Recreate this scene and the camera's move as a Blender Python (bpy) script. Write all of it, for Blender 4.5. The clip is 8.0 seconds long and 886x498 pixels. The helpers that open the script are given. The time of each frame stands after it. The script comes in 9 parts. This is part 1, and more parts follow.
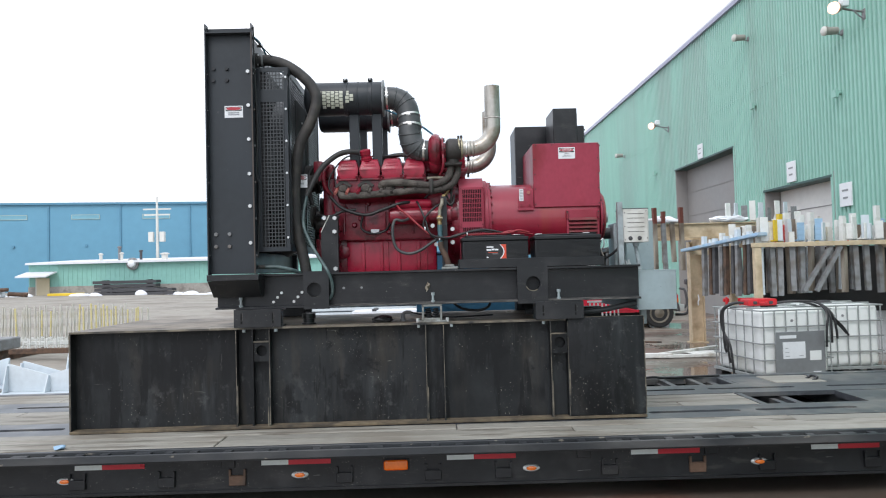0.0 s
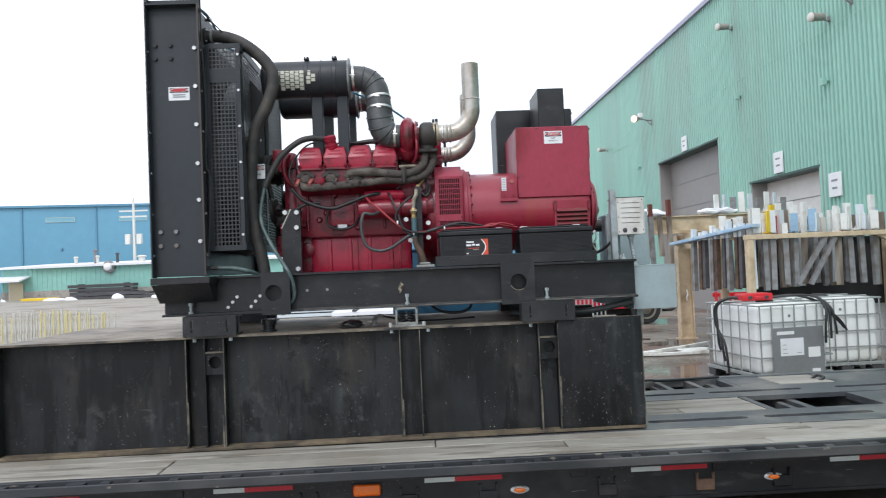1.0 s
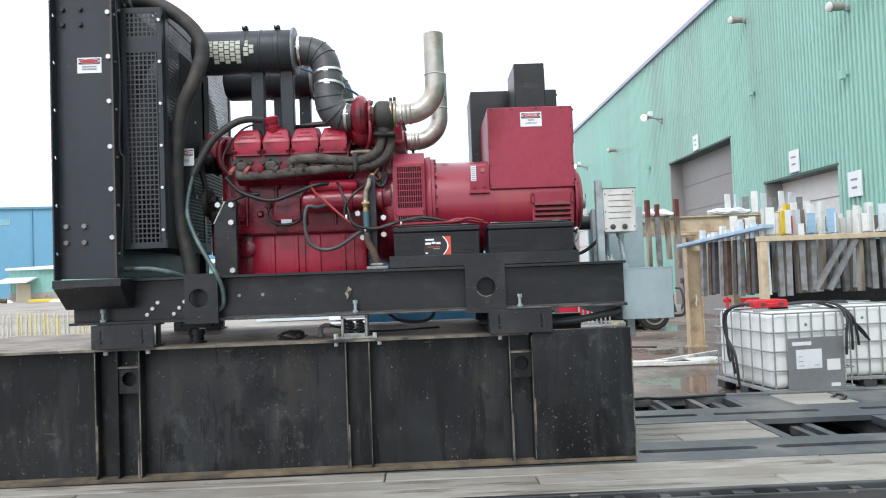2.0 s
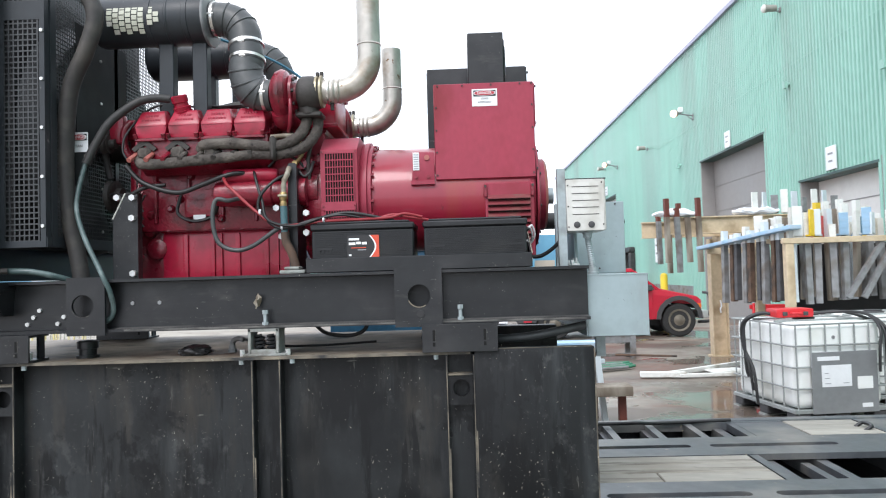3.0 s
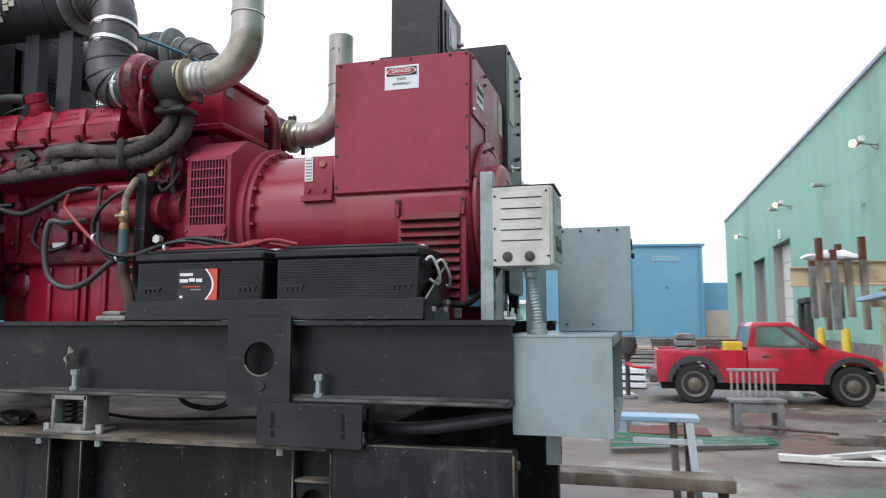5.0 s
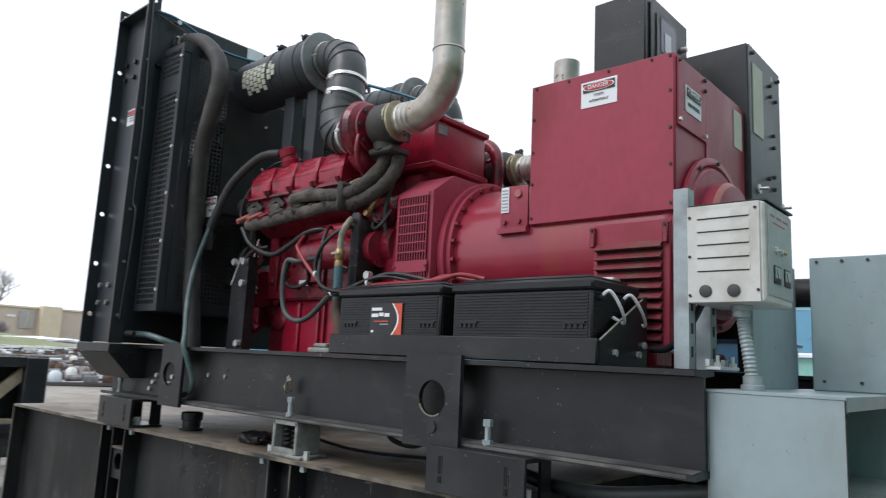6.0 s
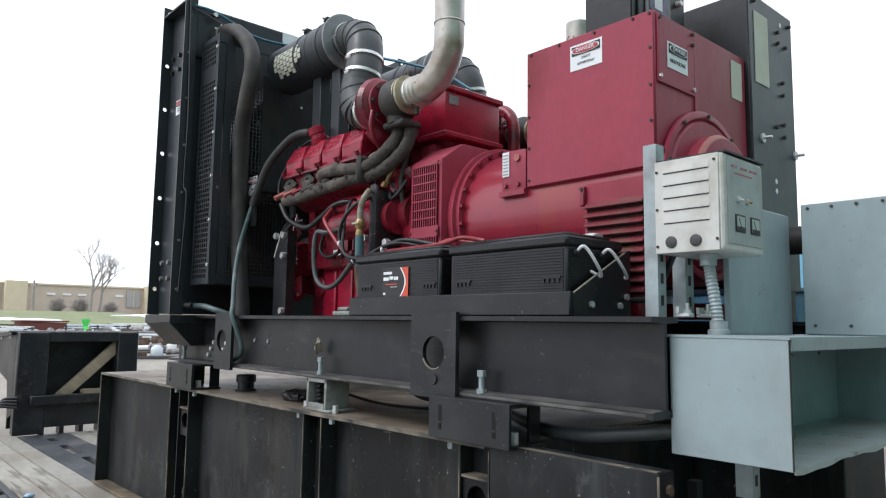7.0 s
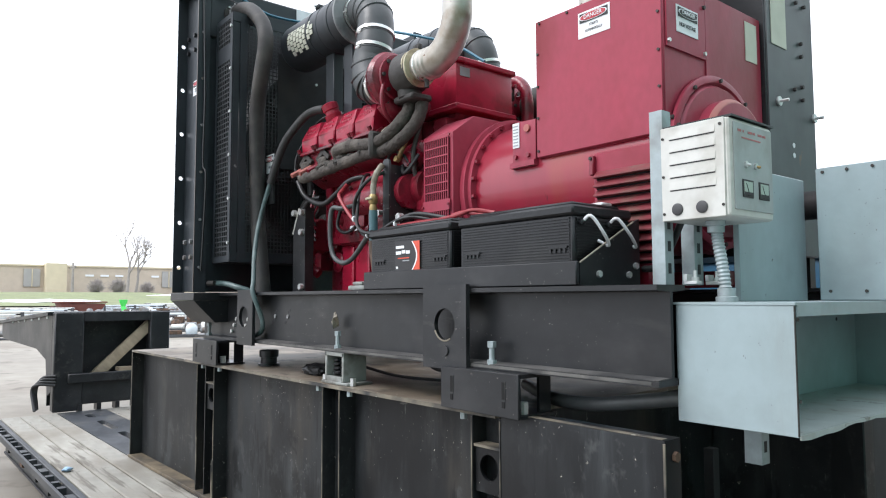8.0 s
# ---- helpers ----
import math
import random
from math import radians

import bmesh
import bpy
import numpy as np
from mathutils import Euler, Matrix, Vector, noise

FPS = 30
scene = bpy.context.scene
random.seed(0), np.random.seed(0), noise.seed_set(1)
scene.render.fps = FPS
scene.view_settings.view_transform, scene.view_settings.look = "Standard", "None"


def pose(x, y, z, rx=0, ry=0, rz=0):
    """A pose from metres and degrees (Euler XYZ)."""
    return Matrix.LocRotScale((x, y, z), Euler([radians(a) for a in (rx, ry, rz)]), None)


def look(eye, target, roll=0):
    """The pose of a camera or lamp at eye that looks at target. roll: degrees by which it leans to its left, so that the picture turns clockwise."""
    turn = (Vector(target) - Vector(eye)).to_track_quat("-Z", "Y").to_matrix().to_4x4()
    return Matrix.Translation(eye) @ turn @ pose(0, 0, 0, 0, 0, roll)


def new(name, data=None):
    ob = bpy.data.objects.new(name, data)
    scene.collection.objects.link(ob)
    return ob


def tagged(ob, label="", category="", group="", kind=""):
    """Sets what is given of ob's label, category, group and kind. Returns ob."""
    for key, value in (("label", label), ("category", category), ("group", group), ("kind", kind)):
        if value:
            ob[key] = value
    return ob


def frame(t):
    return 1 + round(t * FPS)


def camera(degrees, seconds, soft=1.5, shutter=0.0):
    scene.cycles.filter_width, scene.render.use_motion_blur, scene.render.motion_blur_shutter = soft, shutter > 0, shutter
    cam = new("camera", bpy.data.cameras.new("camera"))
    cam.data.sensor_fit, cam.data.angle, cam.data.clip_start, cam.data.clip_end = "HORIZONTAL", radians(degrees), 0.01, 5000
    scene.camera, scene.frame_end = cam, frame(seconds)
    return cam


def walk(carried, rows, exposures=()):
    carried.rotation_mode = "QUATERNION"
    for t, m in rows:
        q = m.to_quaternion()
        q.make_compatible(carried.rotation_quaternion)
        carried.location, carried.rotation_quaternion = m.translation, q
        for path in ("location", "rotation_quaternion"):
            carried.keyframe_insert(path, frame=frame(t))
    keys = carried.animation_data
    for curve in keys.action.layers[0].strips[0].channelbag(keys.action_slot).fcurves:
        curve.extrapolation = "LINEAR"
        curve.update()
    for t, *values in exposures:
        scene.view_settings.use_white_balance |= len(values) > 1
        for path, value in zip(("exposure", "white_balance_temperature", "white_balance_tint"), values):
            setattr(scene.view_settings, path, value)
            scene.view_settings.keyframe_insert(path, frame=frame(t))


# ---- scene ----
cam = camera(64.6, 8.0, soft=1.1, shutter=0.25)
PATH = [
    (0, (0.499, 0.437, 1.67), (0.522, 2.436, 1.733), -1.5),
    (0.5, (0.516, 0.693, 1.659), (0.494, 2.692, 1.709), -1.4),
    (1, (0.56, 0.971, 1.67), (0.631, 2.969, 1.726), -2.4),
    (1.2, (0.621, 1.077, 1.654), (0.711, 3.075, 1.698), -2.7),
    (2.3, (1.03, 1.852, 1.655), (1.053, 3.851, 1.725), -2.0),
    (2.5, (1.122, 1.977, 1.659), (1.164, 3.975, 1.726), -1.9),
    (3, (1.436, 2.289, 1.663), (1.37, 4.286, 1.733), -1.7),
    (3.5, (1.667, 2.602, 1.641), (1.49, 4.593, 1.693), -1.4),
    (4, (1.924, 2.926, 1.655), (1.657, 4.906, 1.742), -0.9),
    (4.2, (2.052, 3.049, 1.659), (1.738, 5.02, 1.798), -0.9),
    (5.3, (2.436, 3.696, 1.683), (1.712, 5.543, 1.933), 0.2),
    (5.5, (2.481, 3.774, 1.684), (1.575, 5.532, 1.983), 0.6),
    (6, (2.651, 3.947, 1.677), (1.341, 5.426, 1.99), 2.7),
    (6.5, (2.828, 3.957, 1.651), (1.414, 5.334, 1.97), 1.9),
    (7, (2.954, 4.032, 1.658), (1.472, 5.358, 1.869), 0.8),
    (7.5, (3.006, 4.066, 1.66), (1.474, 5.341, 1.822), -0.0),
    (8, (3.003, 4.076, 1.651), (1.461, 5.344, 1.79), -0.2),
]
walk(cam, [(t, look(eye, target, roll)) for t, eye, target, roll in PATH],
     exposures=[(t, ev, 6250, 13) for t, ev in ((0, 0.48), (1.0, 0.50), (2.5, 0.90), (3.5, 0.99), (4.2, 1.03), (5.4, 0.16), (6.0, 0.32), (6.5, 0.40), (7.0, 0.52), (7.5, 0.84), (8.0, 1.00))])

# ---- world and light: bright overcast ----
world = bpy.data.worlds.new("overcast_sky")
scene.world = world
world.use_nodes = True
wn, wl = world.node_tree.nodes, world.node_tree.links
wn.clear()
sky = wn.new("ShaderNodeTexSky")
sky.sky_type, sky.sun_disc = "NISHITA", False
sky.sun_elevation, sky.sun_rotation = radians(48), radians(200)
sky.air_density, sky.dust_density = 1.0, 4.0
dull = wn.new("ShaderNodeHueSaturation")
dull.inputs["Saturation"].default_value, dull.inputs["Value"].default_value = 0.30, 0.10
wl.new(sky.outputs[0], dull.inputs["Color"])
cloud = wn.new("ShaderNodeTexNoise")
cloud.inputs["Scale"].default_value, cloud.inputs["Detail"].default_value = 2.2, 3.0
ramp = wn.new("ShaderNodeValToRGB")
ramp.color_ramp.elements[0].position, ramp.color_ramp.elements[0].color = 0.36, (0.83, 0.945, 1.04, 1)
ramp.color_ramp.elements[1].position, ramp.color_ramp.elements[1].color = 0.62, (1.12, 1.13, 1.15, 1)
wl.new(cloud.outputs["Fac"], ramp.inputs["Fac"])
veil = wn.new("ShaderNodeMix")
veil.data_type = "RGBA"
veil.inputs["Factor"].default_value = 0.9
wl.new(dull.outputs[0], veil.inputs["A"])
wl.new(ramp.outputs[0], veil.inputs["B"])
back = wn.new("ShaderNodeBackground")
back.inputs["Strength"].default_value = 1.0
wl.new(veil.outputs["Result"], back.inputs["Color"])
wout = wn.new("ShaderNodeOutputWorld")
wl.new(back.outputs[0], wout.inputs["Surface"])

sun = new("sun", bpy.data.lights.new("sun", "SUN"))
sun.data.energy, sun.data.angle, sun.data.color = 0.9, radians(25), (1.0, 0.97, 0.92)
sun.matrix_world = look((-8, -22, 26), (0, 0, 0))


# ---- materials ----
def surface(name, base, rough=0.5, metal=0.0, grain=18.0, vary=0.25, bump=0.08, dirt=None, dirt_amount=0.0, dirt_scale=3.0,
            specks=None, speck_at=0.72, speck_scale=9.0, stretch=(1, 1, 1), coat=0.0, random=0.0, spec=0.5):
    """A painted, metal, wood or mineral surface: colour varied at two scales, patches of dirt, chips, roughness and fine relief."""
    m = bpy.data.materials.new(name)
    m.use_nodes = True
    n, l = m.node_tree.nodes, m.node_tree.links
    p = n["Principled BSDF"]
    p.inputs["Metallic"].default_value, p.inputs["Specular IOR Level"].default_value = metal, spec
    p.inputs["Coat Weight"].default_value, p.inputs["Coat Roughness"].default_value = coat, 0.12
    tc, mp = n.new("ShaderNodeTexCoord"), n.new("ShaderNodeMapping")
    mp.inputs["Scale"].default_value = stretch
    l.new(tc.outputs["Object"], mp.inputs["Vector"])

    def noise_at(scale, detail=4.0):
        t = n.new("ShaderNodeTexNoise")
        t.inputs["Scale"].default_value, t.inputs["Detail"].default_value = scale, detail
        l.new(mp.outputs[0], t.inputs["Vector"])
        return t

    def ramped(src, a, b, ca=(0, 0, 0, 1), cb=(1, 1, 1, 1)):
        r = n.new("ShaderNodeValToRGB")
        r.color_ramp.elements[0].position, r.color_ramp.elements[1].position = a, b
        r.color_ramp.elements[0].color, r.color_ramp.elements[1].color = ca, cb
        l.new(src, r.inputs["Fac"])
        return r

    def mixed(fac, a, b, kind="MIX"):
        x = n.new("ShaderNodeMix")
        x.data_type, x.blend_type = "RGBA", kind
        for key, v in (("Factor", fac), ("A", a), ("B", b)):
            if isinstance(v, (float, int)):
                x.inputs[key].default_value = v
            elif isinstance(v, tuple):
                x.inputs[key].default_value = (*v[:3], 1)
            else:
                l.new(v, x.inputs[key])
        return x.outputs["Result"]

    fine, broad = noise_at(grain), noise_at(grain * 0.13, 5.0)
    lo, hi = 1 - vary, 1 + vary
    tone = mixed(0.5, ramped(fine.outputs["Fac"], 0.3, 0.7, (lo, lo, lo, 1), (hi, hi, hi, 1)).outputs[0],
                 ramped(broad.outputs["Fac"], 0.3, 0.7, (lo, lo, lo, 1), (hi, hi, hi, 1)).outputs[0])
    colour = mixed(1.0, tuple(base), tone, "MULTIPLY")
    if random:
        info = n.new("ShaderNodeObjectInfo")
        shade = ramped(info.outputs["Random"], 0.0, 1.0, (1 - random,) * 3 + (1,), (1 + random,) * 3 + (1,))
        colour = mixed(1.0, colour, shade.outputs[0], "MULTIPLY")
    if dirt:
        d = noise_at(dirt_scale, 8.0)
        mask = ramped(d.outputs["Fac"], 0.62 - dirt_amount * 0.3, 0.78 - dirt_amount * 0.2)
        colour = mixed(mask.outputs[0], colour, tuple(dirt))
    if specks:
        d = noise_at(speck_scale, 6.0)
        mask = ramped(d.outputs["Fac"], speck_at, speck_at + 0.02)
        colour = mixed(mask.outputs[0], colour, tuple(specks))
    l.new(colour, p.inputs["Base Color"])
    rr = ramped(broad.outputs["Fac"], 0.25, 0.75, (max(rough - 0.12, 0.03),) * 3 + (1,), (min(rough + 0.12, 1),) * 3 + (1,))
    l.new(rr.outputs[0], p.inputs["Roughness"])
    if bump:
        b = n.new("ShaderNodeBump")
        b.inputs["Strength"].default_value, b.inputs["Distance"].default_value = bump, 0.01
        l.new(fine.outputs["Fac"], b.inputs["Height"])
        l.new(b.outputs[0], p.inputs["Normal"])
    return m


def glow(name, colour, strength):
    m = bpy.data.materials.new(name)
    m.use_nodes = True
    p = m.node_tree.nodes["Principled BSDF"]
    p.inputs["Base Color"].default_value = (*colour, 1)
    p.inputs["Emission Color"].default_value = (*colour, 1)
    p.inputs["Emission Strength"].default_value = strength
    return m


RED = surface("red_engine_enamel", (0.335, 0.012, 0.037), 0.32, grain=24, vary=0.20, bump=0.06, dirt=(0.17, 0.010, 0.018), dirt_amount=0.34, dirt_scale=9, coat=0.08, spec=0.40, specks=(0.30, 0.16, 0.14), speck_at=0.74, speck_scale=30)
# casting finish; its red is also darkened for shade round the block
RED_CAST = surface("red_painted_casting", (0.212, 0.011, 0.026), 0.32, grain=60, vary=0.26, bump=0.28, dirt=(0.075, 0.009, 0.013), dirt_amount=0.36, dirt_scale=11, coat=0.22, specks=(0.04, 0.025, 0.025), speck_at=0.69, speck_scale=26, spec=0.45)
RED_SLAT = surface("dusty_dark_red_slats", (0.185, 0.030, 0.038), 0.5, grain=30, vary=0.2, bump=0.04, dirt=(0.15, 0.075, 0.06), dirt_amount=0.35, dirt_scale=9)
RED_DULL = surface("dull_red_sheet_steel", (0.315, 0.038, 0.066), 0.40, grain=40, vary=0.14, bump=0.04, dirt=(0.22, 0.020, 0.030), dirt_amount=0.35, dirt_scale=3.5, specks=(0.12, 0.03, 0.03), speck_at=0.73, speck_scale=14, stretch=(1, 1, 0.6), spec=0.36)
RED_PALE = surface("dusty_red_steel", (0.38, 0.120, 0.100), 0.5, grain=30, vary=0.12, bump=0.04)
BLACK = surface("black_frame_paint", (0.0140, 0.0152, 0.0172), 0.40, grain=14, vary=0.4, bump=0.08, dirt=(0.032, 0.032, 0.034), dirt_amount=0.40, dirt_scale=5, spec=0.45)
def weather(m, layers):
    """Lays patchy marks over a surface. Each layer: (scale, detail, stretch, from, to, turn, shift), the same for the patches it keeps to (or None), colour, amount."""
    n, l = m.node_tree.nodes, m.node_tree.links
    p = n["Principled BSDF"]
    tc = n.new("ShaderNodeTexCoord")

    def field(scale, detail, stretch, a, b, turn, move):
        mp, t, r = n.new("ShaderNodeMapping"), n.new("ShaderNodeTexNoise"), n.new("ShaderNodeValToRGB")
        mp.inputs["Scale"].default_value = stretch
        mp.inputs["Rotation"].default_value = (0, turn, 0)
        mp.inputs["Location"].default_value = (move, 0, move)
        t.inputs["Scale"].default_value, t.inputs["Detail"].default_value, t.inputs["Roughness"].default_value = scale, detail, 0.62
        r.color_ramp.elements[0].position, r.color_ramp.elements[1].position = a, b
        l.new(tc.outputs["Object"], mp.inputs["Vector"])
        l.new(mp.outputs[0], t.inputs["Vector"])
        l.new(t.outputs["Fac"], r.inputs["Fac"])
        return r.outputs[0]

    c = p.inputs["Base Color"].links[0].from_socket
    for marks, patches, colour, amount in layers:
        k = n.new("ShaderNodeMath")
        k.operation = "MULTIPLY"
        l.new(field(*marks), k.inputs[0])
        k.inputs[1].default_value = amount
        mask = k.outputs[0]
        if patches:
            g = n.new("ShaderNodeMath")
            g.operation = "MULTIPLY"
            l.new(mask, g.inputs[0])
            l.new(field(*patches), g.inputs[1])
            mask = g.outputs[0]
        x = n.new("ShaderNodeMix")
        x.data_type = "RGBA"
        l.new(mask, x.inputs["Factor"])
        l.new(c, x.inputs["A"])
        x.inputs["B"].default_value = (*colour, 1)
        c = x.outputs["Result"]
    l.new(c, p.inputs["Base Color"])
    return m


def scuffed_black(name, haze):
    """Old black tank paint: cloudy haze, black run marks, brown dust, scuffed patches, scratches, chips down to pale primer."""
    m = surface(name, (0.0085, 0.0095, 0.0108), 0.50, grain=5, vary=0.4, bump=0.10, spec=0.34)
    broad = (1.15, 3, (1, 1, 1.2), 0.44, 0.62, 0.0, 0.0)
    other = (1.0, 3, (1, 1, 1), 0.46, 0.60, 0.0, 7.0)
    black = (0.0045, 0.005, 0.006)
    return weather(m, (
        ((1.9, 9, (1, 1, 0.7), 0.42, 0.62, 0.0, 13.0), None, (0.026, 0.029, 0.031), haze),
        ((5, 6, (1, 1, 0.14), 0.48, 0.68, 0.0, 0.0), other, (0.050, 0.043, 0.034), 0.8),
        ((9, 8, (1, 1, 0.10), 0.50, 0.72, 0.0, 3.0), broad, (0.046, 0.051, 0.054), 0.9),
        ((15, 10, (1, 1, 0.8), 0.56, 0.66, 0.5, 0.0), broad, (0.060, 0.062, 0.062), 0.7),
        ((4.2, 9, (1, 1, 0.20), 0.50, 0.56, 0.06, 21.0), (1.1, 3, (1, 1, 1), 0.44, 0.54, 0.0, 23.0), black, 0.92),
        ((8.5, 9, (1, 1, 0.13), 0.54, 0.58, 0.0, 31.0), (1.4, 3, (1, 1, 1), 0.44, 0.52, 0.0, 33.0), black, 0.88),
        ((5.5, 10, (1, 1, 0.8), 0.56, 0.60, 0.5, 41.0), (1.2, 3, (1, 1, 1), 0.46, 0.56, 0.0, 43.0), black, 0.85),
        ((38, 5, (1, 1, 0.12), 0.68, 0.72, 0.75, 2.0), broad, (0.13, 0.13, 0.12), 0.8),
        ((34, 5, (0.13, 1, 1), 0.69, 0.73, 0.35, 5.0), other, (0.12, 0.12, 0.11), 0.8),
        ((66, 3, (1, 1, 0.7), 0.69, 0.71, 0.2, 4.0), (2.0, 4, (1, 1, 1), 0.52, 0.58, 0.0, 11.0), (0.42, 0.39, 0.33), 1.0),
        ((110, 3, (1, 1, 0.6), 0.69, 0.71, 0.4, 9.0), (3.1, 4, (1, 1, 1), 0.50, 0.57, 0.0, 17.0), (0.38, 0.36, 0.32), 1.0),
    ))


TANKPAINT = scuffed_black("scuffed_black_tank_paint", 0.80)
# the tank paint again with most haze left out, so darker
TANKPAINT_DARKER = scuffed_black("tank_paint_less_haze", 0.25)
EDGEWEAR = surface("worn_flange_edge", (0.19, 0.165, 0.125), 0.5, metal=0.1, grain=9, vary=0.5, bump=0.1, dirt=(0.030, 0.030, 0.030), dirt_amount=0.75, dirt_scale=7, specks=(0.40, 0.37, 0.32), speck_at=0.66, speck_scale=24)
EDGEGREY = surface("rubbed_grey_edge", (0.105, 0.102, 0.095), 0.5, grain=12, vary=0.5, bump=0.1, dirt=(0.030, 0.030, 0.030), dirt_amount=0.6, dirt_scale=9)
MOSSY = surface("mossy_brown_flange", (0.16, 0.125, 0.080), 0.85, grain=16, vary=0.45, bump=0.3, dirt=(0.055, 0.045, 0.034), dirt_amount=0.6, dirt_scale=5)
TANKTOP = surface("dusty_tank_top", (0.235, 0.200, 0.155), 0.6, grain=8, vary=0.3, bump=0.08, dirt=(0.085, 0.072, 0.058), dirt_amount=0.45, dirt_scale=2.2)
RUST = surface("rusty_steel", (0.115, 0.070, 0.047), 0.85, grain=20, vary=0.4, bump=0.3, dirt=(0.045, 0.035, 0.030), dirt_amount=0.5, dirt_scale=6)
RADPAINT = surface("radiator_black_paint", (0.0250, 0.0300, 0.0350), 0.40, grain=16, vary=0.25, bump=0.05, dirt=(0.034, 0.038, 0.042), dirt_amount=0.4, dirt_scale=2.5, specks=(0.22, 0.22, 0.21), speck_at=0.735, speck_scale=13, spec=0.38)
RADBRONZE = surface("worn_brown_edge_steel", (0.055, 0.042, 0.034), 0.45, grain=20, vary=0.3)
# near-black put on flat pieces as the shade inside slots and grilles
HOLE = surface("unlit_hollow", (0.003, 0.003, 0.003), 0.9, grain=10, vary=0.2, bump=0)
MESHDARK = surface("black_wire_guard", (0.034, 0.037, 0.040), 0.4, grain=30, vary=0.2)
# for dark parts, and for flat marks that stand as shaded holes
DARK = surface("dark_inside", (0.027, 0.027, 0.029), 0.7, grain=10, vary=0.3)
RUBBER = surface("black_rubber_hose", (0.030, 0.030, 0.030), 0.55, grain=40, vary=0.25, bump=0.1, dirt=(0.075, 0.07, 0.062), dirt_amount=0.4, dirt_scale=6)
RUBBER_GREY = surface("weathered_grey_rubber", (0.055, 0.060, 0.062), 0.45, grain=26, vary=0.2, bump=0.1, dirt=(0.10, 0.105, 0.105), dirt_amount=0.3, dirt_scale=7)
HOSE_GREEN = surface("grey_green_hose", (0.060, 0.095, 0.095), 0.40, grain=30, vary=0.25, dirt=(0.15, 0.20, 0.20), dirt_amount=0.35, dirt_scale=9)
CABLE = surface("black_cable", (0.016, 0.016, 0.017), 0.45, grain=40, vary=0.2)
CABLE_RED = surface("red_cable", (0.30, 0.034, 0.042), 0.4, grain=40, vary=0.15)
CABLE_BLUE = surface("blue_tubing", (0.03, 0.14, 0.21), 0.4, grain=40, vary=0.15)
CABLE_WHITE = surface("white_cord", (0.75, 0.76, 0.78), 0.6, grain=40, vary=0.08)
LAGGING = surface("sooty_exhaust_lagging", (0.064, 0.055, 0.049), 0.9, grain=60, vary=0.5, bump=0.8, dirt=(0.135, 0.118, 0.102), dirt_amount=0.45, dirt_scale=11, specks=(0.025, 0.020, 0.018), speck_at=0.64, speck_scale=20)
CASTIRON = surface("dark_cast_iron", (0.040, 0.036, 0.033), 0.65, grain=50, vary=0.3, bump=0.3)
STEEL = surface("aluminised_exhaust_steel", (0.50, 0.475, 0.43), 0.40, metal=0.6, grain=12, vary=0.30, bump=0.06, dirt=(0.24, 0.185, 0.125), dirt_amount=0.4, dirt_scale=7, specks=(0.16, 0.10, 0.06), speck_at=0.68, speck_scale=22)
CLAMP = surface("bright_band_clamp", (0.66, 0.65, 0.62), 0.28, metal=0.9, grain=30, vary=0.15)
BRASSPALE = surface("dull_yellow_clamp", (0.43, 0.385, 0.27), 0.42, metal=0.5, grain=30, vary=0.25, dirt=(0.22, 0.17, 0.10), dirt_amount=0.4, dirt_scale=14)
ENDGREY = surface("dusty_grey_flange_paint", (0.24, 0.25, 0.255), 0.5, grain=18, vary=0.2, bump=0.04, dirt=(0.09, 0.095, 0.10), dirt_amount=0.4, dirt_scale=9)
HOSEDUST = surface("dusty_coolant_hose_rubber", (0.032, 0.030, 0.029), 0.65, grain=30, vary=0.25, bump=0.12, dirt=(0.064, 0.058, 0.051), dirt_amount=0.45, dirt_scale=9)
BRASS = surface("brass_fitting", (0.38, 0.27, 0.12), 0.42, metal=0.6, grain=30, vary=0.25, dirt=(0.16, 0.11, 0.06), dirt_amount=0.3, dirt_scale=14)
MOUNTGREY = surface("dirty_grey_mount_paint", (0.27, 0.285, 0.27), 0.55, grain=35, vary=0.2, bump=0.06, dirt=(0.13, 0.125, 0.11), dirt_amount=0.45, dirt_scale=14)
GALV = surface("galvanised_strut", (0.35, 0.405, 0.420), 0.48, metal=0.2, grain=35, vary=0.22, bump=0.04, dirt=(0.22, 0.235, 0.23), dirt_amount=0.4, dirt_scale=8)
BOLT = surface("zinc_bolt", (0.62, 0.63, 0.62), 0.35, metal=0.6, grain=50, vary=0.15)
GREYBOX = surface("grey_green_enclosure_paint", (0.31, 0.385, 0.405), 0.38, grain=26, vary=0.07, bump=0.03, dirt=(0.235, 0.285, 0.295), dirt_amount=0.35, dirt_scale=3.5, specks=(0.10, 0.09, 0.075), speck_at=0.735, speck_scale=18)
OFFWHITE = surface("brushed_pale_steel", (0.64, 0.63, 0.58), 0.40, metal=0.15, grain=30, vary=0.08, bump=0.03)
WHITE = surface("white_label", (0.78, 0.80, 0.82), 0.5, grain=30, vary=0.05)
LABELRED = surface("label_red", (0.42, 0.035, 0.05), 0.5, grain=30, vary=0.08)
LABELBLACK = surface("label_black", (0.02, 0.02, 0.022), 0.5, grain=30, vary=0.1)
LABELTEXT = surface("faded_label_print", (0.11, 0.11, 0.12), 0.5, grain=30, vary=0.1)
LABELGREY = surface("label_grey_print", (0.32, 0.34, 0.36), 0.5, grain=30, vary=0.1)
YELLOWED = surface("yellowed_paper", (0.52, 0.53, 0.44), 0.6, grain=14, vary=0.12)
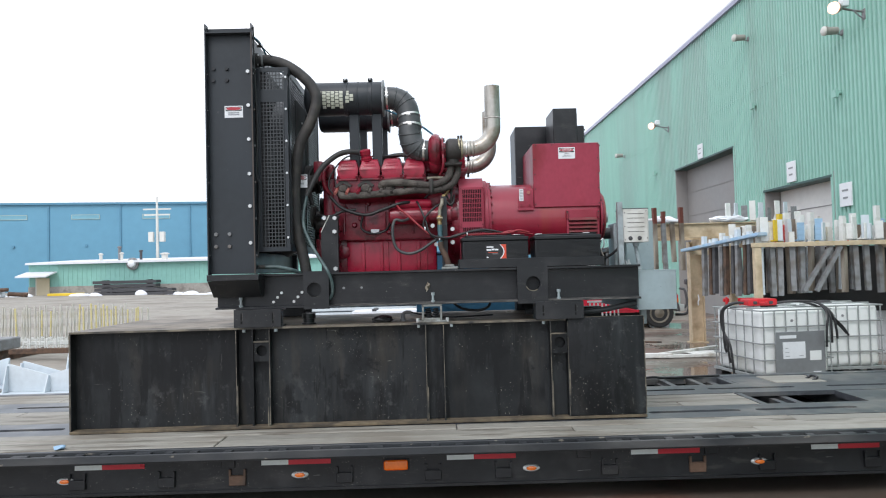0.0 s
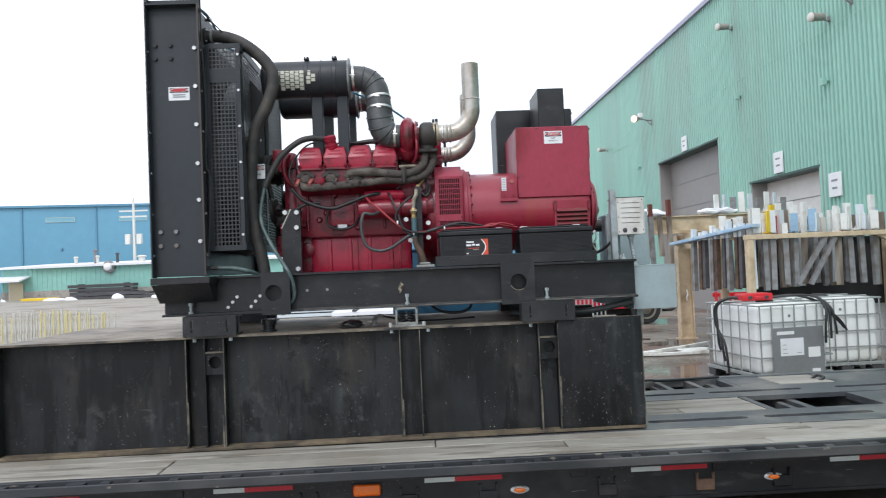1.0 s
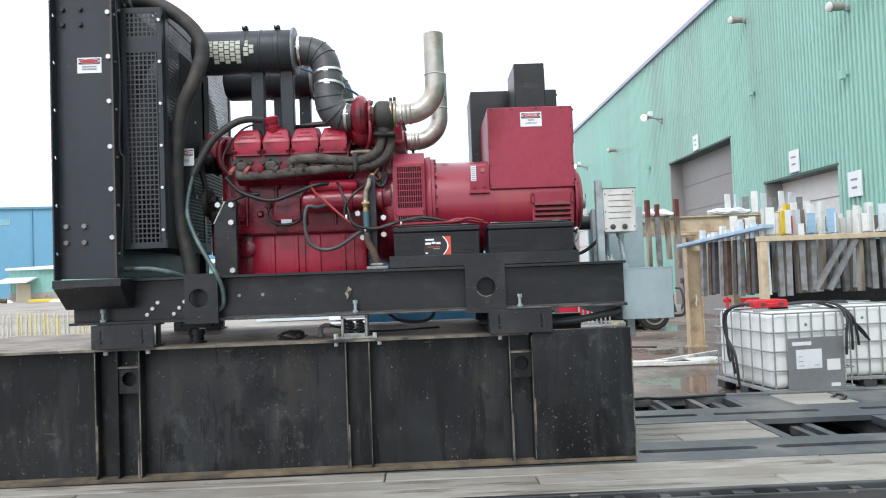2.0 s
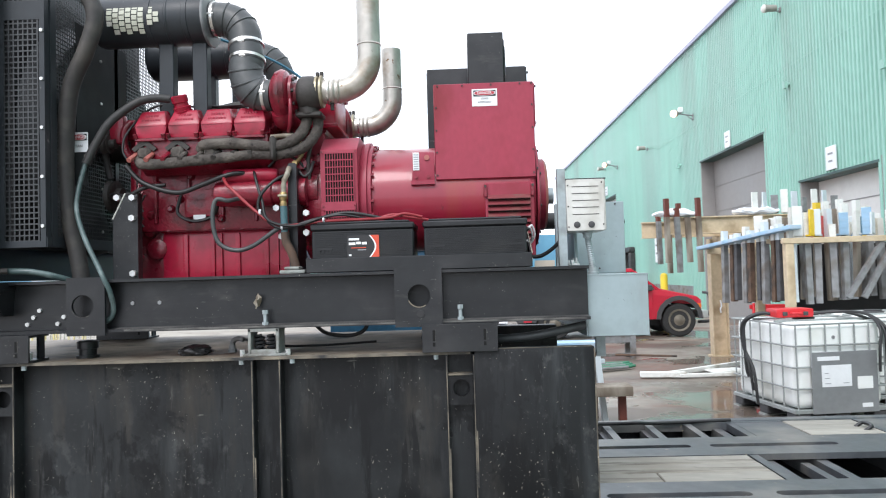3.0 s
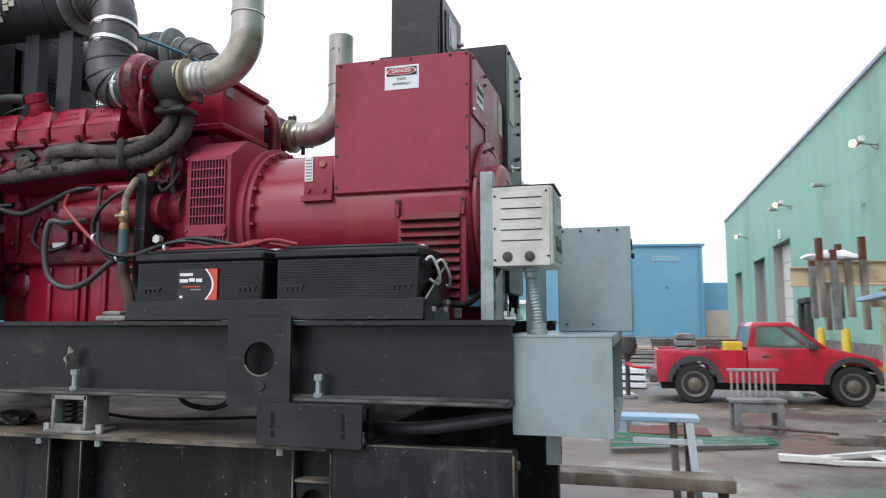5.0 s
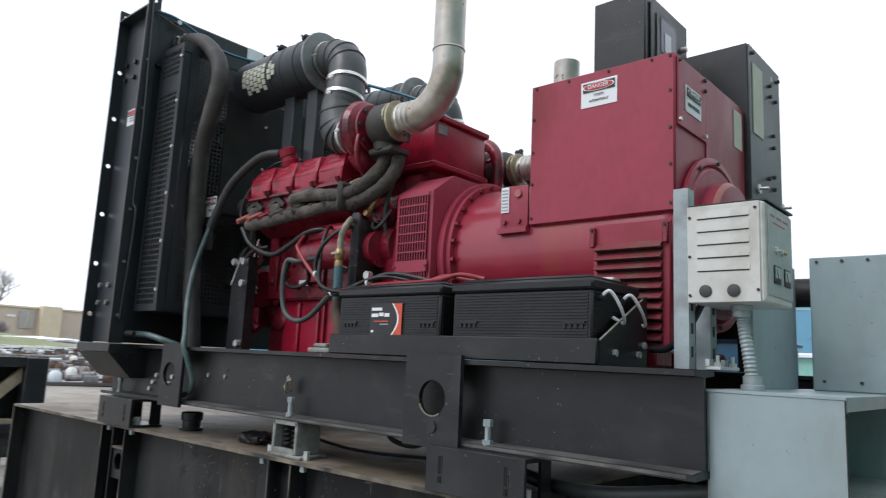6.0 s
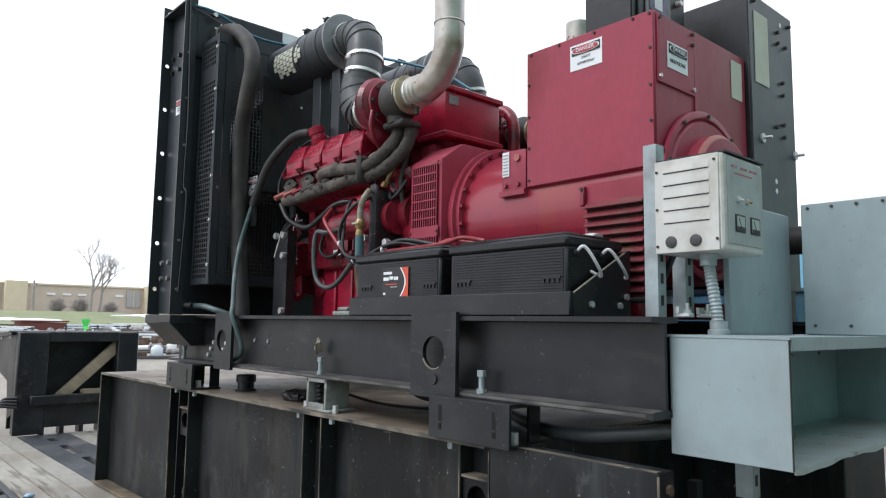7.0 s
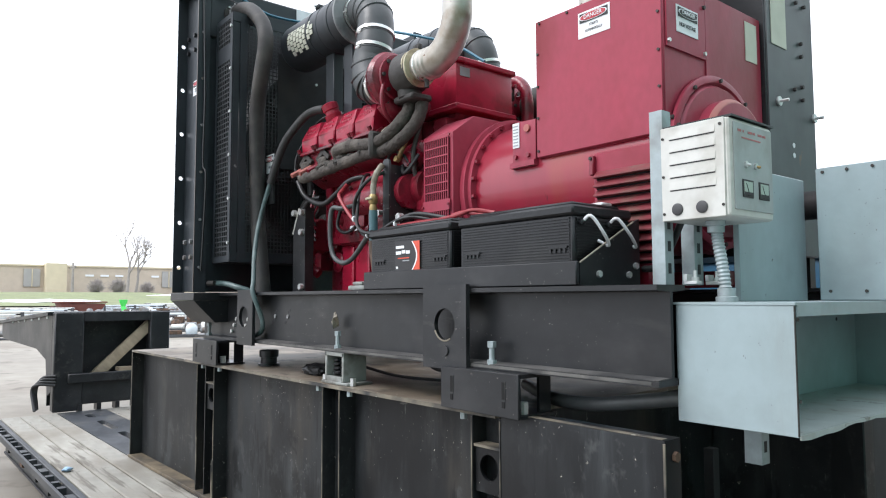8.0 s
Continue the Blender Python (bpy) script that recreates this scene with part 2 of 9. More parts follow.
BATTERY = surface("black_battery_case", (0.0135, 0.0145, 0.0165), 0.40, grain=60, vary=0.25, bump=0.1, dirt=(0.030, 0.030, 0.030), dirt_amount=0.3, dirt_scale=6, spec=0.4)
ORANGE = surface("orange_red_print", (0.62, 0.075, 0.035), 0.45, grain=30, vary=0.08)
SCREEN = surface("dark_blue_display", (0.05, 0.055, 0.13), 0.2, grain=20, vary=0.2)
WOOD = surface("weathered_deck_timber", (0.300, 0.286, 0.250), 0.75, grain=14, vary=0.22, bump=0.3, dirt=(0.205, 0.180, 0.145), dirt_amount=0.62, dirt_scale=3.2, stretch=(0.45, 1.0, 1), random=0.12, specks=(0.11, 0.09, 0.065), speck_at=0.67, speck_scale=8)
BRACEWOOD = surface("brown_timber", (0.34, 0.275, 0.195), 0.75, grain=26, vary=0.3, bump=0.3, dirt=(0.17, 0.13, 0.09), dirt_amount=0.4, dirt_scale=4, stretch=(1, 0.3, 1))
RAILSTEEL = surface("scuffed_dark_rail_paint", (0.030, 0.033, 0.037), 0.45, grain=10, vary=0.4, bump=0.1, dirt=(0.085, 0.085, 0.085), dirt_amount=0.42, dirt_scale=3.5, specks=(0.20, 0.18, 0.15), speck_at=0.69, speck_scale=18, stretch=(0.4, 1, 1))
DECKSTEEL = surface("worn_black_deck_steel", (0.066, 0.071, 0.079), 0.38, grain=14, vary=0.32, bump=0.12, dirt=(0.16, 0.155, 0.145), dirt_amount=0.45, dirt_scale=3, specks=(0.24, 0.20, 0.16), speck_at=0.70, speck_scale=16)
TAPEWHITE = surface("white_reflective_tape", (0.66, 0.70, 0.68), 0.35, grain=60, vary=0.08)
TAPERED = surface("red_reflective_tape", (0.52, 0.020, 0.035), 0.35, grain=60, vary=0.1)
AMBER = surface("amber_lens", (0.78, 0.17, 0.015), 0.2, grain=60, vary=0.1, coat=0.5)
TAN = surface("tan_painted_beam", (0.58, 0.47, 0.32), 0.6, grain=14, vary=0.18, bump=0.06, dirt=(0.34, 0.25, 0.15), dirt_amount=0.3, dirt_scale=3)
PLASTIC = surface("translucent_white_plastic", (0.81, 0.83, 0.815), 0.42, grain=10, vary=0.06, bump=0.02, dirt=(0.70, 0.71, 0.66), dirt_amount=0.35, dirt_scale=2.5)
CAGE = surface("galvanised_cage_tube", (0.30, 0.32, 0.315), 0.45, metal=0.2, grain=40, vary=0.15)
PLATEGREY = surface("grey_name_plate", (0.26, 0.27, 0.28), 0.45, metal=0.3, grain=20, vary=0.1)
REDPLASTIC = surface("red_plastic", (0.60, 0.022, 0.030), 0.35, grain=20, vary=0.1)
YELLOW = surface("yellow_paint", (0.72, 0.50, 0.03), 0.5, grain=20, vary=0.15)
BLUEPAINT = surface("pale_blue_plank", (0.30, 0.46, 0.62), 0.6, grain=16, vary=0.2, dirt=(0.55, 0.58, 0.6), dirt_amount=0.4, dirt_scale=5, stretch=(0.4, 1, 1))
BLUEBIN = surface("blue_machine_paint", (0.03, 0.15, 0.27), 0.5, grain=12, vary=0.2)
TRUCKRED = surface("red_car_paint", (0.52, 0.020, 0.045), 0.25, grain=3, vary=0.08, bump=0.0, coat=0.6, dirt=(0.25, 0.03, 0.04), dirt_amount=0.2, dirt_scale=1.5)
TYRE = surface("tyre_rubber", (0.022, 0.022, 0.022), 0.75, grain=50, vary=0.25, bump=0.2)
RIM = surface("dull_wheel_steel", (0.165, 0.145, 0.115), 0.5, metal=0.2, grain=20, vary=0.25)
CHARCOAL = surface("charcoal_plastic_trim", (0.055, 0.055, 0.058), 0.6, grain=30, vary=0.15)
GLASS = surface("tinted_vehicle_glass", (0.66, 0.80, 0.77), 0.05, grain=2, vary=0.05, bump=0.0)
GLASS.node_tree.nodes["Principled BSDF"].inputs["Transmission Weight"].default_value = 0.92
GREENWALL = surface("green_ribbed_siding", (0.280, 0.512, 0.432), 0.45, grain=3, vary=0.10, bump=0.02, dirt=(0.26, 0.41, 0.355), dirt_amount=0.35, dirt_scale=0.6, stretch=(1, 1, 0.12))
GREENDARK = surface("dark_green_trim", (0.035, 0.085, 0.075), 0.5, grain=6, vary=0.15)
DOORGREY = surface("grey_overhead_door", (0.285, 0.272, 0.262), 0.5, grain=6, vary=0.07, bump=0.02)
DOORPALE = surface("pale_overhead_door", (0.76, 0.75, 0.72), 0.5, grain=6, vary=0.08, bump=0.02)
LILAC = surface("lilac_grey_flashing", (0.36, 0.36, 0.48), 0.45, grain=6, vary=0.08)
BLUEWALL = surface("blue_steel_cladding", (0.132, 0.330, 0.468), 0.5, grain=1.2, vary=0.06, bump=0.0, dirt=(0.15, 0.352, 0.485), dirt_amount=0.3, dirt_scale=0.15)
OUTLINE = surface("pale_yellow_window_trim", (0.40, 0.50, 0.46), 0.6, grain=4, vary=0.1)
BLUESTRIP = surface("translucent_blue_strip", (0.18, 0.40, 0.50), 0.4, grain=2, vary=0.08)
BLUEDARK = surface("blue_cladding_joint", (0.105, 0.265, 0.385), 0.5, grain=3, vary=0.1)
SHEDGREEN = surface("pale_green_shed_siding", (0.235, 0.475, 0.420), 0.5, grain=3, vary=0.1)
PALEROOF = surface("pale_roof_sheet", (0.72, 0.73, 0.76), 0.5, grain=3, vary=0.06)
CONCRETE = surface("old_concrete", (0.34, 0.32, 0.29), 0.8, grain=10, vary=0.2, bump=0.15, dirt=(0.22, 0.20, 0.18), dirt_amount=0.4, dirt_scale=2)
TANWALL = surface("tan_brick_wall", (0.50, 0.43, 0.345), 0.8, grain=1.5, vary=0.1)
TANPALE = surface("pale_tan_panel", (0.60, 0.53, 0.38), 0.8, grain=1.5, vary=0.08)
WINDOWDULL = surface("dull_window_glass", (0.34, 0.335, 0.32), 0.2, grain=1.5, vary=0.1)
SNOW = surface("old_snow", (0.80, 0.82, 0.86), 0.8, grain=6, vary=0.08, bump=0.2)
GRASS = surface("winter_grass", (0.21, 0.235, 0.12), 0.9, grain=4, vary=0.35, bump=0.3)
TIMBERDARK = surface("dark_stacked_timber", (0.075, 0.075, 0.08), 0.85, grain=10, vary=0.4, stretch=(0.1, 1, 1))
BARK = surface("grey_bark", (0.30, 0.275, 0.26), 0.9, grain=20, vary=0.3, bump=0.3)
TWIG = surface("bare_twigs", (0.36, 0.33, 0.315), 0.9, grain=20, vary=0.3)
BROWNPEG = surface("red_brown_peg", (0.13, 0.035, 0.024), 0.6, grain=12, vary=0.25)
WHITEPAINT = surface("white_paint_peg", (0.72, 0.73, 0.70), 0.55, grain=12, vary=0.12, dirt=(0.45, 0.43, 0.38), dirt_amount=0.3, dirt_scale=5)
SLATGREY = surface("weathered_grey_slat", (0.36, 0.37, 0.37), 0.6, grain=12, vary=0.25, dirt=(0.20, 0.18, 0.15), dirt_amount=0.4, dirt_scale=5)
GREYSTEEL = surface("grey_dirty_steel", (0.23, 0.235, 0.24), 0.55, metal=0.1, grain=12, vary=0.3, dirt=(0.13, 0.105, 0.085), dirt_amount=0.45, dirt_scale=4)
BRACKET = surface("pale_galvanised_bracket", (0.60, 0.66, 0.70), 0.5, grain=12, vary=0.10)
LAMPGLOW = glow("sodium_lamp", (1.0, 0.50, 0.36), 1.9)


def wet_ground():
    """Worn yard concrete: dry and pale out in the open, wet, brown and stained beside the workshop, with shallow puddles."""
    m = surface("wet_yard_concrete", (0.30, 0.275, 0.235), 0.75, grain=3.0, vary=0.20, bump=0.12, dirt=(0.20, 0.17, 0.14), dirt_amount=0.45, dirt_scale=0.45)
    n, l = m.node_tree.nodes, m.node_tree.links
    p = n["Principled BSDF"]
    tc, sep = n.new("ShaderNodeTexCoord"), n.new("ShaderNodeSeparateXYZ")
    l.new(tc.outputs["Object"], sep.inputs[0])

    def field(scale, detail, a, b, stretch=(1, 1, 1)):
        mp, t, r = n.new("ShaderNodeMapping"), n.new("ShaderNodeTexNoise"), n.new("ShaderNodeValToRGB")
        mp.inputs["Scale"].default_value = stretch
        t.inputs["Scale"].default_value, t.inputs["Detail"].default_value = scale, detail
        r.color_ramp.elements[0].position, r.color_ramp.elements[1].position = a, b
        l.new(tc.outputs["Object"], mp.inputs["Vector"])
        l.new(mp.outputs[0], t.inputs["Vector"])
        l.new(t.outputs["Fac"], r.inputs["Fac"])
        return r.outputs[0]

    def calc(kind, a, b):
        x = n.new("ShaderNodeMath")
        x.operation = kind
        for k, v in enumerate((a, b)):
            if isinstance(v, float):
                x.inputs[k].default_value = v
            else:
                l.new(v, x.inputs[k])
        return x.outputs[0]

    def over(mask, under, colour):
        x = n.new("ShaderNodeMix")
        x.data_type = "RGBA"
        l.new(mask, x.inputs["Factor"])
        l.new(under, x.inputs["A"])
        x.inputs["B"].default_value = (*colour, 1)
        return x.outputs["Result"]

    side = n.new("ShaderNodeMapRange")
    side.inputs["From Min"].default_value, side.inputs["From Max"].default_value = -6.0, 1.5
    l.new(sep.outputs[0], side.inputs["Value"])
    damp = calc("MULTIPLY", side.outputs[0], field(0.55, 7, 0.40, 0.56))
    c = p.inputs["Base Color"].links[0].from_socket
    c = over(calc("MULTIPLY", side.outputs[0], 0.50), c, (0.20, 0.165, 0.135))
    c = over(calc("MULTIPLY", damp, 0.85), c, (0.095, 0.072, 0.058))
    c = over(calc("MULTIPLY", calc("MULTIPLY", side.outputs[0], field(0.9, 7, 0.55, 0.66, (0.6, 1.2, 1))), 0.75), c, (0.155, 0.070, 0.048))
    c = over(calc("MULTIPLY", field(2.6, 8, 0.60, 0.70), 0.5), c, (0.09, 0.075, 0.062))
    l.new(c, p.inputs["Base Color"])
    puddle = calc("MULTIPLY", side.outputs[0], field(0.38, 5, 0.50, 0.57))
    r = n.new("ShaderNodeMapRange")
    r.inputs["To Min"].default_value, r.inputs["To Max"].default_value = 0.80, 0.07
    l.new(calc("MAXIMUM", puddle, calc("MULTIPLY", damp, 0.5)), r.inputs["Value"])
    l.new(r.outputs[0], p.inputs["Roughness"])
    return m


DULLSHEET = surface("dusty_dull_black_sheet", (0.030, 0.033, 0.034), 0.8, grain=9, vary=0.4, bump=0.05, dirt=(0.042, 0.040, 0.036), dirt_amount=0.4, dirt_scale=3, spec=0.15)
CHARGER = surface("pale_grey_charger_paint", (0.60, 0.595, 0.560), 0.40, grain=30, vary=0.08, bump=0.03, dirt=(0.40, 0.385, 0.34), dirt_amount=0.3, dirt_scale=7)
METERFACE = surface("greenish_meter_glass", (0.42, 0.50, 0.44), 0.15, grain=20, vary=0.1, bump=0.0)
PRINTPINK = surface("faded_red_print", (0.40, 0.12, 0.12), 0.5, grain=60, vary=0.2)
FACEGREY = surface("grey_charger_face", (0.36, 0.39, 0.39), 0.45, grain=24, vary=0.1, dirt=(0.27, 0.275, 0.26), dirt_amount=0.3, dirt_scale=9)
RED_BARREL = surface("red_barrel_enamel", (0.285, 0.015, 0.036), 0.34, grain=10, vary=0.14, bump=0.03, dirt=(0.30, 0.050, 0.026), dirt_amount=0.34, dirt_scale=2.2, coat=0.55, spec=0.42, stretch=(1.6, 0.5, 0.35), specks=(0.15, 0.012, 0.02), speck_at=0.70, speck_scale=12)
FLANGEDUST = surface("grey_dust_on_steel", (0.085, 0.082, 0.078), 0.7, grain=12, vary=0.4, bump=0.1, dirt=(0.022, 0.022, 0.024), dirt_amount=0.45, dirt_scale=4)
BEIGEPIPE = surface("dirty_beige_pipe", (0.33, 0.305, 0.245), 0.55, grain=30, vary=0.3, dirt=(0.15, 0.115, 0.08), dirt_amount=0.5, dirt_scale=12)
STAKEPALE = surface("dusty_white_stake_paint", (0.56, 0.55, 0.50), 0.65, grain=14, vary=0.15, dirt=(0.42, 0.38, 0.28), dirt_amount=0.45, dirt_scale=5)
STAKEYELLOW = surface("pale_yellow_paint", (0.62, 0.54, 0.25), 0.6, grain=14, vary=0.15, dirt=(0.56, 0.52, 0.38), dirt_amount=0.4, dirt_scale=6)
MACHINEBLUE = surface("blue_machine_enamel", (0.028, 0.105, 0.185), 0.4, grain=14, vary=0.2, dirt=(0.06, 0.12, 0.17), dirt_amount=0.3, dirt_scale=3)
GREYCAB = surface("weathered_grey_cabinet", (0.075, 0.083, 0.088), 0.42, grain=8, vary=0.18, bump=0.03, dirt=(0.050, 0.054, 0.058), dirt_amount=0.4, dirt_scale=3, metal=0.2)
weather(BLACK, (
    ((3.0, 8, (0.5, 1, 1.6), 0.46, 0.66, 0.0, 3.0), None, (0.0075, 0.0085, 0.0105), 0.85),
    ((16, 8, (0.25, 1, 1), 0.56, 0.66, 0.1, 6.0), (1.7, 3, (1, 1, 1), 0.46, 0.60, 0.0, 9.0), (0.045, 0.044, 0.042), 0.8),
    ((46, 5, (0.12, 1, 1), 0.68, 0.71, 0.5, 2.0), (1.8, 3, (1, 1, 1), 0.46, 0.56, 0.0, 5.0), (0.15, 0.15, 0.145), 0.85),
    ((95, 3, (1, 1, 1), 0.68, 0.70, 0.0, 8.0), (2.6, 4, (1, 1, 1), 0.50, 0.58, 0.0, 4.0), (0.30, 0.28, 0.25), 1.0)))
weather(RADPAINT, (
    ((2.2, 8, (1, 1, 0.35), 0.46, 0.66, 0.0, 3.0), None, (0.030, 0.036, 0.043), 0.8),
    ((60, 4, (1, 1, 0.5), 0.69, 0.71, 0.3, 8.0), (2.4, 4, (1, 1, 1), 0.52, 0.60, 0.0, 4.0), (0.20, 0.20, 0.19), 0.9)))
weather(GREYBOX, (
    ((2.6, 8, (1, 1, 0.5), 0.48, 0.66, 0.0, 3.0), None, (0.265, 0.325, 0.335), 0.7),
    ((7, 8, (1, 1, 0.18), 0.54, 0.72, 0.0, 5.0), (1.5, 3, (1, 1, 1), 0.46, 0.60, 0.0, 9.0), (0.22, 0.235, 0.215), 0.55),
    ((70, 4, (1, 1, 1), 0.69, 0.71, 0.2, 2.0), (2.8, 3, (1, 1, 1), 0.50, 0.58, 0.0, 7.0), (0.12, 0.11, 0.10), 0.8)))
weather(RED_DULL, (
    ((6, 8, (1, 1, 0.14), 0.50, 0.70, 0.0, 3.0), (1.6, 3, (1, 1, 1), 0.44, 0.60, 0.0, 5.0), (0.235, 0.026, 0.040), 0.6),
    ((70, 4, (1, 1, 0.8), 0.70, 0.72, 0.2, 2.0), (2.4, 3, (1, 1, 1), 0.50, 0.58, 0.0, 7.0), (0.07, 0.025, 0.025), 0.8)))
weather(GREYCAB, (
    ((4.5, 8, (1, 1, 0.3), 0.50, 0.68, 0.0, 3.0), None, (0.052, 0.056, 0.060), 0.8),
    ((12, 6, (1, 1, 0.7), 0.64, 0.72, 0.0, 6.0), (1.8, 3, (1, 1, 1), 0.50, 0.60, 0.0, 2.0), (0.19, 0.095, 0.045), 0.8)))
weather(TANKTOP, (
    ((2.4, 8, (1, 1, 1), 0.48, 0.60, 0.0, 3.0), None, (0.115, 0.088, 0.060), 0.85),
    ((7, 8, (0.5, 1, 1), 0.56, 0.64, 0.0, 9.0), None, (0.050, 0.042, 0.034), 0.8),
    ((40, 4, (1, 1, 1), 0.66, 0.70, 0.0, 2.0), (2.0, 3, (1, 1, 1), 0.46, 0.56, 0.0, 5.0), (0.34, 0.31, 0.27), 0.8)))
weather(WOOD, (
    ((2.2, 8, (0.25, 1, 1), 0.48, 0.64, 0.0, 3.0), None, (0.215, 0.195, 0.160), 0.75),
    ((9, 8, (0.08, 1, 1), 0.56, 0.62, 0.0, 6.0), None, (0.105, 0.090, 0.070), 0.75),
    ((34, 6, (0.06, 1, 1), 0.62, 0.66, 0.0, 9.0), (1.6, 3, (1, 1, 1), 0.44, 0.56, 0.0, 4.0), (0.045, 0.040, 0.034), 0.9),
    ((5, 6, (1, 1, 1), 0.62, 0.70, 0.0, 14.0), None, (0.075, 0.068, 0.058), 0.6)))
ENCFLOOR = weather(surface("dirty_enclosure_floor_paint", (0.36, 0.41, 0.40), 0.5, grain=20, vary=0.12, bump=0.04), (
    ((5, 8, (1, 1, 1), 0.50, 0.68, 0.0, 3.0), None, (0.27, 0.26, 0.22), 0.75),
    ((18, 7, (1, 1, 1), 0.60, 0.68, 0.0, 6.0), None, (0.10, 0.085, 0.06), 0.75)))
GROUND = wet_ground()
surface_green = surface("green_plastic", (0.035, 0.17, 0.10), 0.5, grain=20, vary=0.2)
surface_lime = surface("lime_green_plastic", (0.08, 0.70, 0.12), 0.5, grain=20, vary=0.1)


# ---- builders ----
def part(name, bm, material, parent=None, label=""):
    """Links a bmesh as one mesh object, under a thing or a part where one is given."""
    me = bpy.data.meshes.new(name)
    bmesh.ops.recalc_face_normals(bm, faces=bm.faces)
    bm.to_mesh(me)
    bm.free()
    me.materials.append(material)
    me.set_sharp_from_angle(angle=radians(36))
    ob = new(name, me)
    if parent is not None:
        ob.parent = parent
    if label:
        ob["label"] = label
    return ob


def thing(name, label, category, group="", kind=""):
    return tagged(new(name), label, category, group, kind)


def box(x0, x1, y0, y1, z0, z1, bevel=0.0, bm=None, segs=1, turn=None):
    """A box, bevelled, added to bm."""
    bm = bm or bmesh.new()
    m = Matrix.Translation(((x0 + x1) / 2, (y0 + y1) / 2, (z0 + z1) / 2))
    if turn is not None:
        m = m @ turn
    m = m @ Matrix.Diagonal((abs(x1 - x0), abs(y1 - y0), abs(z1 - z0), 1))
    vs = bmesh.ops.create_cube(bm, size=1, matrix=m)["verts"]
    if bevel:
        es = list({e for v in vs for e in v.link_edges})
        bmesh.ops.bevel(bm, geom=es, offset=bevel, segments=segs, affect="EDGES", profile=0.6)
    return bm


def rod(p0, p1, r0, r1=None, seg=16, bm=None):
    """A cylinder or cone from p0 to p1."""
    bm = bm or bmesh.new()
    a, b = Vector(p0), Vector(p1)
    m = Matrix.Translation((a + b) / 2) @ (b - a).to_track_quat("Z", "Y").to_matrix().to_4x4()
    bmesh.ops.create_cone(bm, cap_ends=True, segments=seg, radius1=r0, radius2=r0 if r1 is None else r1, depth=(b - a).length, matrix=m)
    return bm


def smooth_path(pts, per=6):
    """A curve through the points, finely stepped."""
    p = [Vector(q) for q in pts]
    p = [p[0] * 2 - p[1]] + p + [p[-1] * 2 - p[-2]]
    out = []
    for i in range(1, len(p) - 2):
        for k in range(per):
            t = k / per
            out.append(0.5 * (2 * p[i] + (p[i + 1] - p[i - 1]) * t + (2 * p[i - 1] - 5 * p[i] + 4 * p[i + 1] - p[i + 2]) * t * t
                              + (3 * p[i] - p[i - 1] - 3 * p[i + 1] + p[i + 2]) * t ** 3))
    out.append(p[-2])
    return out


def tube(pts, r, seg=12, per=6, bm=None, radius=None):
    """A hose or pipe through the points; radius(s) may vary it along its length, s from 0 to 1."""
    bm = bm or bmesh.new()
    seg = max(seg, 12) if r > 0.009 else seg
    c = smooth_path(pts, per) if per > 1 else [Vector(q) for q in pts]
    up, rings = Vector((0.13, 0.27, 1)).normalized(), []
    for i, q in enumerate(c):
        d = (c[min(i + 1, len(c) - 1)] - c[max(i - 1, 0)]).normalized()
        side = d.cross(up)
        side = (side if side.length > 1e-3 else d.cross(Vector((1, 0, 0)))).normalized()
        up = side.cross(d).normalized()
        rr = r * (radius(i / (len(c) - 1)) if radius else 1)
        rings.append([bm.verts.new(q + (side * math.cos(2 * math.pi * k / seg) + up * math.sin(2 * math.pi * k / seg)) * rr) for k in range(seg)])
    for a, b in zip(rings, rings[1:]):
        for k in range(seg):
            f = bm.faces.new((a[k], a[(k + 1) % seg], b[(k + 1) % seg], b[k]))
            f.smooth = True
    bm.faces.new(rings[0]), bm.faces.new(rings[-1])
    return bm


def lathe(axis_from, axis_to, profile, seg=32, bm=None, smooth=True):
    """A turned body about an axis: profile rows of (distance along the axis, radius)."""
    bm = bm or bmesh.new()
    a, d = Vector(axis_from), (Vector(axis_to) - Vector(axis_from)).normalized()
    s = d.orthogonal().normalized()
    u = d.cross(s)
    rings = [[bm.verts.new(a + d * h + (s * math.cos(2 * math.pi * k / seg) + u * math.sin(2 * math.pi * k / seg)) * max(r, 1e-4)) for k in range(seg)] for h, r in profile]
    for p, q in zip(rings, rings[1:]):
        for k in range(seg):
            f = bm.faces.new((p[k], p[(k + 1) % seg], q[(k + 1) % seg], q[k]))
            f.smooth = smooth
    bm.faces.new(rings[0]), bm.faces.new(rings[-1])
    return bm


def prism(outline, axis, a, b, bm=None, bevel=0.0):
    """A flat outline drawn out from a to b along an axis; the outline's two numbers are the other two axes in order."""
    bm = bm or bmesh.new()

    def at(u, v, w):
        return {"x": (w, u, v), "y": (u, w, v), "z": (u, v, w)}[axis]

    lo, hi = [bm.verts.new(at(u, v, a)) for u, v in outline], [bm.verts.new(at(u, v, b)) for u, v in outline]
    n = len(outline)
    fs = [bm.faces.new(lo), bm.faces.new(hi)] + [bm.faces.new((lo[i], lo[(i + 1) % n], hi[(i + 1) % n], hi[i])) for i in range(n)]
    if bevel:
        bmesh.ops.recalc_face_normals(bm, faces=fs)
        bmesh.ops.bevel(bm, geom=list({e for f in fs for e in f.edges}), offset=bevel, segments=2, affect="EDGES", profile=0.6)
    return bm


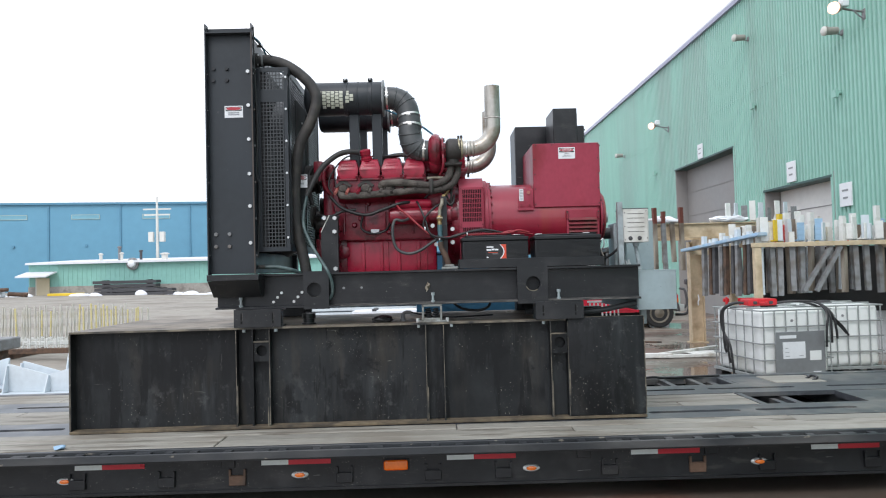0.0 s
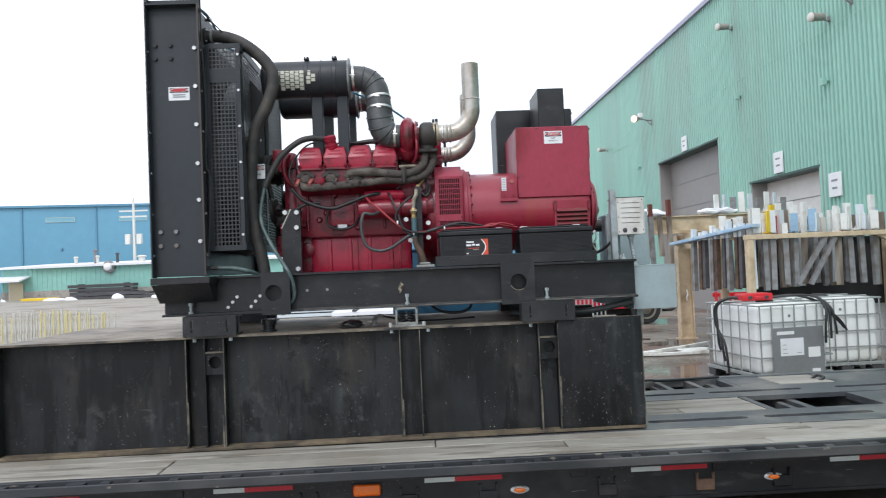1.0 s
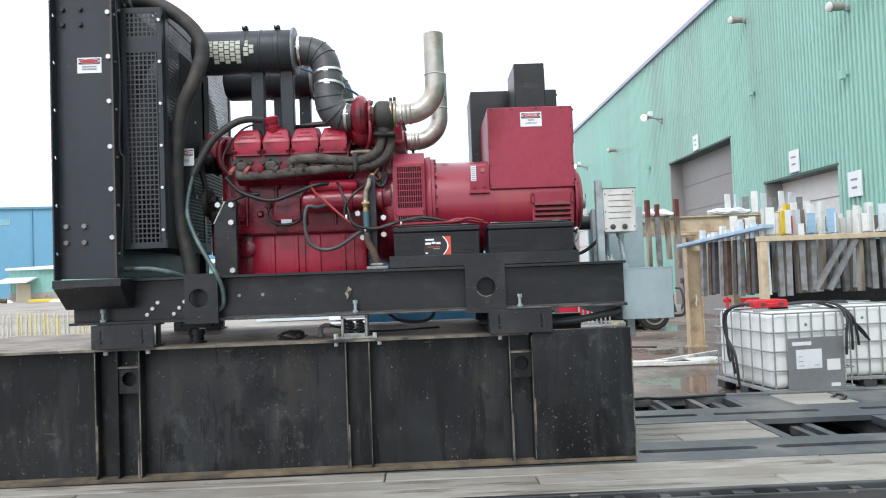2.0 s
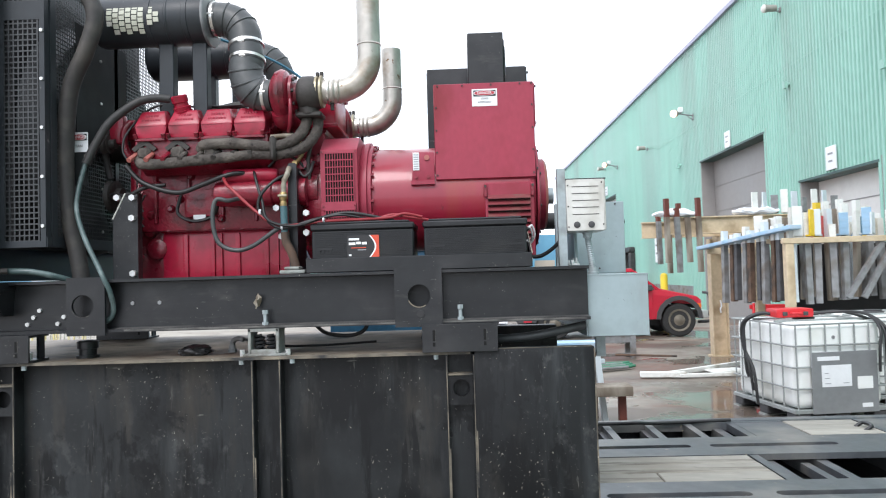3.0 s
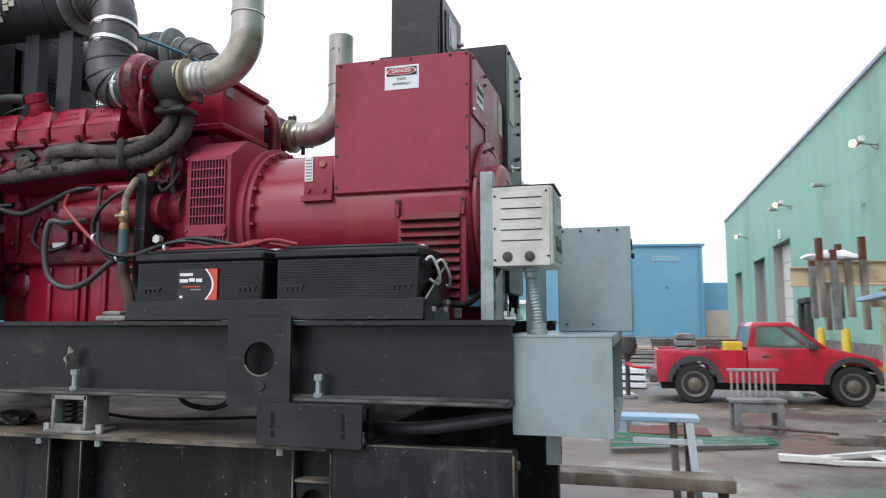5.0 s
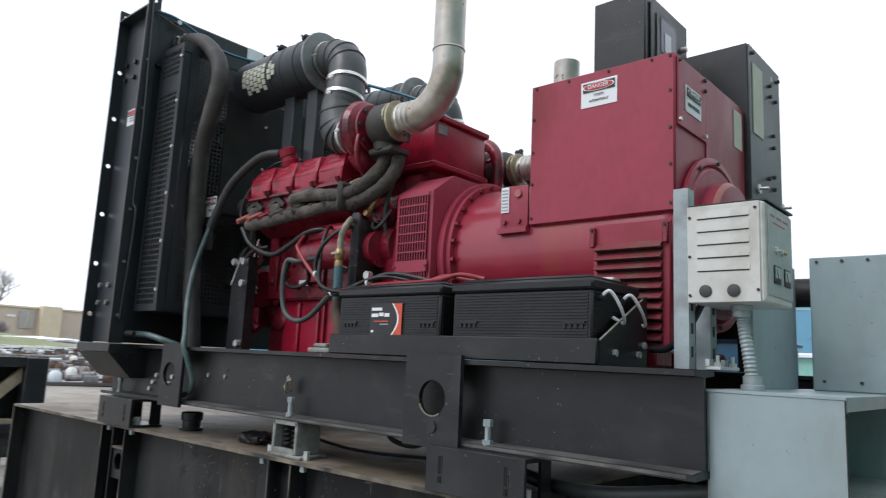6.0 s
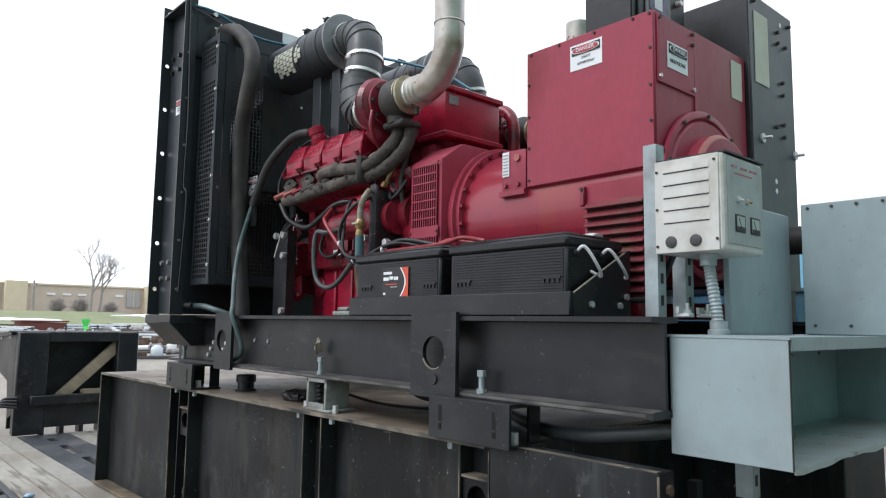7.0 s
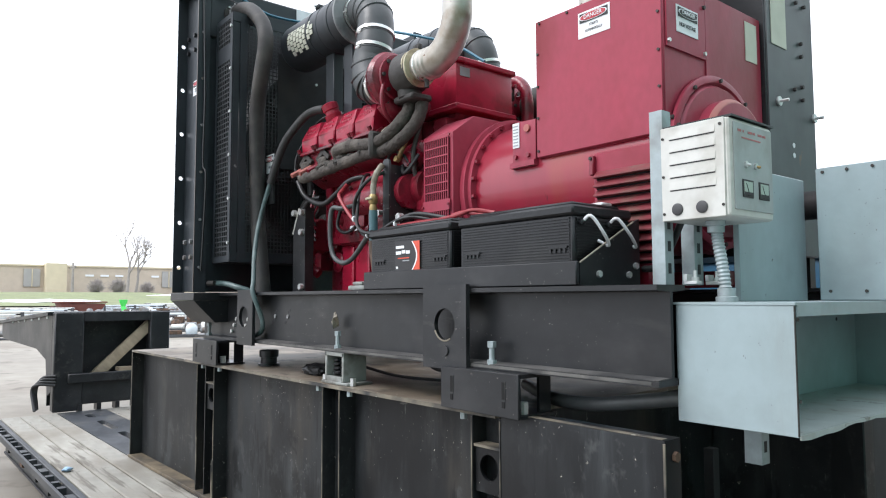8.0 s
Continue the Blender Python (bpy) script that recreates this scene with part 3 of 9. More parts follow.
def holed_plate(x0, x1, z0, z1, y0, y1, cx, cz, r, seg=24):
    """An upright plate across y with a round hole through it."""
    bm = bmesh.new()
    rect = []
    for k in range(seg):
        a = 2 * math.pi * k / seg
        dx, dz = math.cos(a), math.sin(a)
        tx = ((x1 if dx > 0 else x0) - cx) / dx if abs(dx) > 1e-6 else 1e9
        tz = ((z1 if dz > 0 else z0) - cz) / dz if abs(dz) > 1e-6 else 1e9
        t = min(tx, tz)
        rect.append((cx + dx * t, cz + dz * t))
    for cxx, czz in ((x0, z0), (x1, z0), (x1, z1), (x0, z1)):
        k = min(range(seg), key=lambda i: (rect[i][0] - cxx) ** 2 + (rect[i][1] - czz) ** 2)
        rect[k] = (cxx, czz)
    loops = []
    for y in (y0, y1):
        loops.append(([bm.verts.new((cx + math.cos(2 * math.pi * k / seg) * r, y, cz + math.sin(2 * math.pi * k / seg) * r)) for k in range(seg)],
                      [bm.verts.new((u, y, v)) for u, v in rect]))
    for k in range(seg):
        j = (k + 1) % seg
        for inner, outer in loops:
            bm.faces.new((inner[k], inner[j], outer[j], outer[k]))
        bm.faces.new((loops[0][0][k], loops[0][0][j], loops[1][0][j], loops[1][0][k]))
        bm.faces.new((loops[0][1][k], loops[0][1][j], loops[1][1][j], loops[1][1][k]))
    return bm


def hex_bolt(p, d, r=0.014, h=0.016):
    return rod(p, Vector(p) + Vector(d) * h, r, r, 6)


def words(name, text, size, m, material, parent, squeeze=1.0):
    """Raised lettering in the built-in font, as a mesh."""
    cu = bpy.data.curves.new(name, "FONT")
    cu.body, cu.size, cu.align_x, cu.align_y, cu.extrude = text, size, "CENTER", "CENTER", 0.0006
    tmp = bpy.data.objects.new(name, cu)
    scene.collection.objects.link(tmp)
    bpy.context.view_layer.update()
    me = bpy.data.meshes.new_from_object(tmp.evaluated_get(bpy.context.evaluated_depsgraph_get()))
    bpy.data.objects.remove(tmp)
    me.materials.append(material)
    ob = new(name, me)
    ob.parent = parent
    ob.matrix_basis = m @ Matrix.Diagonal((squeeze, 1, 1, 1))
    return ob


FACING_FRONT = Matrix(((1, 0, 0, 0), (0, 0, -1, 0), (0, 1, 0, 0), (0, 0, 0, 1)))
FACING_END = Matrix(((0, 0, 1, 0), (1, 0, 0, 0), (0, 1, 0, 0), (0, 0, 0, 1)))


def at_front(x, y, z):
    return Matrix.Translation((x, y, z)) @ FACING_FRONT


def at_end(x, y, z):
    return Matrix.Translation((x, y, z)) @ FACING_END


def rise(x, y):
    """Height of the yard: nearly level, climbing away to the left, later where it leads to the grass bank."""
    d = max(0, -x - 5)
    k = min(max((y - 30) / 15, 0), 1)
    q = min(max((d - 48) / 34, 0), 1)
    bank = 0.85 * (1 - math.exp(-d / 22)) + 1.45 * q * q * (3 - 2 * q)
    return 0.11 - 0.004 * min(max(y - 5, 0), 15) + bank * (1 - k) + 0.75 * (1 - math.exp(-d / 25)) * k


# the yard's buildings and racks stand half a degree askew to the trailer
YARD = Matrix.Translation((0.026, 5.56, 0)) @ Matrix.Rotation(radians(0.54), 4, "Z") @ Matrix.Translation((0, -5.56, 0))


def in_yard(drop=0.0):
    """Turns a thing with the yard and lets it down by a height."""
    return Matrix.Translation((0, 0, -drop)) @ YARD


# ---- ground ----
def make_ground():
    """One sheet to the horizon, finely stepped near the yard."""
    steps = [-900, -500, -300, -200, -150, -120, -100, -92, -86, -80, -74, -68, -62, -56, -50, -45, -40, -36, -28, -22, -17, -13, -10, -8, -6.5, -5, -3, -1, 1, 3, 5, 6.5, 8, 9, 10, 11, 12, 13, 14, 15, 16, 17, 18, 20, 24, 30, 35, 40, 45, 50, 55, 65, 75, 100, 150, 250, 450, 900]
    bm = bmesh.new()
    rows = [[bm.verts.new((x, y, rise(x, y))) for x in steps] for y in steps]
    for a, b in zip(rows, rows[1:]):
        for k in range(len(steps) - 1):
            bm.faces.new((a[k], a[k + 1], b[k + 1], b[k])).smooth = True
    return tagged(part("ground", bm, GROUND), "wet brown worn concrete yard with puddles", "ground", kind="structure")


make_ground()


# ---- green workshop beside the yard ----
def ribbed(y0, y1, z0, z1, x, pitch=0.138, depth=0.042):
    """Upright ribbed siding along y."""
    bm = bmesh.new()
    n = max(1, round((y1 - y0) / pitch))
    cols = []
    for i in range(n):
        for u, d in ((0.0, 0), (0.30, 0), (0.42, depth), (0.88, depth)):
            y = y0 + (y1 - y0) * (i + u) / n
            cols.append((x - d, y))
    cols.append((x, y1))
    lo = [bm.verts.new((cx, cy, z0)) for cx, cy in cols]
    hi = [bm.verts.new((cx, cy, z1)) for cx, cy in cols]
    for i in range(len(cols) - 1):
        bm.faces.new((lo[i], lo[i + 1], hi[i + 1], hi[i]))
    return bm


WALL_X = 9.22
EAVES = 8.94
GREEN_END = 58.0
DOORS = ((15.41, 18.38, 3.49, DOORPALE), (20.17, 24.83, 4.97, DOORGREY), (37.01, 40.88, 5.29, DOORPALE), (43.16, 46.53, 4.99, DOORGREY), (51.09, 54.06, 4.77, DOORPALE))


def make_workshop():
    b = thing("workshop", "long green ribbed steel workshop with grey overhead doors", "building", kind="structure")
    edges = -30.0
    for i, (a, z, top, mat) in enumerate(DOORS):
        part("wall_panel", ribbed(edges, a, 0.0, EAVES, WALL_X), GREENWALL, b)
        part("wall_panel", ribbed(a, z, top, EAVES, WALL_X), GREENWALL, b)
        edges = z
        # recessed sectional door with its reveals
        d = part("overhead_door", box(WALL_X + 0.38, WALL_X + 0.44, a, z, 0.0, top + 0.1), mat, b, "closed sectional overhead door")
        rows = 6
        for k in range(1, rows):
            zz = 0.2 + (top - 0.2) * k / rows
            part("section_joint", box(WALL_X + 0.365, WALL_X + 0.382, a, z, zz - 0.012, zz + 0.012), DOORGREY, d)
        rv = bmesh.new()
        box(WALL_X - 0.02, WALL_X + 0.44, a - 0.12, a, 0.0, top + 0.12, bm=rv)
        box(WALL_X - 0.02, WALL_X + 0.44, z, z + 0.12, 0.0, top + 0.12, bm=rv)
        part("door_jamb", rv, DOORGREY, b)
        part("door_head", box(WALL_X - 0.05, WALL_X + 0.44, a - 0.06, z + 0.06, top, top + 0.05), GREENDARK, b)
    part("wall_panel", ribbed(edges, GREEN_END, 0.0, EAVES, WALL_X), GREENWALL, b)
    top0 = top1 = EAVES
    part("end_wall", prism(((WALL_X + 0.02, 0), (WALL_X + 30, 0), (WALL_X + 30, top1), (WALL_X + 0.02, top1)), "y", GREEN_END - 0.1, GREEN_END), GREENWALL, b)
    part("roof", prism(((-30, top0 + 0.02), (GREEN_END, top1 + 0.02), (GREEN_END, top1 + 0.3), (-30, top0 + 0.3)), "x", WALL_X + 0.1, WALL_X + 30), PALEROOF, b)
    part("eaves_trim", prism(((-30, top0 - 0.06), (GREEN_END, top1 - 0.06), (GREEN_END, top1 + 0.06), (-30, top0 + 0.06)), "x", WALL_X - 0.12, WALL_X + 0.1), LILAC, b)
    part("lap_joint", box(WALL_X - 0.0445, WALL_X - 0.0425, 12.0, GREEN_END, 6.25, 6.262), GREENWALL, b)
    # bays of darker plinth between the doors
    for a, z in ((26.0, 36.5), (-30, 15.0)):
        part("plinth", box(WALL_X - 0.06, WALL_X, a, z, 0, 1.0), GREYSTEEL, b)
    b.matrix_basis = in_yard()


make_workshop()


def wall_lamp(y, z, lit):
    """A small wall-pack flood lamp on a short bracket; lit ones glow orange."""
    t = thing("wall_lamp", "orange-glowing flood lamp on a bracket on green siding" if lit else "unlit grey flood lamp on a bracket on green siding", "lamp", "lamps on the workshop wall")
    if lit:
        part("wall_plate", box(WALL_X - 0.06, WALL_X - 0.02, y - 0.05, y + 0.05, z - 0.24, z - 0.02, 0.01), GREYSTEEL, t)
        part("bracket", tube(((WALL_X - 0.04, y, z - 0.08), (WALL_X - 0.25, y, z - 0.05), (WALL_X - 0.52, y, z)), 0.022, 6, 4), GREYSTEEL, t)
        part("bracket", tube(((WALL_X - 0.04, y, z - 0.22), (WALL_X - 0.15, y, z - 0.15), (WALL_X - 0.25, y, z - 0.05)), 0.015, 6, 4), GREYSTEEL, t)
        part("ballast_box", box(WALL_X - 0.52, WALL_X - 0.36, y - 0.07, y + 0.07, z + 0.02, z + 0.20, 0.02), WHITE, t, "white ballast box")
        part("hood", lathe((WALL_X - 0.50, y, z), (WALL_X - 2, y - 0.5, z - 0.1), ((0, 0.03), (0.02, 0.06), (0.10, 0.10), (0.15, 0.115)), 14), CONCRETE, t)
        part("lens", lathe((WALL_X - 0.645, y - 0.047, z - 0.012), (WALL_X - 2, y - 0.5, z - 0.1), ((0, 0.105), (0.03, 0.118), (0.08, 0.110), (0.12, 0.07), (0.132, 0.02)), 18), LAMPGLOW, t)
        return t
    part("wall_plate", box(WALL_X - 0.06, WALL_X - 0.02, y - 0.05, y + 0.05, z - 0.10, z + 0.02, 0.01), GREYSTEEL, t)
    part("bracket", tube(((WALL_X - 0.02, y, z - 0.05), (WALL_X - 0.12, y, z - 0.07), (WALL_X - 0.20, y, z)), 0.014, 6, 4), GREYSTEEL, t)
    part("hood", lathe((WALL_X - 0.12, y + 0.02, z + 0.01), (WALL_X - 0.72, y - 0.05, z - 0.02), ((0, 0.05), (0.02, 0.08), (0.22, 0.085), (0.30, 0.100)), 14), CONCRETE, t)
    part("lens", lathe((WALL_X - 0.42, y - 0.012, z - 0.006), (WALL_X - 0.72, y - 0.05, z - 0.02), ((0, 0.094), (0.02, 0.099), (0.04, 0.080), (0.05, 0.03)), 14), OFFWHITE, t)
    return t


for y, z, lit in ((14.0, 6.67, True), (14.75, 6.47, False), (18.95, 7.74, False), (25.35, 6.69, True), (30.97, 6.54, False), (36.42, 6.71, True), (39.19, 6.92, False), (48.21, 6.7, True)):
    wall_lamp(y, z, lit).matrix_basis = in_yard()


def wall_vent(y, z):
    t = thing("wall_vent", "small green hooded vent pipe on green siding", "vent", "vents on the workshop wall")
    part("pipe", rod((WALL_X, y, z), (WALL_X - 0.12, y, z), 0.045, seg=12), GREENWALL, t)
    part("hood", prism(((y - 0.07, z - 0.09), (y + 0.07, z - 0.09), (y + 0.05, z + 0.07), (y - 0.05, z + 0.07)), "x", WALL_X - 0.17, WALL_X - 0.1), GREENWALL, t)
    t.matrix_basis = in_yard()


for y, z in ((18.68, 5.83), (14.92, 5.2), (26.81, 5.18)):
    wall_vent(y, z)


def wall_sign(y0, y1, z0, z1):
    t = thing("wall_sign", "white bay sign on green siding, print unreadable", "sign", "bay signs on the workshop")
    part("panel", box(WALL_X - 0.09, WALL_X - 0.06, y0, y1, z0, z1, 0.004), WHITE, t)
    h = z1 - z0
    for k, w in ((0.68, 0.5), (0.36, 0.4)):
        part("print_bar", box(WALL_X - 0.096, WALL_X - 0.09, (y0 + y1) / 2 - (y1 - y0) * w / 2, (y0 + y1) / 2 + (y1 - y0) * w / 2, z0 + h * (k - 0.04), z0 + h * (k + 0.04)), PLATEGREY, t)
    t.matrix_basis = in_yard()


for s in ((22.25, 22.64, 5.03, 5.49), (16.75, 17.14, 3.58, 4.07), (14.6, 15.01, 2.8, 3.29), (38.7, 39.29, 5.49, 5.94), (29.78, 30.28, 1.85, 2.84)):
    wall_sign(*s)

for y in (28.1, 31.2):
    t = thing("bollard", "yellow steel bollard in front of the workshop wall", "bollard", "yellow bollards")
    g = rise(8.6, y)
    part("post", lathe((8.6, y, g), (8.6, y, g + 2), ((0, 0.13), (1.28, 0.13), (1.36, 0.10), (1.40, 0.03)), 16), YELLOW, t)

t = thing("dock_shelter", "black padded loading dock shelter on green wall", "dock shelter")
for y0, y1, z0, z1 in ((33.6, 33.9, 1.5, 2.9), (34.8, 35.1, 1.5, 2.9), (33.6, 35.1, 2.9, 3.15)):
    part("pad", box(WALL_X - 0.3, WALL_X - 0.04, y0, y1, z0, z1, 0.05), RUBBER, t)
part("dock_door", box(WALL_X - 0.06, WALL_X - 0.01, 33.9, 34.8, 1.5, 2.9), DOORGREY, t)
t.matrix_basis = in_yard(0.55)


# ---- distant buildings ----
def make_blue_hall():
    """Blue clad hall that closes the view; its face runs slightly askew."""
    h = thing("blue_hall", "large blue metal-clad industrial hall with pale window outlines", "building")
    turn = Matrix.Translation((-34.2, 73.9, 0)) @ Matrix.Rotation(radians(9.7), 4, "Z")
    parts = []
    base, top = -0.5, 9.55
    parts.append(part("wall", box(-60, 43.9, 0, 40, base, top), BLUEWALL, h))
    parts.append(part("roof_edge", box(-60.2, 44.1, -0.25, 40, top, top + 0.22), BLUEDARK, h))
    for i in range(-8, 7):
        x = 1.8 + 6.95 * i
        parts.append(part("cladding_joint", box(x - 0.08, x + 0.08, -0.12, 0, base, top), BLUEDARK, h))
        for z in (8.02, 8.46):
            parts.append(part("window_outline", box(x - 4.75, x - 2.0, -0.06, -0.02, z, z + 0.06), OUTLINE, h))
        for dx in (-4.75, -2.06):
            parts.append(part("window_outline", box(x + dx, x + dx + 0.06, -0.06, -0.02, 8.08, 8.46), OUTLINE, h))
        parts.append(part("window_strip", box(x - 4.69, x - 2.06, -0.04, -0.02, 8.08, 8.46), BLUESTRIP, h))
        parts.append(part("wall_louvre", box(x - 3.45, x - 3.2, -0.12, -0.02, 5.15, 5.4), BLUEDARK, h))
    parts.append(part("low_wing", box(43.9, 70, 6, 40, base, 6.0), BLUEWALL, h))
    parts.append(part("low_wing_door", box(45.5, 48, 5.85, 6, base, 2.9), TANWALL, h))
    for p in parts:
        p.matrix_basis = turn


make_blue_hall()


def make_shed():
    h = thing("green_shed", "low pale green shed with white roof and porch", "building")
    x0, x1, y0, y1, b = -32.7, -6, 58, 66, 1.5
    part("wall", box(x0, x1, y0 + 0.06, y1, b - 1.2, 4.05), SHEDGREEN, h)
    part("plinth", box(x0, x1, y0 - 0.06, y0 + 0.05, b - 1.2, b + 0.75), CONCRETE, h)
    n = 70
    rib = bmesh.new()
    for i in range(n):
        x = x0 + (x1 - x0) * i / n
        box(x, x + 0.14, y0 + 0.035, y0 + 0.07, b + 0.75, 4.05, bm=rib)
    part("siding_rib", rib, SHEDGREEN, h)
    part("roof", prism(((y0 - 0.4, 4.05), (y1 + 0.3, 4.5), (y1 + 0.3, 4.62), (y0 - 0.4, 4.22)), "x", x0 - 0.05, x1), PALEROOF, h)
    part("porch_roof", prism(((y0 - 1.6, 3.02), (y0 - 0.02, 3.38), (y0 - 0.02, 3.48), (y0 - 1.6, 3.14)), "x", x0 - 0.15, x0 + 2.3), PALEROOF, h)
    d = part("porch_door", box(x0 + 0.7, x0 + 1.75, y0 - 0.10, y0 - 0.065, 1.0, 2.95), TANPALE, h)
    part("door_frame", box(x0 + 0.62, x0 + 0.70, y0 - 0.11, y0 - 0.065, 1.0, 3.0), OFFWHITE, d)
    l = part("wall_light", lathe((-24.2, y0, 3.95), (-24.2, y0 - 1, 3.95), ((0, 0.5), (0.15, 0.5), (0.2, 0.4)), 18), GREYSTEEL, h)
    part("globe", lathe((-24.2, y0 - 0.2, 3.95), (-24.2, y0 - 1, 3.95), ((0, 0.33), (0.2, 0.28), (0.3, 0.1)), 16), WHITE, l)
    for x, z, r, m in ((-27.76, 4.86, 0.13, OFFWHITE), (-26.18, 5.42, 0.12, GREYSTEEL), (-26.0, 4.9, 0.12, OFFWHITE), (-24.38, 5.06, 0.11, TIMBERDARK), (-22.38, 4.78, 0.26, OFFWHITE)):
        v = part("roof_vent", rod((x, y0 + 2, 4.2), (x, y0 + 2, z), r, seg=10), m, h)
        part("vent_cowl", lathe((x, y0 + 2, z - 0.05), (x, y0 + 2, z + 1), ((0, r * 1.5), (0.06, r * 1.6), (0.14, r * 0.8)), 10), m, v)
    h.matrix_basis = Matrix.Translation((0, 0, -1.02))


make_shed()


def utility_pole(x, y, height, mat, arms=True):
    g = rise(x, y)
    t = thing("utility_pole", "pale utility pole with crossarms and equipment box" if arms else "dark wooden utility pole far off", "pole")
    part("pole", rod((x, y, g - 0.3), (x, y, g + height), 0.18, 0.10, 12), mat, t)
    for k, w in ((0.86, 1.3), (0.80, 1.2)):
        part("crossarm", box(x - w, x + w, y - 0.07, y + 0.07, g + height * k, g + height * k + 0.13), mat, t)
    if arms:
        for s in (-0.75, 0.3):
            part("equipment_box", box(x + s, x + s + 0.45, y - 0.3, y + 0.1, g + height * 0.52, g + height * 0.52 + 0.95, 0.03), OFFWHITE, t)


utility_pole(-25.7, 66.9, 8.95, OFFWHITE)
utility_pole(-85, 22.1, 5.77 - rise(-85, 22.1), BARK, False)


def make_tan_hall():
    h = thing("tan_hall", "long low tan brick building with grey windows", "building")
    part("wall", box(-140, -96, -60, 110, 0, 5.75), TANWALL, h)
    part("parapet", box(-140.2, -95.8, -60.2, 110.2, 5.75, 5.95), TANPALE, h)
    for y in (21.1, 37.6, 54):
        part("bay", box(-96, -94.5, y, y + 2.3, 0, 6.1), TANPALE, h)
        w = part("window", box(-95.95, -95.8, y - 2.2, y - 0.4, 3.2, 5.4), WINDOWDULL, h)
        part("window_bar", box(-95.79, -95.7, y - 1.35, y - 1.25, 3.2, 5.4), TANPALE, w)
    for y in (25.8, 27.6, 29.4, 34):
        part("lit_sign", box(-95.98, -95.85, y, y + 1.0, 4.55, 4.8), WHITE, h)


make_tan_hall()

bm = bmesh.new()
rows = [[bm.verts.new((x, y, rise(x, y) + 0.12)) for y in (-40, 0, 20, 30)] for x in range(-92, -58, 2)]
for ra, rb in zip(rows, rows[1:]):
    for k in range(3):
        bm.faces.new((ra[k], ra[k + 1], rb[k + 1], rb[k]))
tagged(part("grass", bm, GRASS), "strip of dull green winter grass before the far building", "grass", kind="structure")


# ---- lowboy trailer ----
DECK = 0.557
TY0, TY1 = 5.11, 7.42
TX0, TX1 = -4.58, 5.7


def slotted(x0, x1, y0, y1, slots, z0, z1):
    """A steel deck strip along x with long round-ended slots cut through it."""
    bm = bmesh.new()
    ym, half = (y0 + y1) / 2, 0.035
    cuts = sorted(slots)
    a = x0
    for s, e in cuts:
        box(a, s, y0, y1, z0, z1, bm=bm)
        for p, q in ((y0, ym - half), (ym + half, y1)):
            box(s, e, p, q, z0, z1, bm=bm)
        for c, sg in ((s, 1), (e, -1)):
            for top in (1, -1):
                pts = [(c, ym + top * half)] + [(c + sg * half * (1 - math.cos(k * math.pi / 8)), ym + top * half * math.sin(k * math.pi / 8)) for k in range(5)]
                prism(pts, "z", z0, z1, bm)
        a = e
    box(a, x1, y0, y1, z0, z1, bm=bm)
    return bm


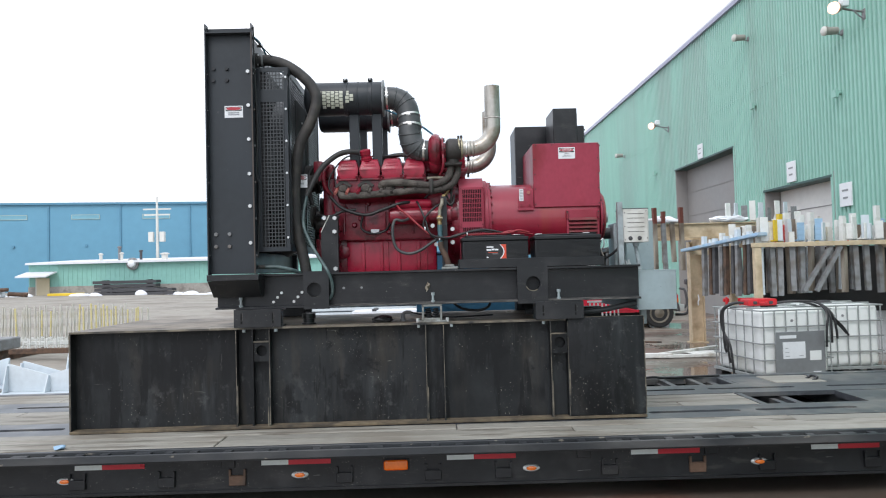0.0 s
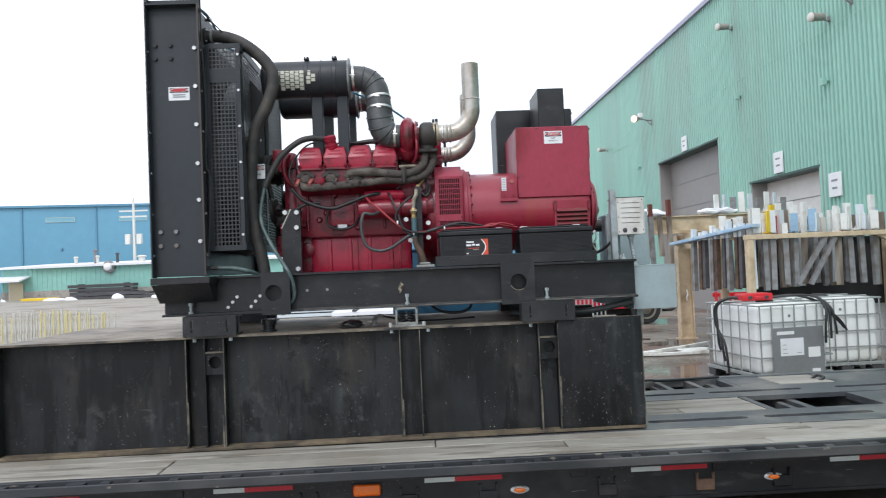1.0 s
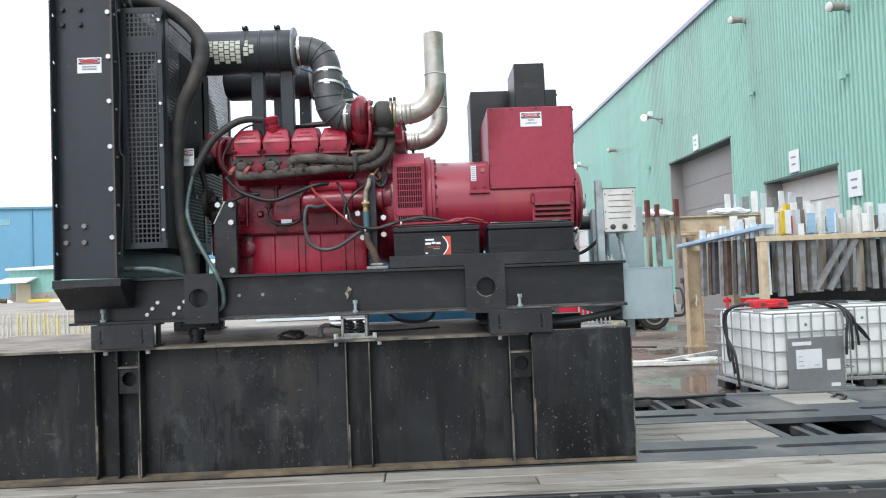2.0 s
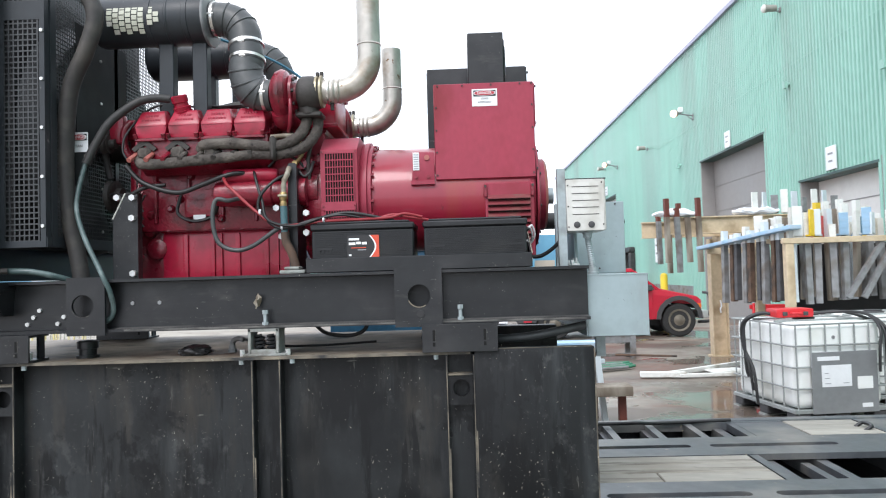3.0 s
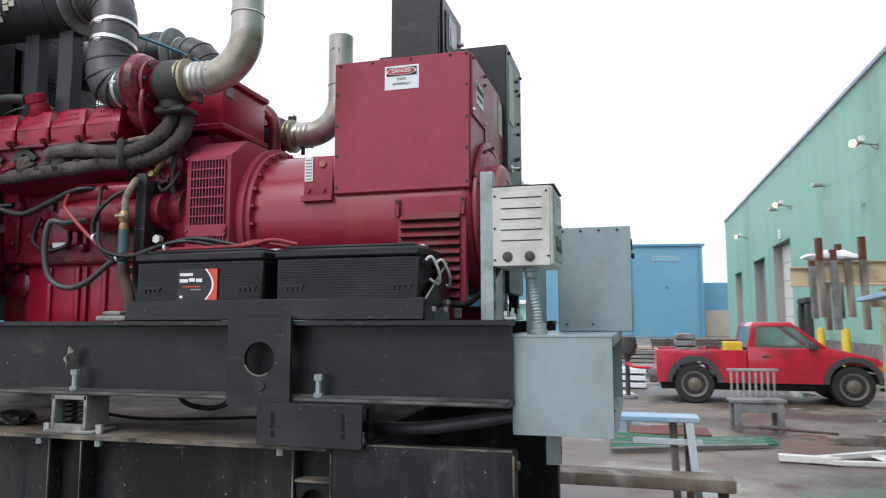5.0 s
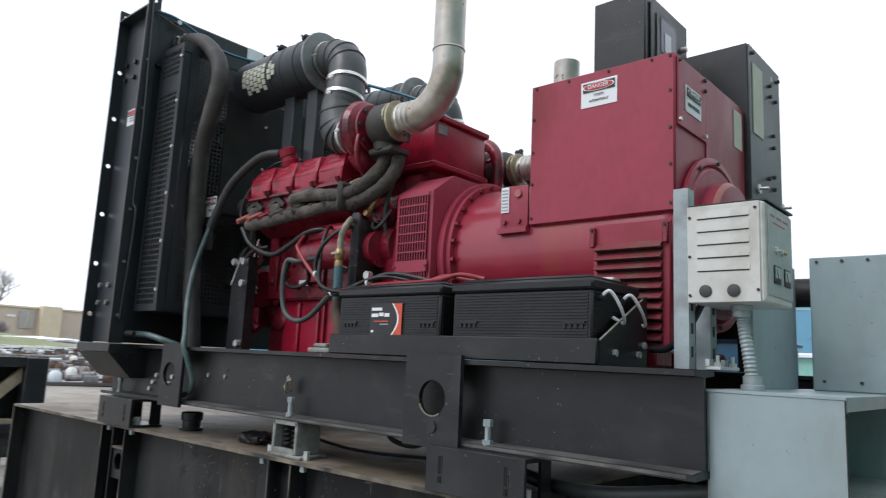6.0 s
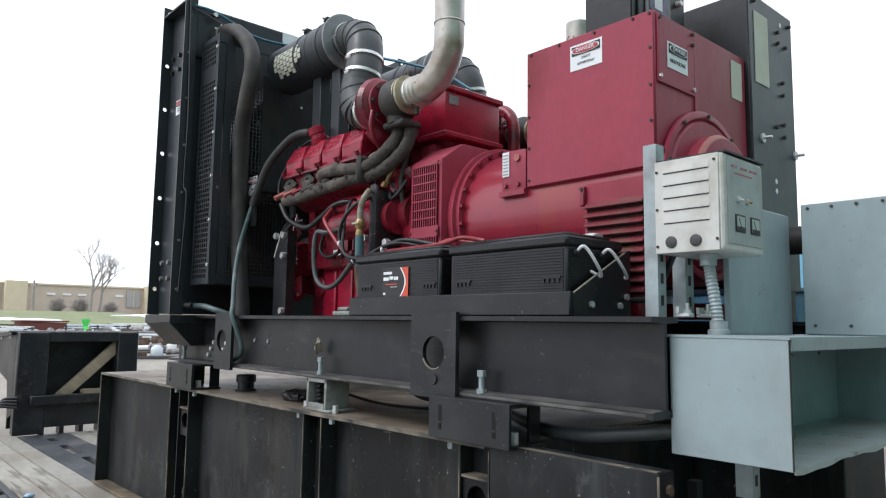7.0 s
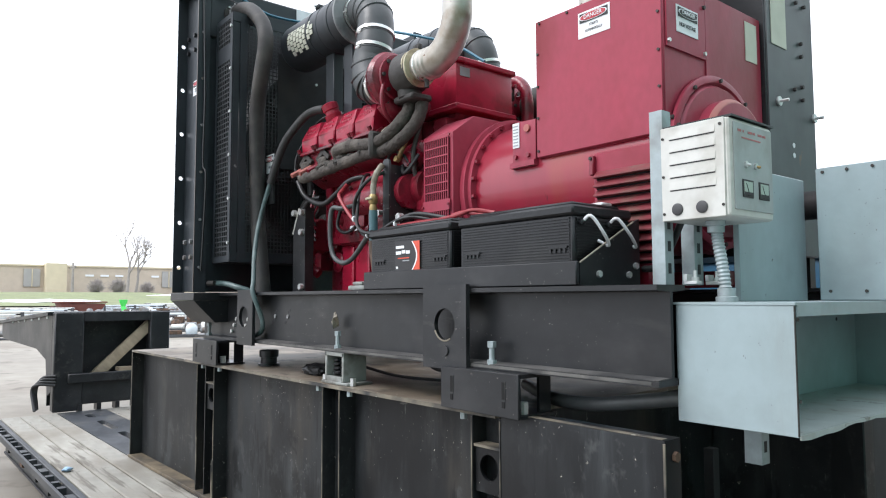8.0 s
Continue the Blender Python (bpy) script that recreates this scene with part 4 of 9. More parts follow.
def make_trailer():
    t = thing("lowboy_trailer", "black lowboy trailer with weathered timber deck and raised gooseneck", "trailer")
    # side rails with a lip and lashing slots
    for y0, y1, sgn in ((TY0, TY0 + 0.09, 1), (TY1 - 0.09, TY1, -1)):
        if sgn < 0:
            part("edge_rail", box(TX0, TX1, y0, y1, DECK - 0.055, DECK + 0.012, 0.008), DECKSTEEL, t)
        ym = y0 if sgn > 0 else y1 - 0.02
        part("side_beam", box(TX0, TX1, ym + 0.012 * sgn, ym + 0.02 + 0.012 * sgn, 0.265, DECK - 0.055), BLACK, t, "black steel side beam with scuffs")
        part("lower_flange", box(TX0, TX1, y0, y1, 0.25, 0.268), BLACK, t)
    # near edge: inner angle, spacer blocks and an outboard rub rail with open gaps between
    part("edge_rail", box(TX0, TX1, 5.030, 5.066, DECK - 0.055, DECK + 0.006, 0.004), RAILSTEEL, t)
    part("edge_web", box(TX0, TX1, 5.066, 5.13, DECK - 0.062, DECK - 0.055), BLACK, t)
    part("rub_rail", box(TX0, TX1, 4.966, 4.984, 0.498, 0.549, 0.004), RAILSTEEL, t, "scuffed dark steel rub rail")
    # dark strip laid below the open gaps to stand for their shade
    part("gap_floor", box(TX0, TX1, 4.985, 5.13, 0.486, 0.494), DARK, t)
    for i in range(54):
        x = TX0 + 0.05 + i * 0.19 + (0.03 if i % 3 else 0.0)
        part("spacer_block", box(x, x + (0.05 if i % 4 else 0.10), 4.984, 5.030, 0.496, DECK - 0.006), RAILSTEEL, t)
    # red and white markers, lamps and stake pockets along the side
    y = TY0 + 0.008
    for x in (-1.73, -0.505, 0.72, 1.945, 3.15, 4.38):
        part("white_marker", box(x - 0.178, x, y, y + 0.006, 0.420, 0.468), TAPEWHITE, t, "white reflective strip")
        part("red_marker", box(x, x + 0.279, y, y + 0.006, 0.420, 0.468), TAPERED, t, "red reflective strip")
    for x in (-3.57, -1.97, -0.43, 1.10, 2.62, 4.2):
        flat = Matrix.Translation((x, 0, 0.352)) @ Matrix.Diagonal((1, 1, 0.42, 1)) @ Matrix.Translation((-x, 0, -0.352))
        lb = lathe((x, y + 0.01, 0.352), (x, y - 1, 0.352), ((0, 0.056), (0.012, 0.056), (0.018, 0.046)), 20)
        bmesh.ops.transform(lb, matrix=flat, verts=lb.verts)
        lamp = part("side_lamp", lb, BOLT, t, "oval amber side lamp in a bright bezel")
        lb = lathe((x, y - 0.006, 0.352), (x, y - 1, 0.352), ((0, 0.036), (0.010, 0.030), (0.014, 0.012)), 16)
        bmesh.ops.transform(lb, matrix=flat, verts=lb.verts)
        part("lens", lb, AMBER, lamp)
    lamp = part("turn_lamp", box(0.115, 0.295, y - 0.006, y + 0.02, 0.360, 0.440, 0.012, segs=2), DARK, t, "rectangular amber turn lamp")
    part("lens", box(0.125, 0.285, y - 0.022, y - 0.002, 0.368, 0.432, 0.018, segs=3), AMBER, lamp)
    for i in range(18):
        x = -4.3 + i * 0.585 + (0.07 if i % 3 else -0.05)
        b = bmesh.new()
        box(x - 0.055, x + 0.055, y - 0.016, y + 0.01, 0.295, 0.36, 0.004, bm=b)
        box(x - 0.055, x - 0.042, y - 0.016, y + 0.01, 0.36, 0.40, bm=b)
        box(x + 0.042, x + 0.055, y - 0.016, y + 0.01, 0.36, 0.40, bm=b)
        part("stake_pocket", b, RUST if i % 5 == 1 else BLACK, t)
    for x in (-3.25, -0.9, 1.45, 2.3, 3.9):
        part("bracket", box(x - 0.045, x + 0.045, y - 0.010, y + 0.01, 0.41, 0.47, 0.004), BLACK, t)
    # two slotted main beams
    fr = [(-4.32, -4.12), (-3.88, -3.38), (-3.20, -2.30), (2.08, 2.775), (2.89, 3.66), (3.95, 4.7)]
    part("main_beam", slotted(TX0, TX1, 5.535, 5.955, fr, DECK - 0.03, DECK + 0.006), DECKSTEEL, t, "black deck beam with long lashing slots")
    part("main_beam", slotted(TX0, TX1, 6.455, 6.885, fr, DECK - 0.03, DECK + 0.006), DECKSTEEL, t, "black deck beam with long lashing slots")
    # added dark sheet, the shade seen down through slots and bays
    part("belly_plate", box(TX0, TX1, TY0 + 0.1, TY1 - 0.1, 0.27, 0.30), DARK, t)
    for x in (2.02, 2.32, 2.62, 2.92, 3.12, 3.42, 3.92, 4.6, 5.2):
        part("cross_member", box(x, x + 0.06, 5.96, 7.33, DECK - 0.16, DECK - 0.036), DECKSTEEL, t)
    # open bay among the far frames
    b = bmesh.new()
    for x in (2.02, 2.355, 2.65, 2.92, 3.22):
        box(x, x + 0.05, 6.886, 7.30, DECK - 0.05, DECK, bm=b)
    box(2.0, 3.60, 7.30, 7.33, DECK - 0.05, DECK + 0.004, bm=b)
    box(3.27, 3.60, 6.886, 7.30, DECK - 0.05, DECK + 0.002, bm=b)
    part("bay_frame", b, DECKSTEEL, t)
    b = bmesh.new()
    box(3.04, 3.09, 5.956, 6.454, DECK - 0.05, DECK + 0.002, bm=b)
    box(3.90, 5.7, 5.956, 6.454, DECK - 0.05, DECK + 0.002, bm=b)
    box(3.33, 3.38, 5.956, 6.454, DECK - 0.10, DECK - 0.05, bm=b)
    part("bay_frame", b, DECKSTEEL, t)
    part("steel_plate", box(4.25, 5.7, 5.07, 5.534, DECK - 0.03, DECK + 0.004), DECKSTEEL, t)
    part("steel_plate", box(4.1, 5.7, 6.886, 7.33, DECK - 0.03, DECK + 0.004), DECKSTEEL, t)
    part("air_line", tube(((2.03, 7.29, DECK + 0.02), (2.45, 7.25, DECK + 0.025), (2.57, 7.19, DECK + 0.04), (2.72, 7.26, DECK + 0.02), (3.25, 7.31, DECK + 0.02)), 0.012, 6), CABLE, t)
    # gooseneck: boxed rear wall with a recess, a timber brace and the neck running forward
    gx, gy0, gy1, gz = TX0, 5.49, 6.572, 1.522
    b = bmesh.new()
    box(gx - 0.12, gx, gy0, gy0 + 0.26, DECK + 0.012, gz, 0.01, bm=b)
    box(gx - 0.12, gx, gy1 - 0.2, gy1, DECK + 0.012, gz, 0.01, bm=b)
    box(gx - 0.12, gx, gy0 + 0.26, gy1 - 0.2, gz - 0.09, gz, bm=b)
    box(gx - 0.12, gx - 0.01, gy0 + 0.26, gy1 - 0.2, DECK + 0.07, 0.90, bm=b)
    neck = part("gooseneck_frame", b, BLACK, t, "black box-section gooseneck bulkhead")
    part("back_plate", box(gx - 0.30, gx - 0.27, gy0, gy1, DECK + 0.05, gz - 0.02), BLACK, t)
    part("cross_rail", box(gx - 0.02, gx + 0.05, gy0 + 0.12, gy1 - 0.1, 0.84, 0.93, 0.008), BLACK, t)
    brace = prism(((-0.05, -0.38), (0.05, -0.38), (0.05, 0.38), (-0.05, 0.38)), "x", -0.03, 0.03, bevel=0.004)
    bo = part("timber_brace", brace, BRACEWOOD, t, "loose weathered timber plank")
    bo.matrix_basis = Matrix.Translation((gx - 0.10, 6.13, 1.13)) @ Matrix.Rotation(radians(-46), 4, "X")
    part("timber_block", box(gx - 0.1, gx + 0.02, 6.07, 6.32, 0.93, 0.965), BRACEWOOD, t)
    for y0, y1 in ((gy0, gy0 + 0.16), (gy1 - 0.16, gy1)):
        part("neck_beam", prism(((gx - 0.12, 0.75), (gx - 0.12, gz), (-7.9, 1.365), (-7.9, 1.19), (-7.75, 1.14), (gx - 0.9, 1.13), (gx - 0.4, 1.05), (gx - 0.28, 0.70)), "y", y0, y1), BLACK, t)
    part("neck_plate", prism(((gx - 0.14, gz - 0.03), (gx - 0.14, gz + 0.004), (-7.9, 1.369), (-7.9, 1.335)), "y", gy0 - 0.04, gy1 + 0.04), BLACK, t)
    for k in range(6):
        x = gx - 0.35 - 0.42 * k
        part("marker", box(x - 0.06, x + 0.02, gy0 - 0.006, gy0 + 0.002, 1.455 - 0.019 * k, 1.485 - 0.019 * k), TAPEWHITE, t)
    for k in range(4):
        y0 = gy0 - 0.02 - 0.012 * k
        part("air_hose", tube(((gx + 0.02, gy0 + 0.02, 0.92 - 0.03 * k), (gx - 0.05, y0 - 0.06, 0.90 - 0.02 * k), (gx - 0.12, y0 - 0.10, 0.78), (gx - 0.10 + 0.03 * k, y0 - 0.09, 0.60)), 0.014, 6), CABLE, t)
    for k in range(5):
        part("lug", box(gx - 0.11, gx + 0.01, gy0 + 0.22 + k * 0.17, gy0 + 0.26 + k * 0.17, DECK, DECK + 0.075), BLACK, t)
    # bent lashing rings on the deck
    for x, y in ((4.0, 7.05),):
        part("lashing_ring", tube(((x, y - 0.06, DECK), (x + 0.05, y - 0.05, DECK + 0.03), (x + 0.05, y + 0.05, DECK + 0.03), (x, y + 0.06, DECK)), 0.012, 6), BLACK, t)
    return t


TRAILER = make_trailer()

t = thing("paper_scrap", "crumpled blue paper scrap on the timber deck", "litter")
b = bmesh.new()
bmesh.ops.create_icosphere(b, subdivisions=2, radius=0.035, matrix=Matrix.Translation((-1.99, 5.105, DECK + 0.020)) @ Matrix.Diagonal((1.2, 0.9, 0.45, 1)))
for v in b.verts:
    v.co += noise.noise_vector(v.co * 25) * 0.022
    v.co.z = max(v.co.z, DECK + 0.012)
part("scrap", b, BLUEPAINT, t)


# ---- sub-base fuel tank ----
KX0, KX1, KY0, KY1, KZ1 = -2.148, 2.018, 5.548, 6.89, 1.298


def make_tank():
    t = thing("fuel_tank", "scuffed black steel sub-base fuel tank on timber deck", "fuel tank")
    part("body", box(KX0 + 0.012, 1.44, KY0 + 0.075, KY1 - 0.075, DECK + 0.03, KZ1 - 0.012), TANKPAINT, t)
    part("top_plate", box(KX0, 1.44, KY0, KY1, KZ1 - 0.012, KZ1, 0.002), TANKTOP, t, "dusty brown top plate")
    part("top_edge", box(KX0, 1.44, KY0 - 0.003, KY0, KZ1 - 0.013, KZ1 + 0.001), EDGEWEAR, t, "worn bare steel edge")
    part("bottom_flange", box(KX0, KX1, KY0 - 0.01, KY1, DECK + 0.012, DECK + 0.032, 0.003), MOSSY, t, "brown mossy bottom flange")
    part("end_plate", box(KX0, KX0 + 0.012, KY0, KY1, DECK + 0.032, KZ1 - 0.014), TANKPAINT, t)
    part("corner_edge", box(KX0 - 0.002, KX0 + 0.004, KY0 - 0.002, KY0 + 0.01, DECK + 0.035, KZ1 - 0.02), EDGEWEAR, t)
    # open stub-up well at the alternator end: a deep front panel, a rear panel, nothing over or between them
    fp = part("well_front", box(1.459, KX1, KY0, KY0 + 0.072, DECK + 0.034, KZ1 + 0.008, 0.006, segs=2), TANKPAINT_DARKER, t, "scuffed black front panel of the open cable well")
    part("worn_top", box(1.475, KX1 - 0.008, KY0 + 0.002, KY0 + 0.024, KZ1 + 0.008, KZ1 + 0.0095), EDGEWEAR, fp)
    part("drain_plug", hex_bolt((KX1 + 0.0005, KY0 + 0.040, KZ1 - 0.035), (1, 0, 0), 0.013, 0.010), RUST, fp)
    part("well_rear", box(1.44, KX1, KY1 - 0.09, KY1, DECK + 0.034, 1.315, 0.005), TANKPAINT, t)
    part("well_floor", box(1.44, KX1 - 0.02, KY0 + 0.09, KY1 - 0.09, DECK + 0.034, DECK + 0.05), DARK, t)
    # struts coloured dark to sink into the unlit well
    for y in (5.90, 6.45):
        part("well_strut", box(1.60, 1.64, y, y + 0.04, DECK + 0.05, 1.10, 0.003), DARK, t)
    # pairs of stiffener plates, two of them with a holed gusset between
    for xa, xb, gus in ((-0.957, -0.717, True), (0.416, 0.546, False), (1.329, 1.455, True)):
        for x in (xa, xb) if not gus or xa > 0 else (xa, xa + 0.118, xb):
            part("stiffener", box(x - 0.005, x + 0.005, KY0 + 0.002, KY0 + 0.076, DECK + 0.032, KZ1 - 0.014), TANKPAINT, t)
        part("channel_web", box(xa + 0.006, xb - 0.006, KY0 + 0.06, KY0 + 0.072, DECK + 0.034, KZ1 - 0.016), TANKPAINT, t)
        if gus:
            a = xa + 0.124 if xa < 0 else xa + 0.006
            part("gusset", holed_plate(a, xb - 0.006, 1.05, 1.188, KY0 + 0.012, KY0 + 0.024, (a + xb) / 2, 1.128, 0.040), TANKPAINT, t)
            part("gusset_shelf", box(a, xb - 0.006, KY0 + 0.004, KY0 + 0.07, 1.188, 1.196), EDGEWEAR, t)
    for x, z in ((-0.73, 0.66), (0.425, 0.70), (1.335, 0.72), (1.462, 0.80), (-0.95, 0.75)):
        part("weld_bead", box(x - 0.0035, x + 0.0035, KY0 - 0.001, KY0 + 0.003, z - 0.13, z + 0.13), EDGEWEAR, t)
    for x in (-0.957, -0.717, 0.416, 0.546, 1.329, 1.455, KX0 + 0.006):
        part("edge_wear", box(x - 0.0022, x + 0.0022, KY0 - 0.0005, KY0 + 0.003, DECK + 0.036, KZ1 - 0.02), EDGEWEAR, t)
    part("edge_wear", box(KX1 - 0.005, KX1 + 0.001, KY0 - 0.0015, KY0 + 0.002, DECK + 0.036, KZ1), EDGEWEAR, t)
    # filler and fittings on the top
    f = part("filler", lathe((-0.46, 5.74, KZ1), (-0.46, 5.74, 2), ((0, 0.055), (0.012, 0.055), (0.013, 0.042), (0.045, 0.042), (0.047, 0.050), (0.080, 0.050), (0.084, 0.040)), 20), BLACK, t, "round black filler cap")
    for x, y, r, h, mt in ((0.245, 5.80, 0.016, 0.035, GREYSTEEL),):
        part("fitting", lathe((x, y, KZ1), (x, y, 2), ((0, r * 1.4), (0.015, r * 1.4), (0.018, r), (h, r), (h + 0.01, r * 0.6)), 12), mt, t)
    part("fitting_elbow", tube(((0.245, 5.80, KZ1 + 0.03), (0.250, 5.80, KZ1 + 0.055), (0.275, 5.79, KZ1 + 0.068), (0.31, 5.78, KZ1 + 0.064)), 0.013, 8), GREYSTEEL, t)
    part("fuel_line", tube(((0.31, 5.78, KZ1 + 0.064), (0.37, 5.79, KZ1 + 0.05), (0.5, 5.85, KZ1 + 0.02), (0.70, 5.88, KZ1 + 0.016), (0.95, 6.0, KZ1 + 0.016)), 0.0065, 8), CABLE, t)
    for x in (-0.90, -0.67, 0.365, 0.605, 1.28, 1.50):
        part("nut", hex_bolt((x, KY0 + 0.012, KZ1 - 0.014), (0, 0, -1), 0.012, 0.020), GALV, t)
    # the tank lies slightly askew on the deck
    t.matrix_basis = Matrix.Translation((0, KY0, 0)) @ Matrix.Rotation(0.0130, 4, "Z") @ Matrix.Translation((0, -KY0, 0))
    return t


make_tank()

rag = bmesh.new()
bmesh.ops.create_icosphere(rag, subdivisions=4, radius=1.0)
for v in rag.verts:
    n3 = noise.noise_vector(v.co * 1.7) * 0.35 + noise.noise_vector(v.co * 4.2) * 0.16
    v.co = Vector(((v.co.x + n3.x) * 0.074, (v.co.y + n3.y) * 0.05, max(v.co.z + n3.z + 0.62, 0.0) * 0.030))
for f in rag.faces:
    f.smooth = True
glove = part("work_glove", rag, CABLE)
tagged(glove, "crumpled black work glove lying on the tank top", "glove")
glove.matrix_basis = Matrix.Translation((0.09, 5.71, KZ1 + 0.001)) @ Matrix.Rotation(0.3, 4, "Z")


# ---- generator set ----
GEN = thing("generator_set", "red diesel generator set with black radiator on a black skid", "generator")
YC = 6.22
SK0, SK1 = 1.43, 1.682


def flip(y):
    return 2 * YC - y


def label(x0, x1, y, z0, z1, parent, name, lines, head="DANGER", headmat=LABELRED, bars=0, end=False):
    """A sign plate: a head panel with its word over lines of text or bars. end: it faces along x, and x0, x1 are along y."""
    u, w, h = (x0 + x1) / 2, x1 - x0, z1 - z0

    def plate(a, b, c, d, lift, mat, nm, par):
        if end:
            return part(nm, box(y + lift - 0.002, y + lift, a, b, c, d), mat, par)
        return part(nm, box(a, b, y - lift, y - lift + 0.002, c, d), mat, par)

    p = plate(x0, x1, z0, z1, 0.002, WHITE, name, parent)
    plate(x0 + w * 0.06, x1 - w * 0.06, z0 + h * 0.58, z1 - h * 0.08, 0.0045, LABELBLACK, "head_panel", p)
    zo, a, c = z0 + h * 0.75, w * 0.395, h * 0.135

    def oval(k, lift, mat, nm):
        ring = [(u + a * k * math.cos(t * math.pi / 14) * (1 + 0.05 * abs(math.sin(t * math.pi / 7))), zo + (c * k if k < 1.05 else c * 1.16) * math.sin(t * math.pi / 14)) for t in range(28)]
        lo, hi = (y + lift - 0.0012, y + lift) if end else (y - lift, y - lift + 0.0012)
        return part(nm, prism(ring, "x" if end else "y", lo, hi), mat, p)

    oval(1.09, 0.0060, WHITE, "oval_rim")
    oval(1.0, 0.0072, headmat, "head_oval")
    put = at_end if end else at_front
    yy = y + 0.0078 if end else y - 0.0078
    if head:
        words("lettering", head, h * 0.22, put(*((yy, u, z0 + h * 0.75) if end else (u, yy, z0 + h * 0.75))), WHITE, p, 0.95)
    yy = y + 0.003 if end else y - 0.003
    for k, text in enumerate(lines):
        zz = z0 + h * (0.43 - 0.20 * k) if len(lines) > 1 else z0 + h * 0.3
        words("lettering", text, h * (0.135 if len(lines) > 1 else 0.21), put(*((yy, u, zz) if end else (u, yy, zz))), LABELTEXT, p, 0.9 if len(text) < 11 else 0.72)
    for k in range(bars):
        zz = z0 + h * (0.42 - 0.16 * k)
        plate(u - w * 0.3, u + w * 0.3, zz - h * 0.04, zz + h * 0.04, 0.0045, LABELGREY, "print_bar", p)
    return p


# skid: two I-beams, cross pieces, holed lifting plates, bolts
def make_skid():
    sk = part("skid_beam", prism(((5.575, SK1), (5.575, SK1 - 0.014), (5.632, SK1 - 0.018), (5.632, SK0 + 0.018), (5.575, SK0 + 0.014), (5.575, SK0),
                                  (5.70, SK0), (5.70, SK0 + 0.014), (5.644, SK0 + 0.018), (5.644, SK1 - 0.018), (5.70, SK1 - 0.014), (5.70, SK1)), "x", -1.112, 2.005), BLACK, GEN, "black steel I-beam skid rail with chips")
    part("skid_beam", prism([(flip(a), b) for a, b in ((5.575, SK1), (5.575, SK1 - 0.014), (5.632, SK1 - 0.018), (5.632, SK0 + 0.018), (5.575, SK0 + 0.014), (5.575, SK0),
                                  (5.70, SK0), (5.70, SK0 + 0.014), (5.644, SK0 + 0.018), (5.644, SK1 - 0.018), (5.70, SK1 - 0.014), (5.70, SK1))], "x", -1.112, 2.005), BLACK, GEN)
    part("flange_dust", prism(((5.577, SK0 + 0.0148), (5.630, SK0 + 0.0186), (5.630, SK0 + 0.0196), (5.577, SK0 + 0.0158)), "x", -0.25, 2.0), FLANGEDUST, sk)
    part("flange_wear", box(-0.2, 1.985, 5.5735, 5.578, SK0 + 0.004, SK0 + 0.013), EDGEGREY, sk, "worn bare flange edge")
    for x in (-0.89, -0.3, 0.55, 1.2, 1.93):
        part("cross_beam", box(x - 0.05, x + 0.05, 5.70, flip(5.70), SK0 + 0.01, SK1 - 0.05), BLACK, GEN)
    for xa, xb, cx, cz in ((-0.466, -0.281, -0.388, 1.558), (1.095, 1.318, 1.21, 1.563)):
        p = part("lifting_plate", holed_plate(xa, xb, SK0 - 0.012, SK1 + 0.012, 5.555, 5.571, cx, cz, 0.053, 32), BLACK, GEN, "black plate with a round lifting eye")
        part("eye_rim", tube([(cx + 0.054 * math.cos(a * math.pi / 16), 5.556, cz + 0.054 * math.sin(a * math.pi / 16)) for a in range(18, 28)], 0.003, 6, 1), EDGEWEAR, p)
    part("small_eye", rod((1.215, 5.556, 1.478), (1.215, 5.55, 1.478), 0.017, seg=16), DARK, GEN)
    for x in (-0.182, -0.050):
        part("bolt", hex_bolt((x, 5.632, 1.564), (0, -1, 0), 0.010, 0.005), GREYSTEEL, GEN)
        for dx, dz in ((0.022, 0.030), (0.004, 0.022), (-0.022, -0.024), (-0.030, -0.030)):
            part("bolt_hole", rod((x + dx, 5.632, 1.564 + dz), (x + dx, 5.6312, 1.564 + dz), 0.0065, seg=10), DARK, GEN)
    for i in range(2):
        for k in range(3):
            part("bolt", hex_bolt((-0.70 + 0.15 * i + 0.03 * k, 5.632, 1.475 + 0.033 * k), (0, -1, 0), 0.011, 0.010), BOLT, GEN)
    for x in (-0.93, 0.475, 1.40):
        b = rod((x, 5.59, SK0 + 0.012), (x, 5.59, SK0 + 0.085), 0.009, seg=10)
        rod((x, 5.59, SK0 + 0.012), (x, 5.59, SK0 + 0.028), 0.016, seg=6, bm=b)
        rod((x, 5.59, SK0 + 0.066), (x, 5.59, SK0 + 0.085), 0.0145, seg=6, bm=b)
        part("levelling_bolt", b, GALV, GEN, "galvanised levelling bolt")
    b = bmesh.new()
    bmesh.ops.create_icosphere(b, subdivisions=2, radius=0.03, matrix=Matrix.Translation((0.44, 5.60, 1.555)) @ Matrix.Diagonal((0.5, 0.35, 1.25, 1)))
    for v in b.verts:
        v.co += noise.noise_vector(v.co * 45) * 0.022
    part("foam_lump", b, BEIGEPIPE, GEN, "dried sealant lump")
    # spring mount and fabricated seats between skid and tank
    sp = part("spring_mount", box(0.368, 0.572, 5.574, 5.70, KZ1, KZ1 + 0.012, 0.003), MOUNTGREY, GEN, "grey spring isolator housing")
    for x0, x1 in ((0.392, 0.407), (0.525, 0.540)):
        part("side_wall", box(x0, x1, 5.578, 5.69, KZ1 + 0.012, SK0 - 0.001, 0.003), MOUNTGREY, sp)
    part("housing_top", box(0.392, 0.540, 5.578, 5.69, SK0 - 0.016, SK0 - 0.001), MOUNTGREY, sp)
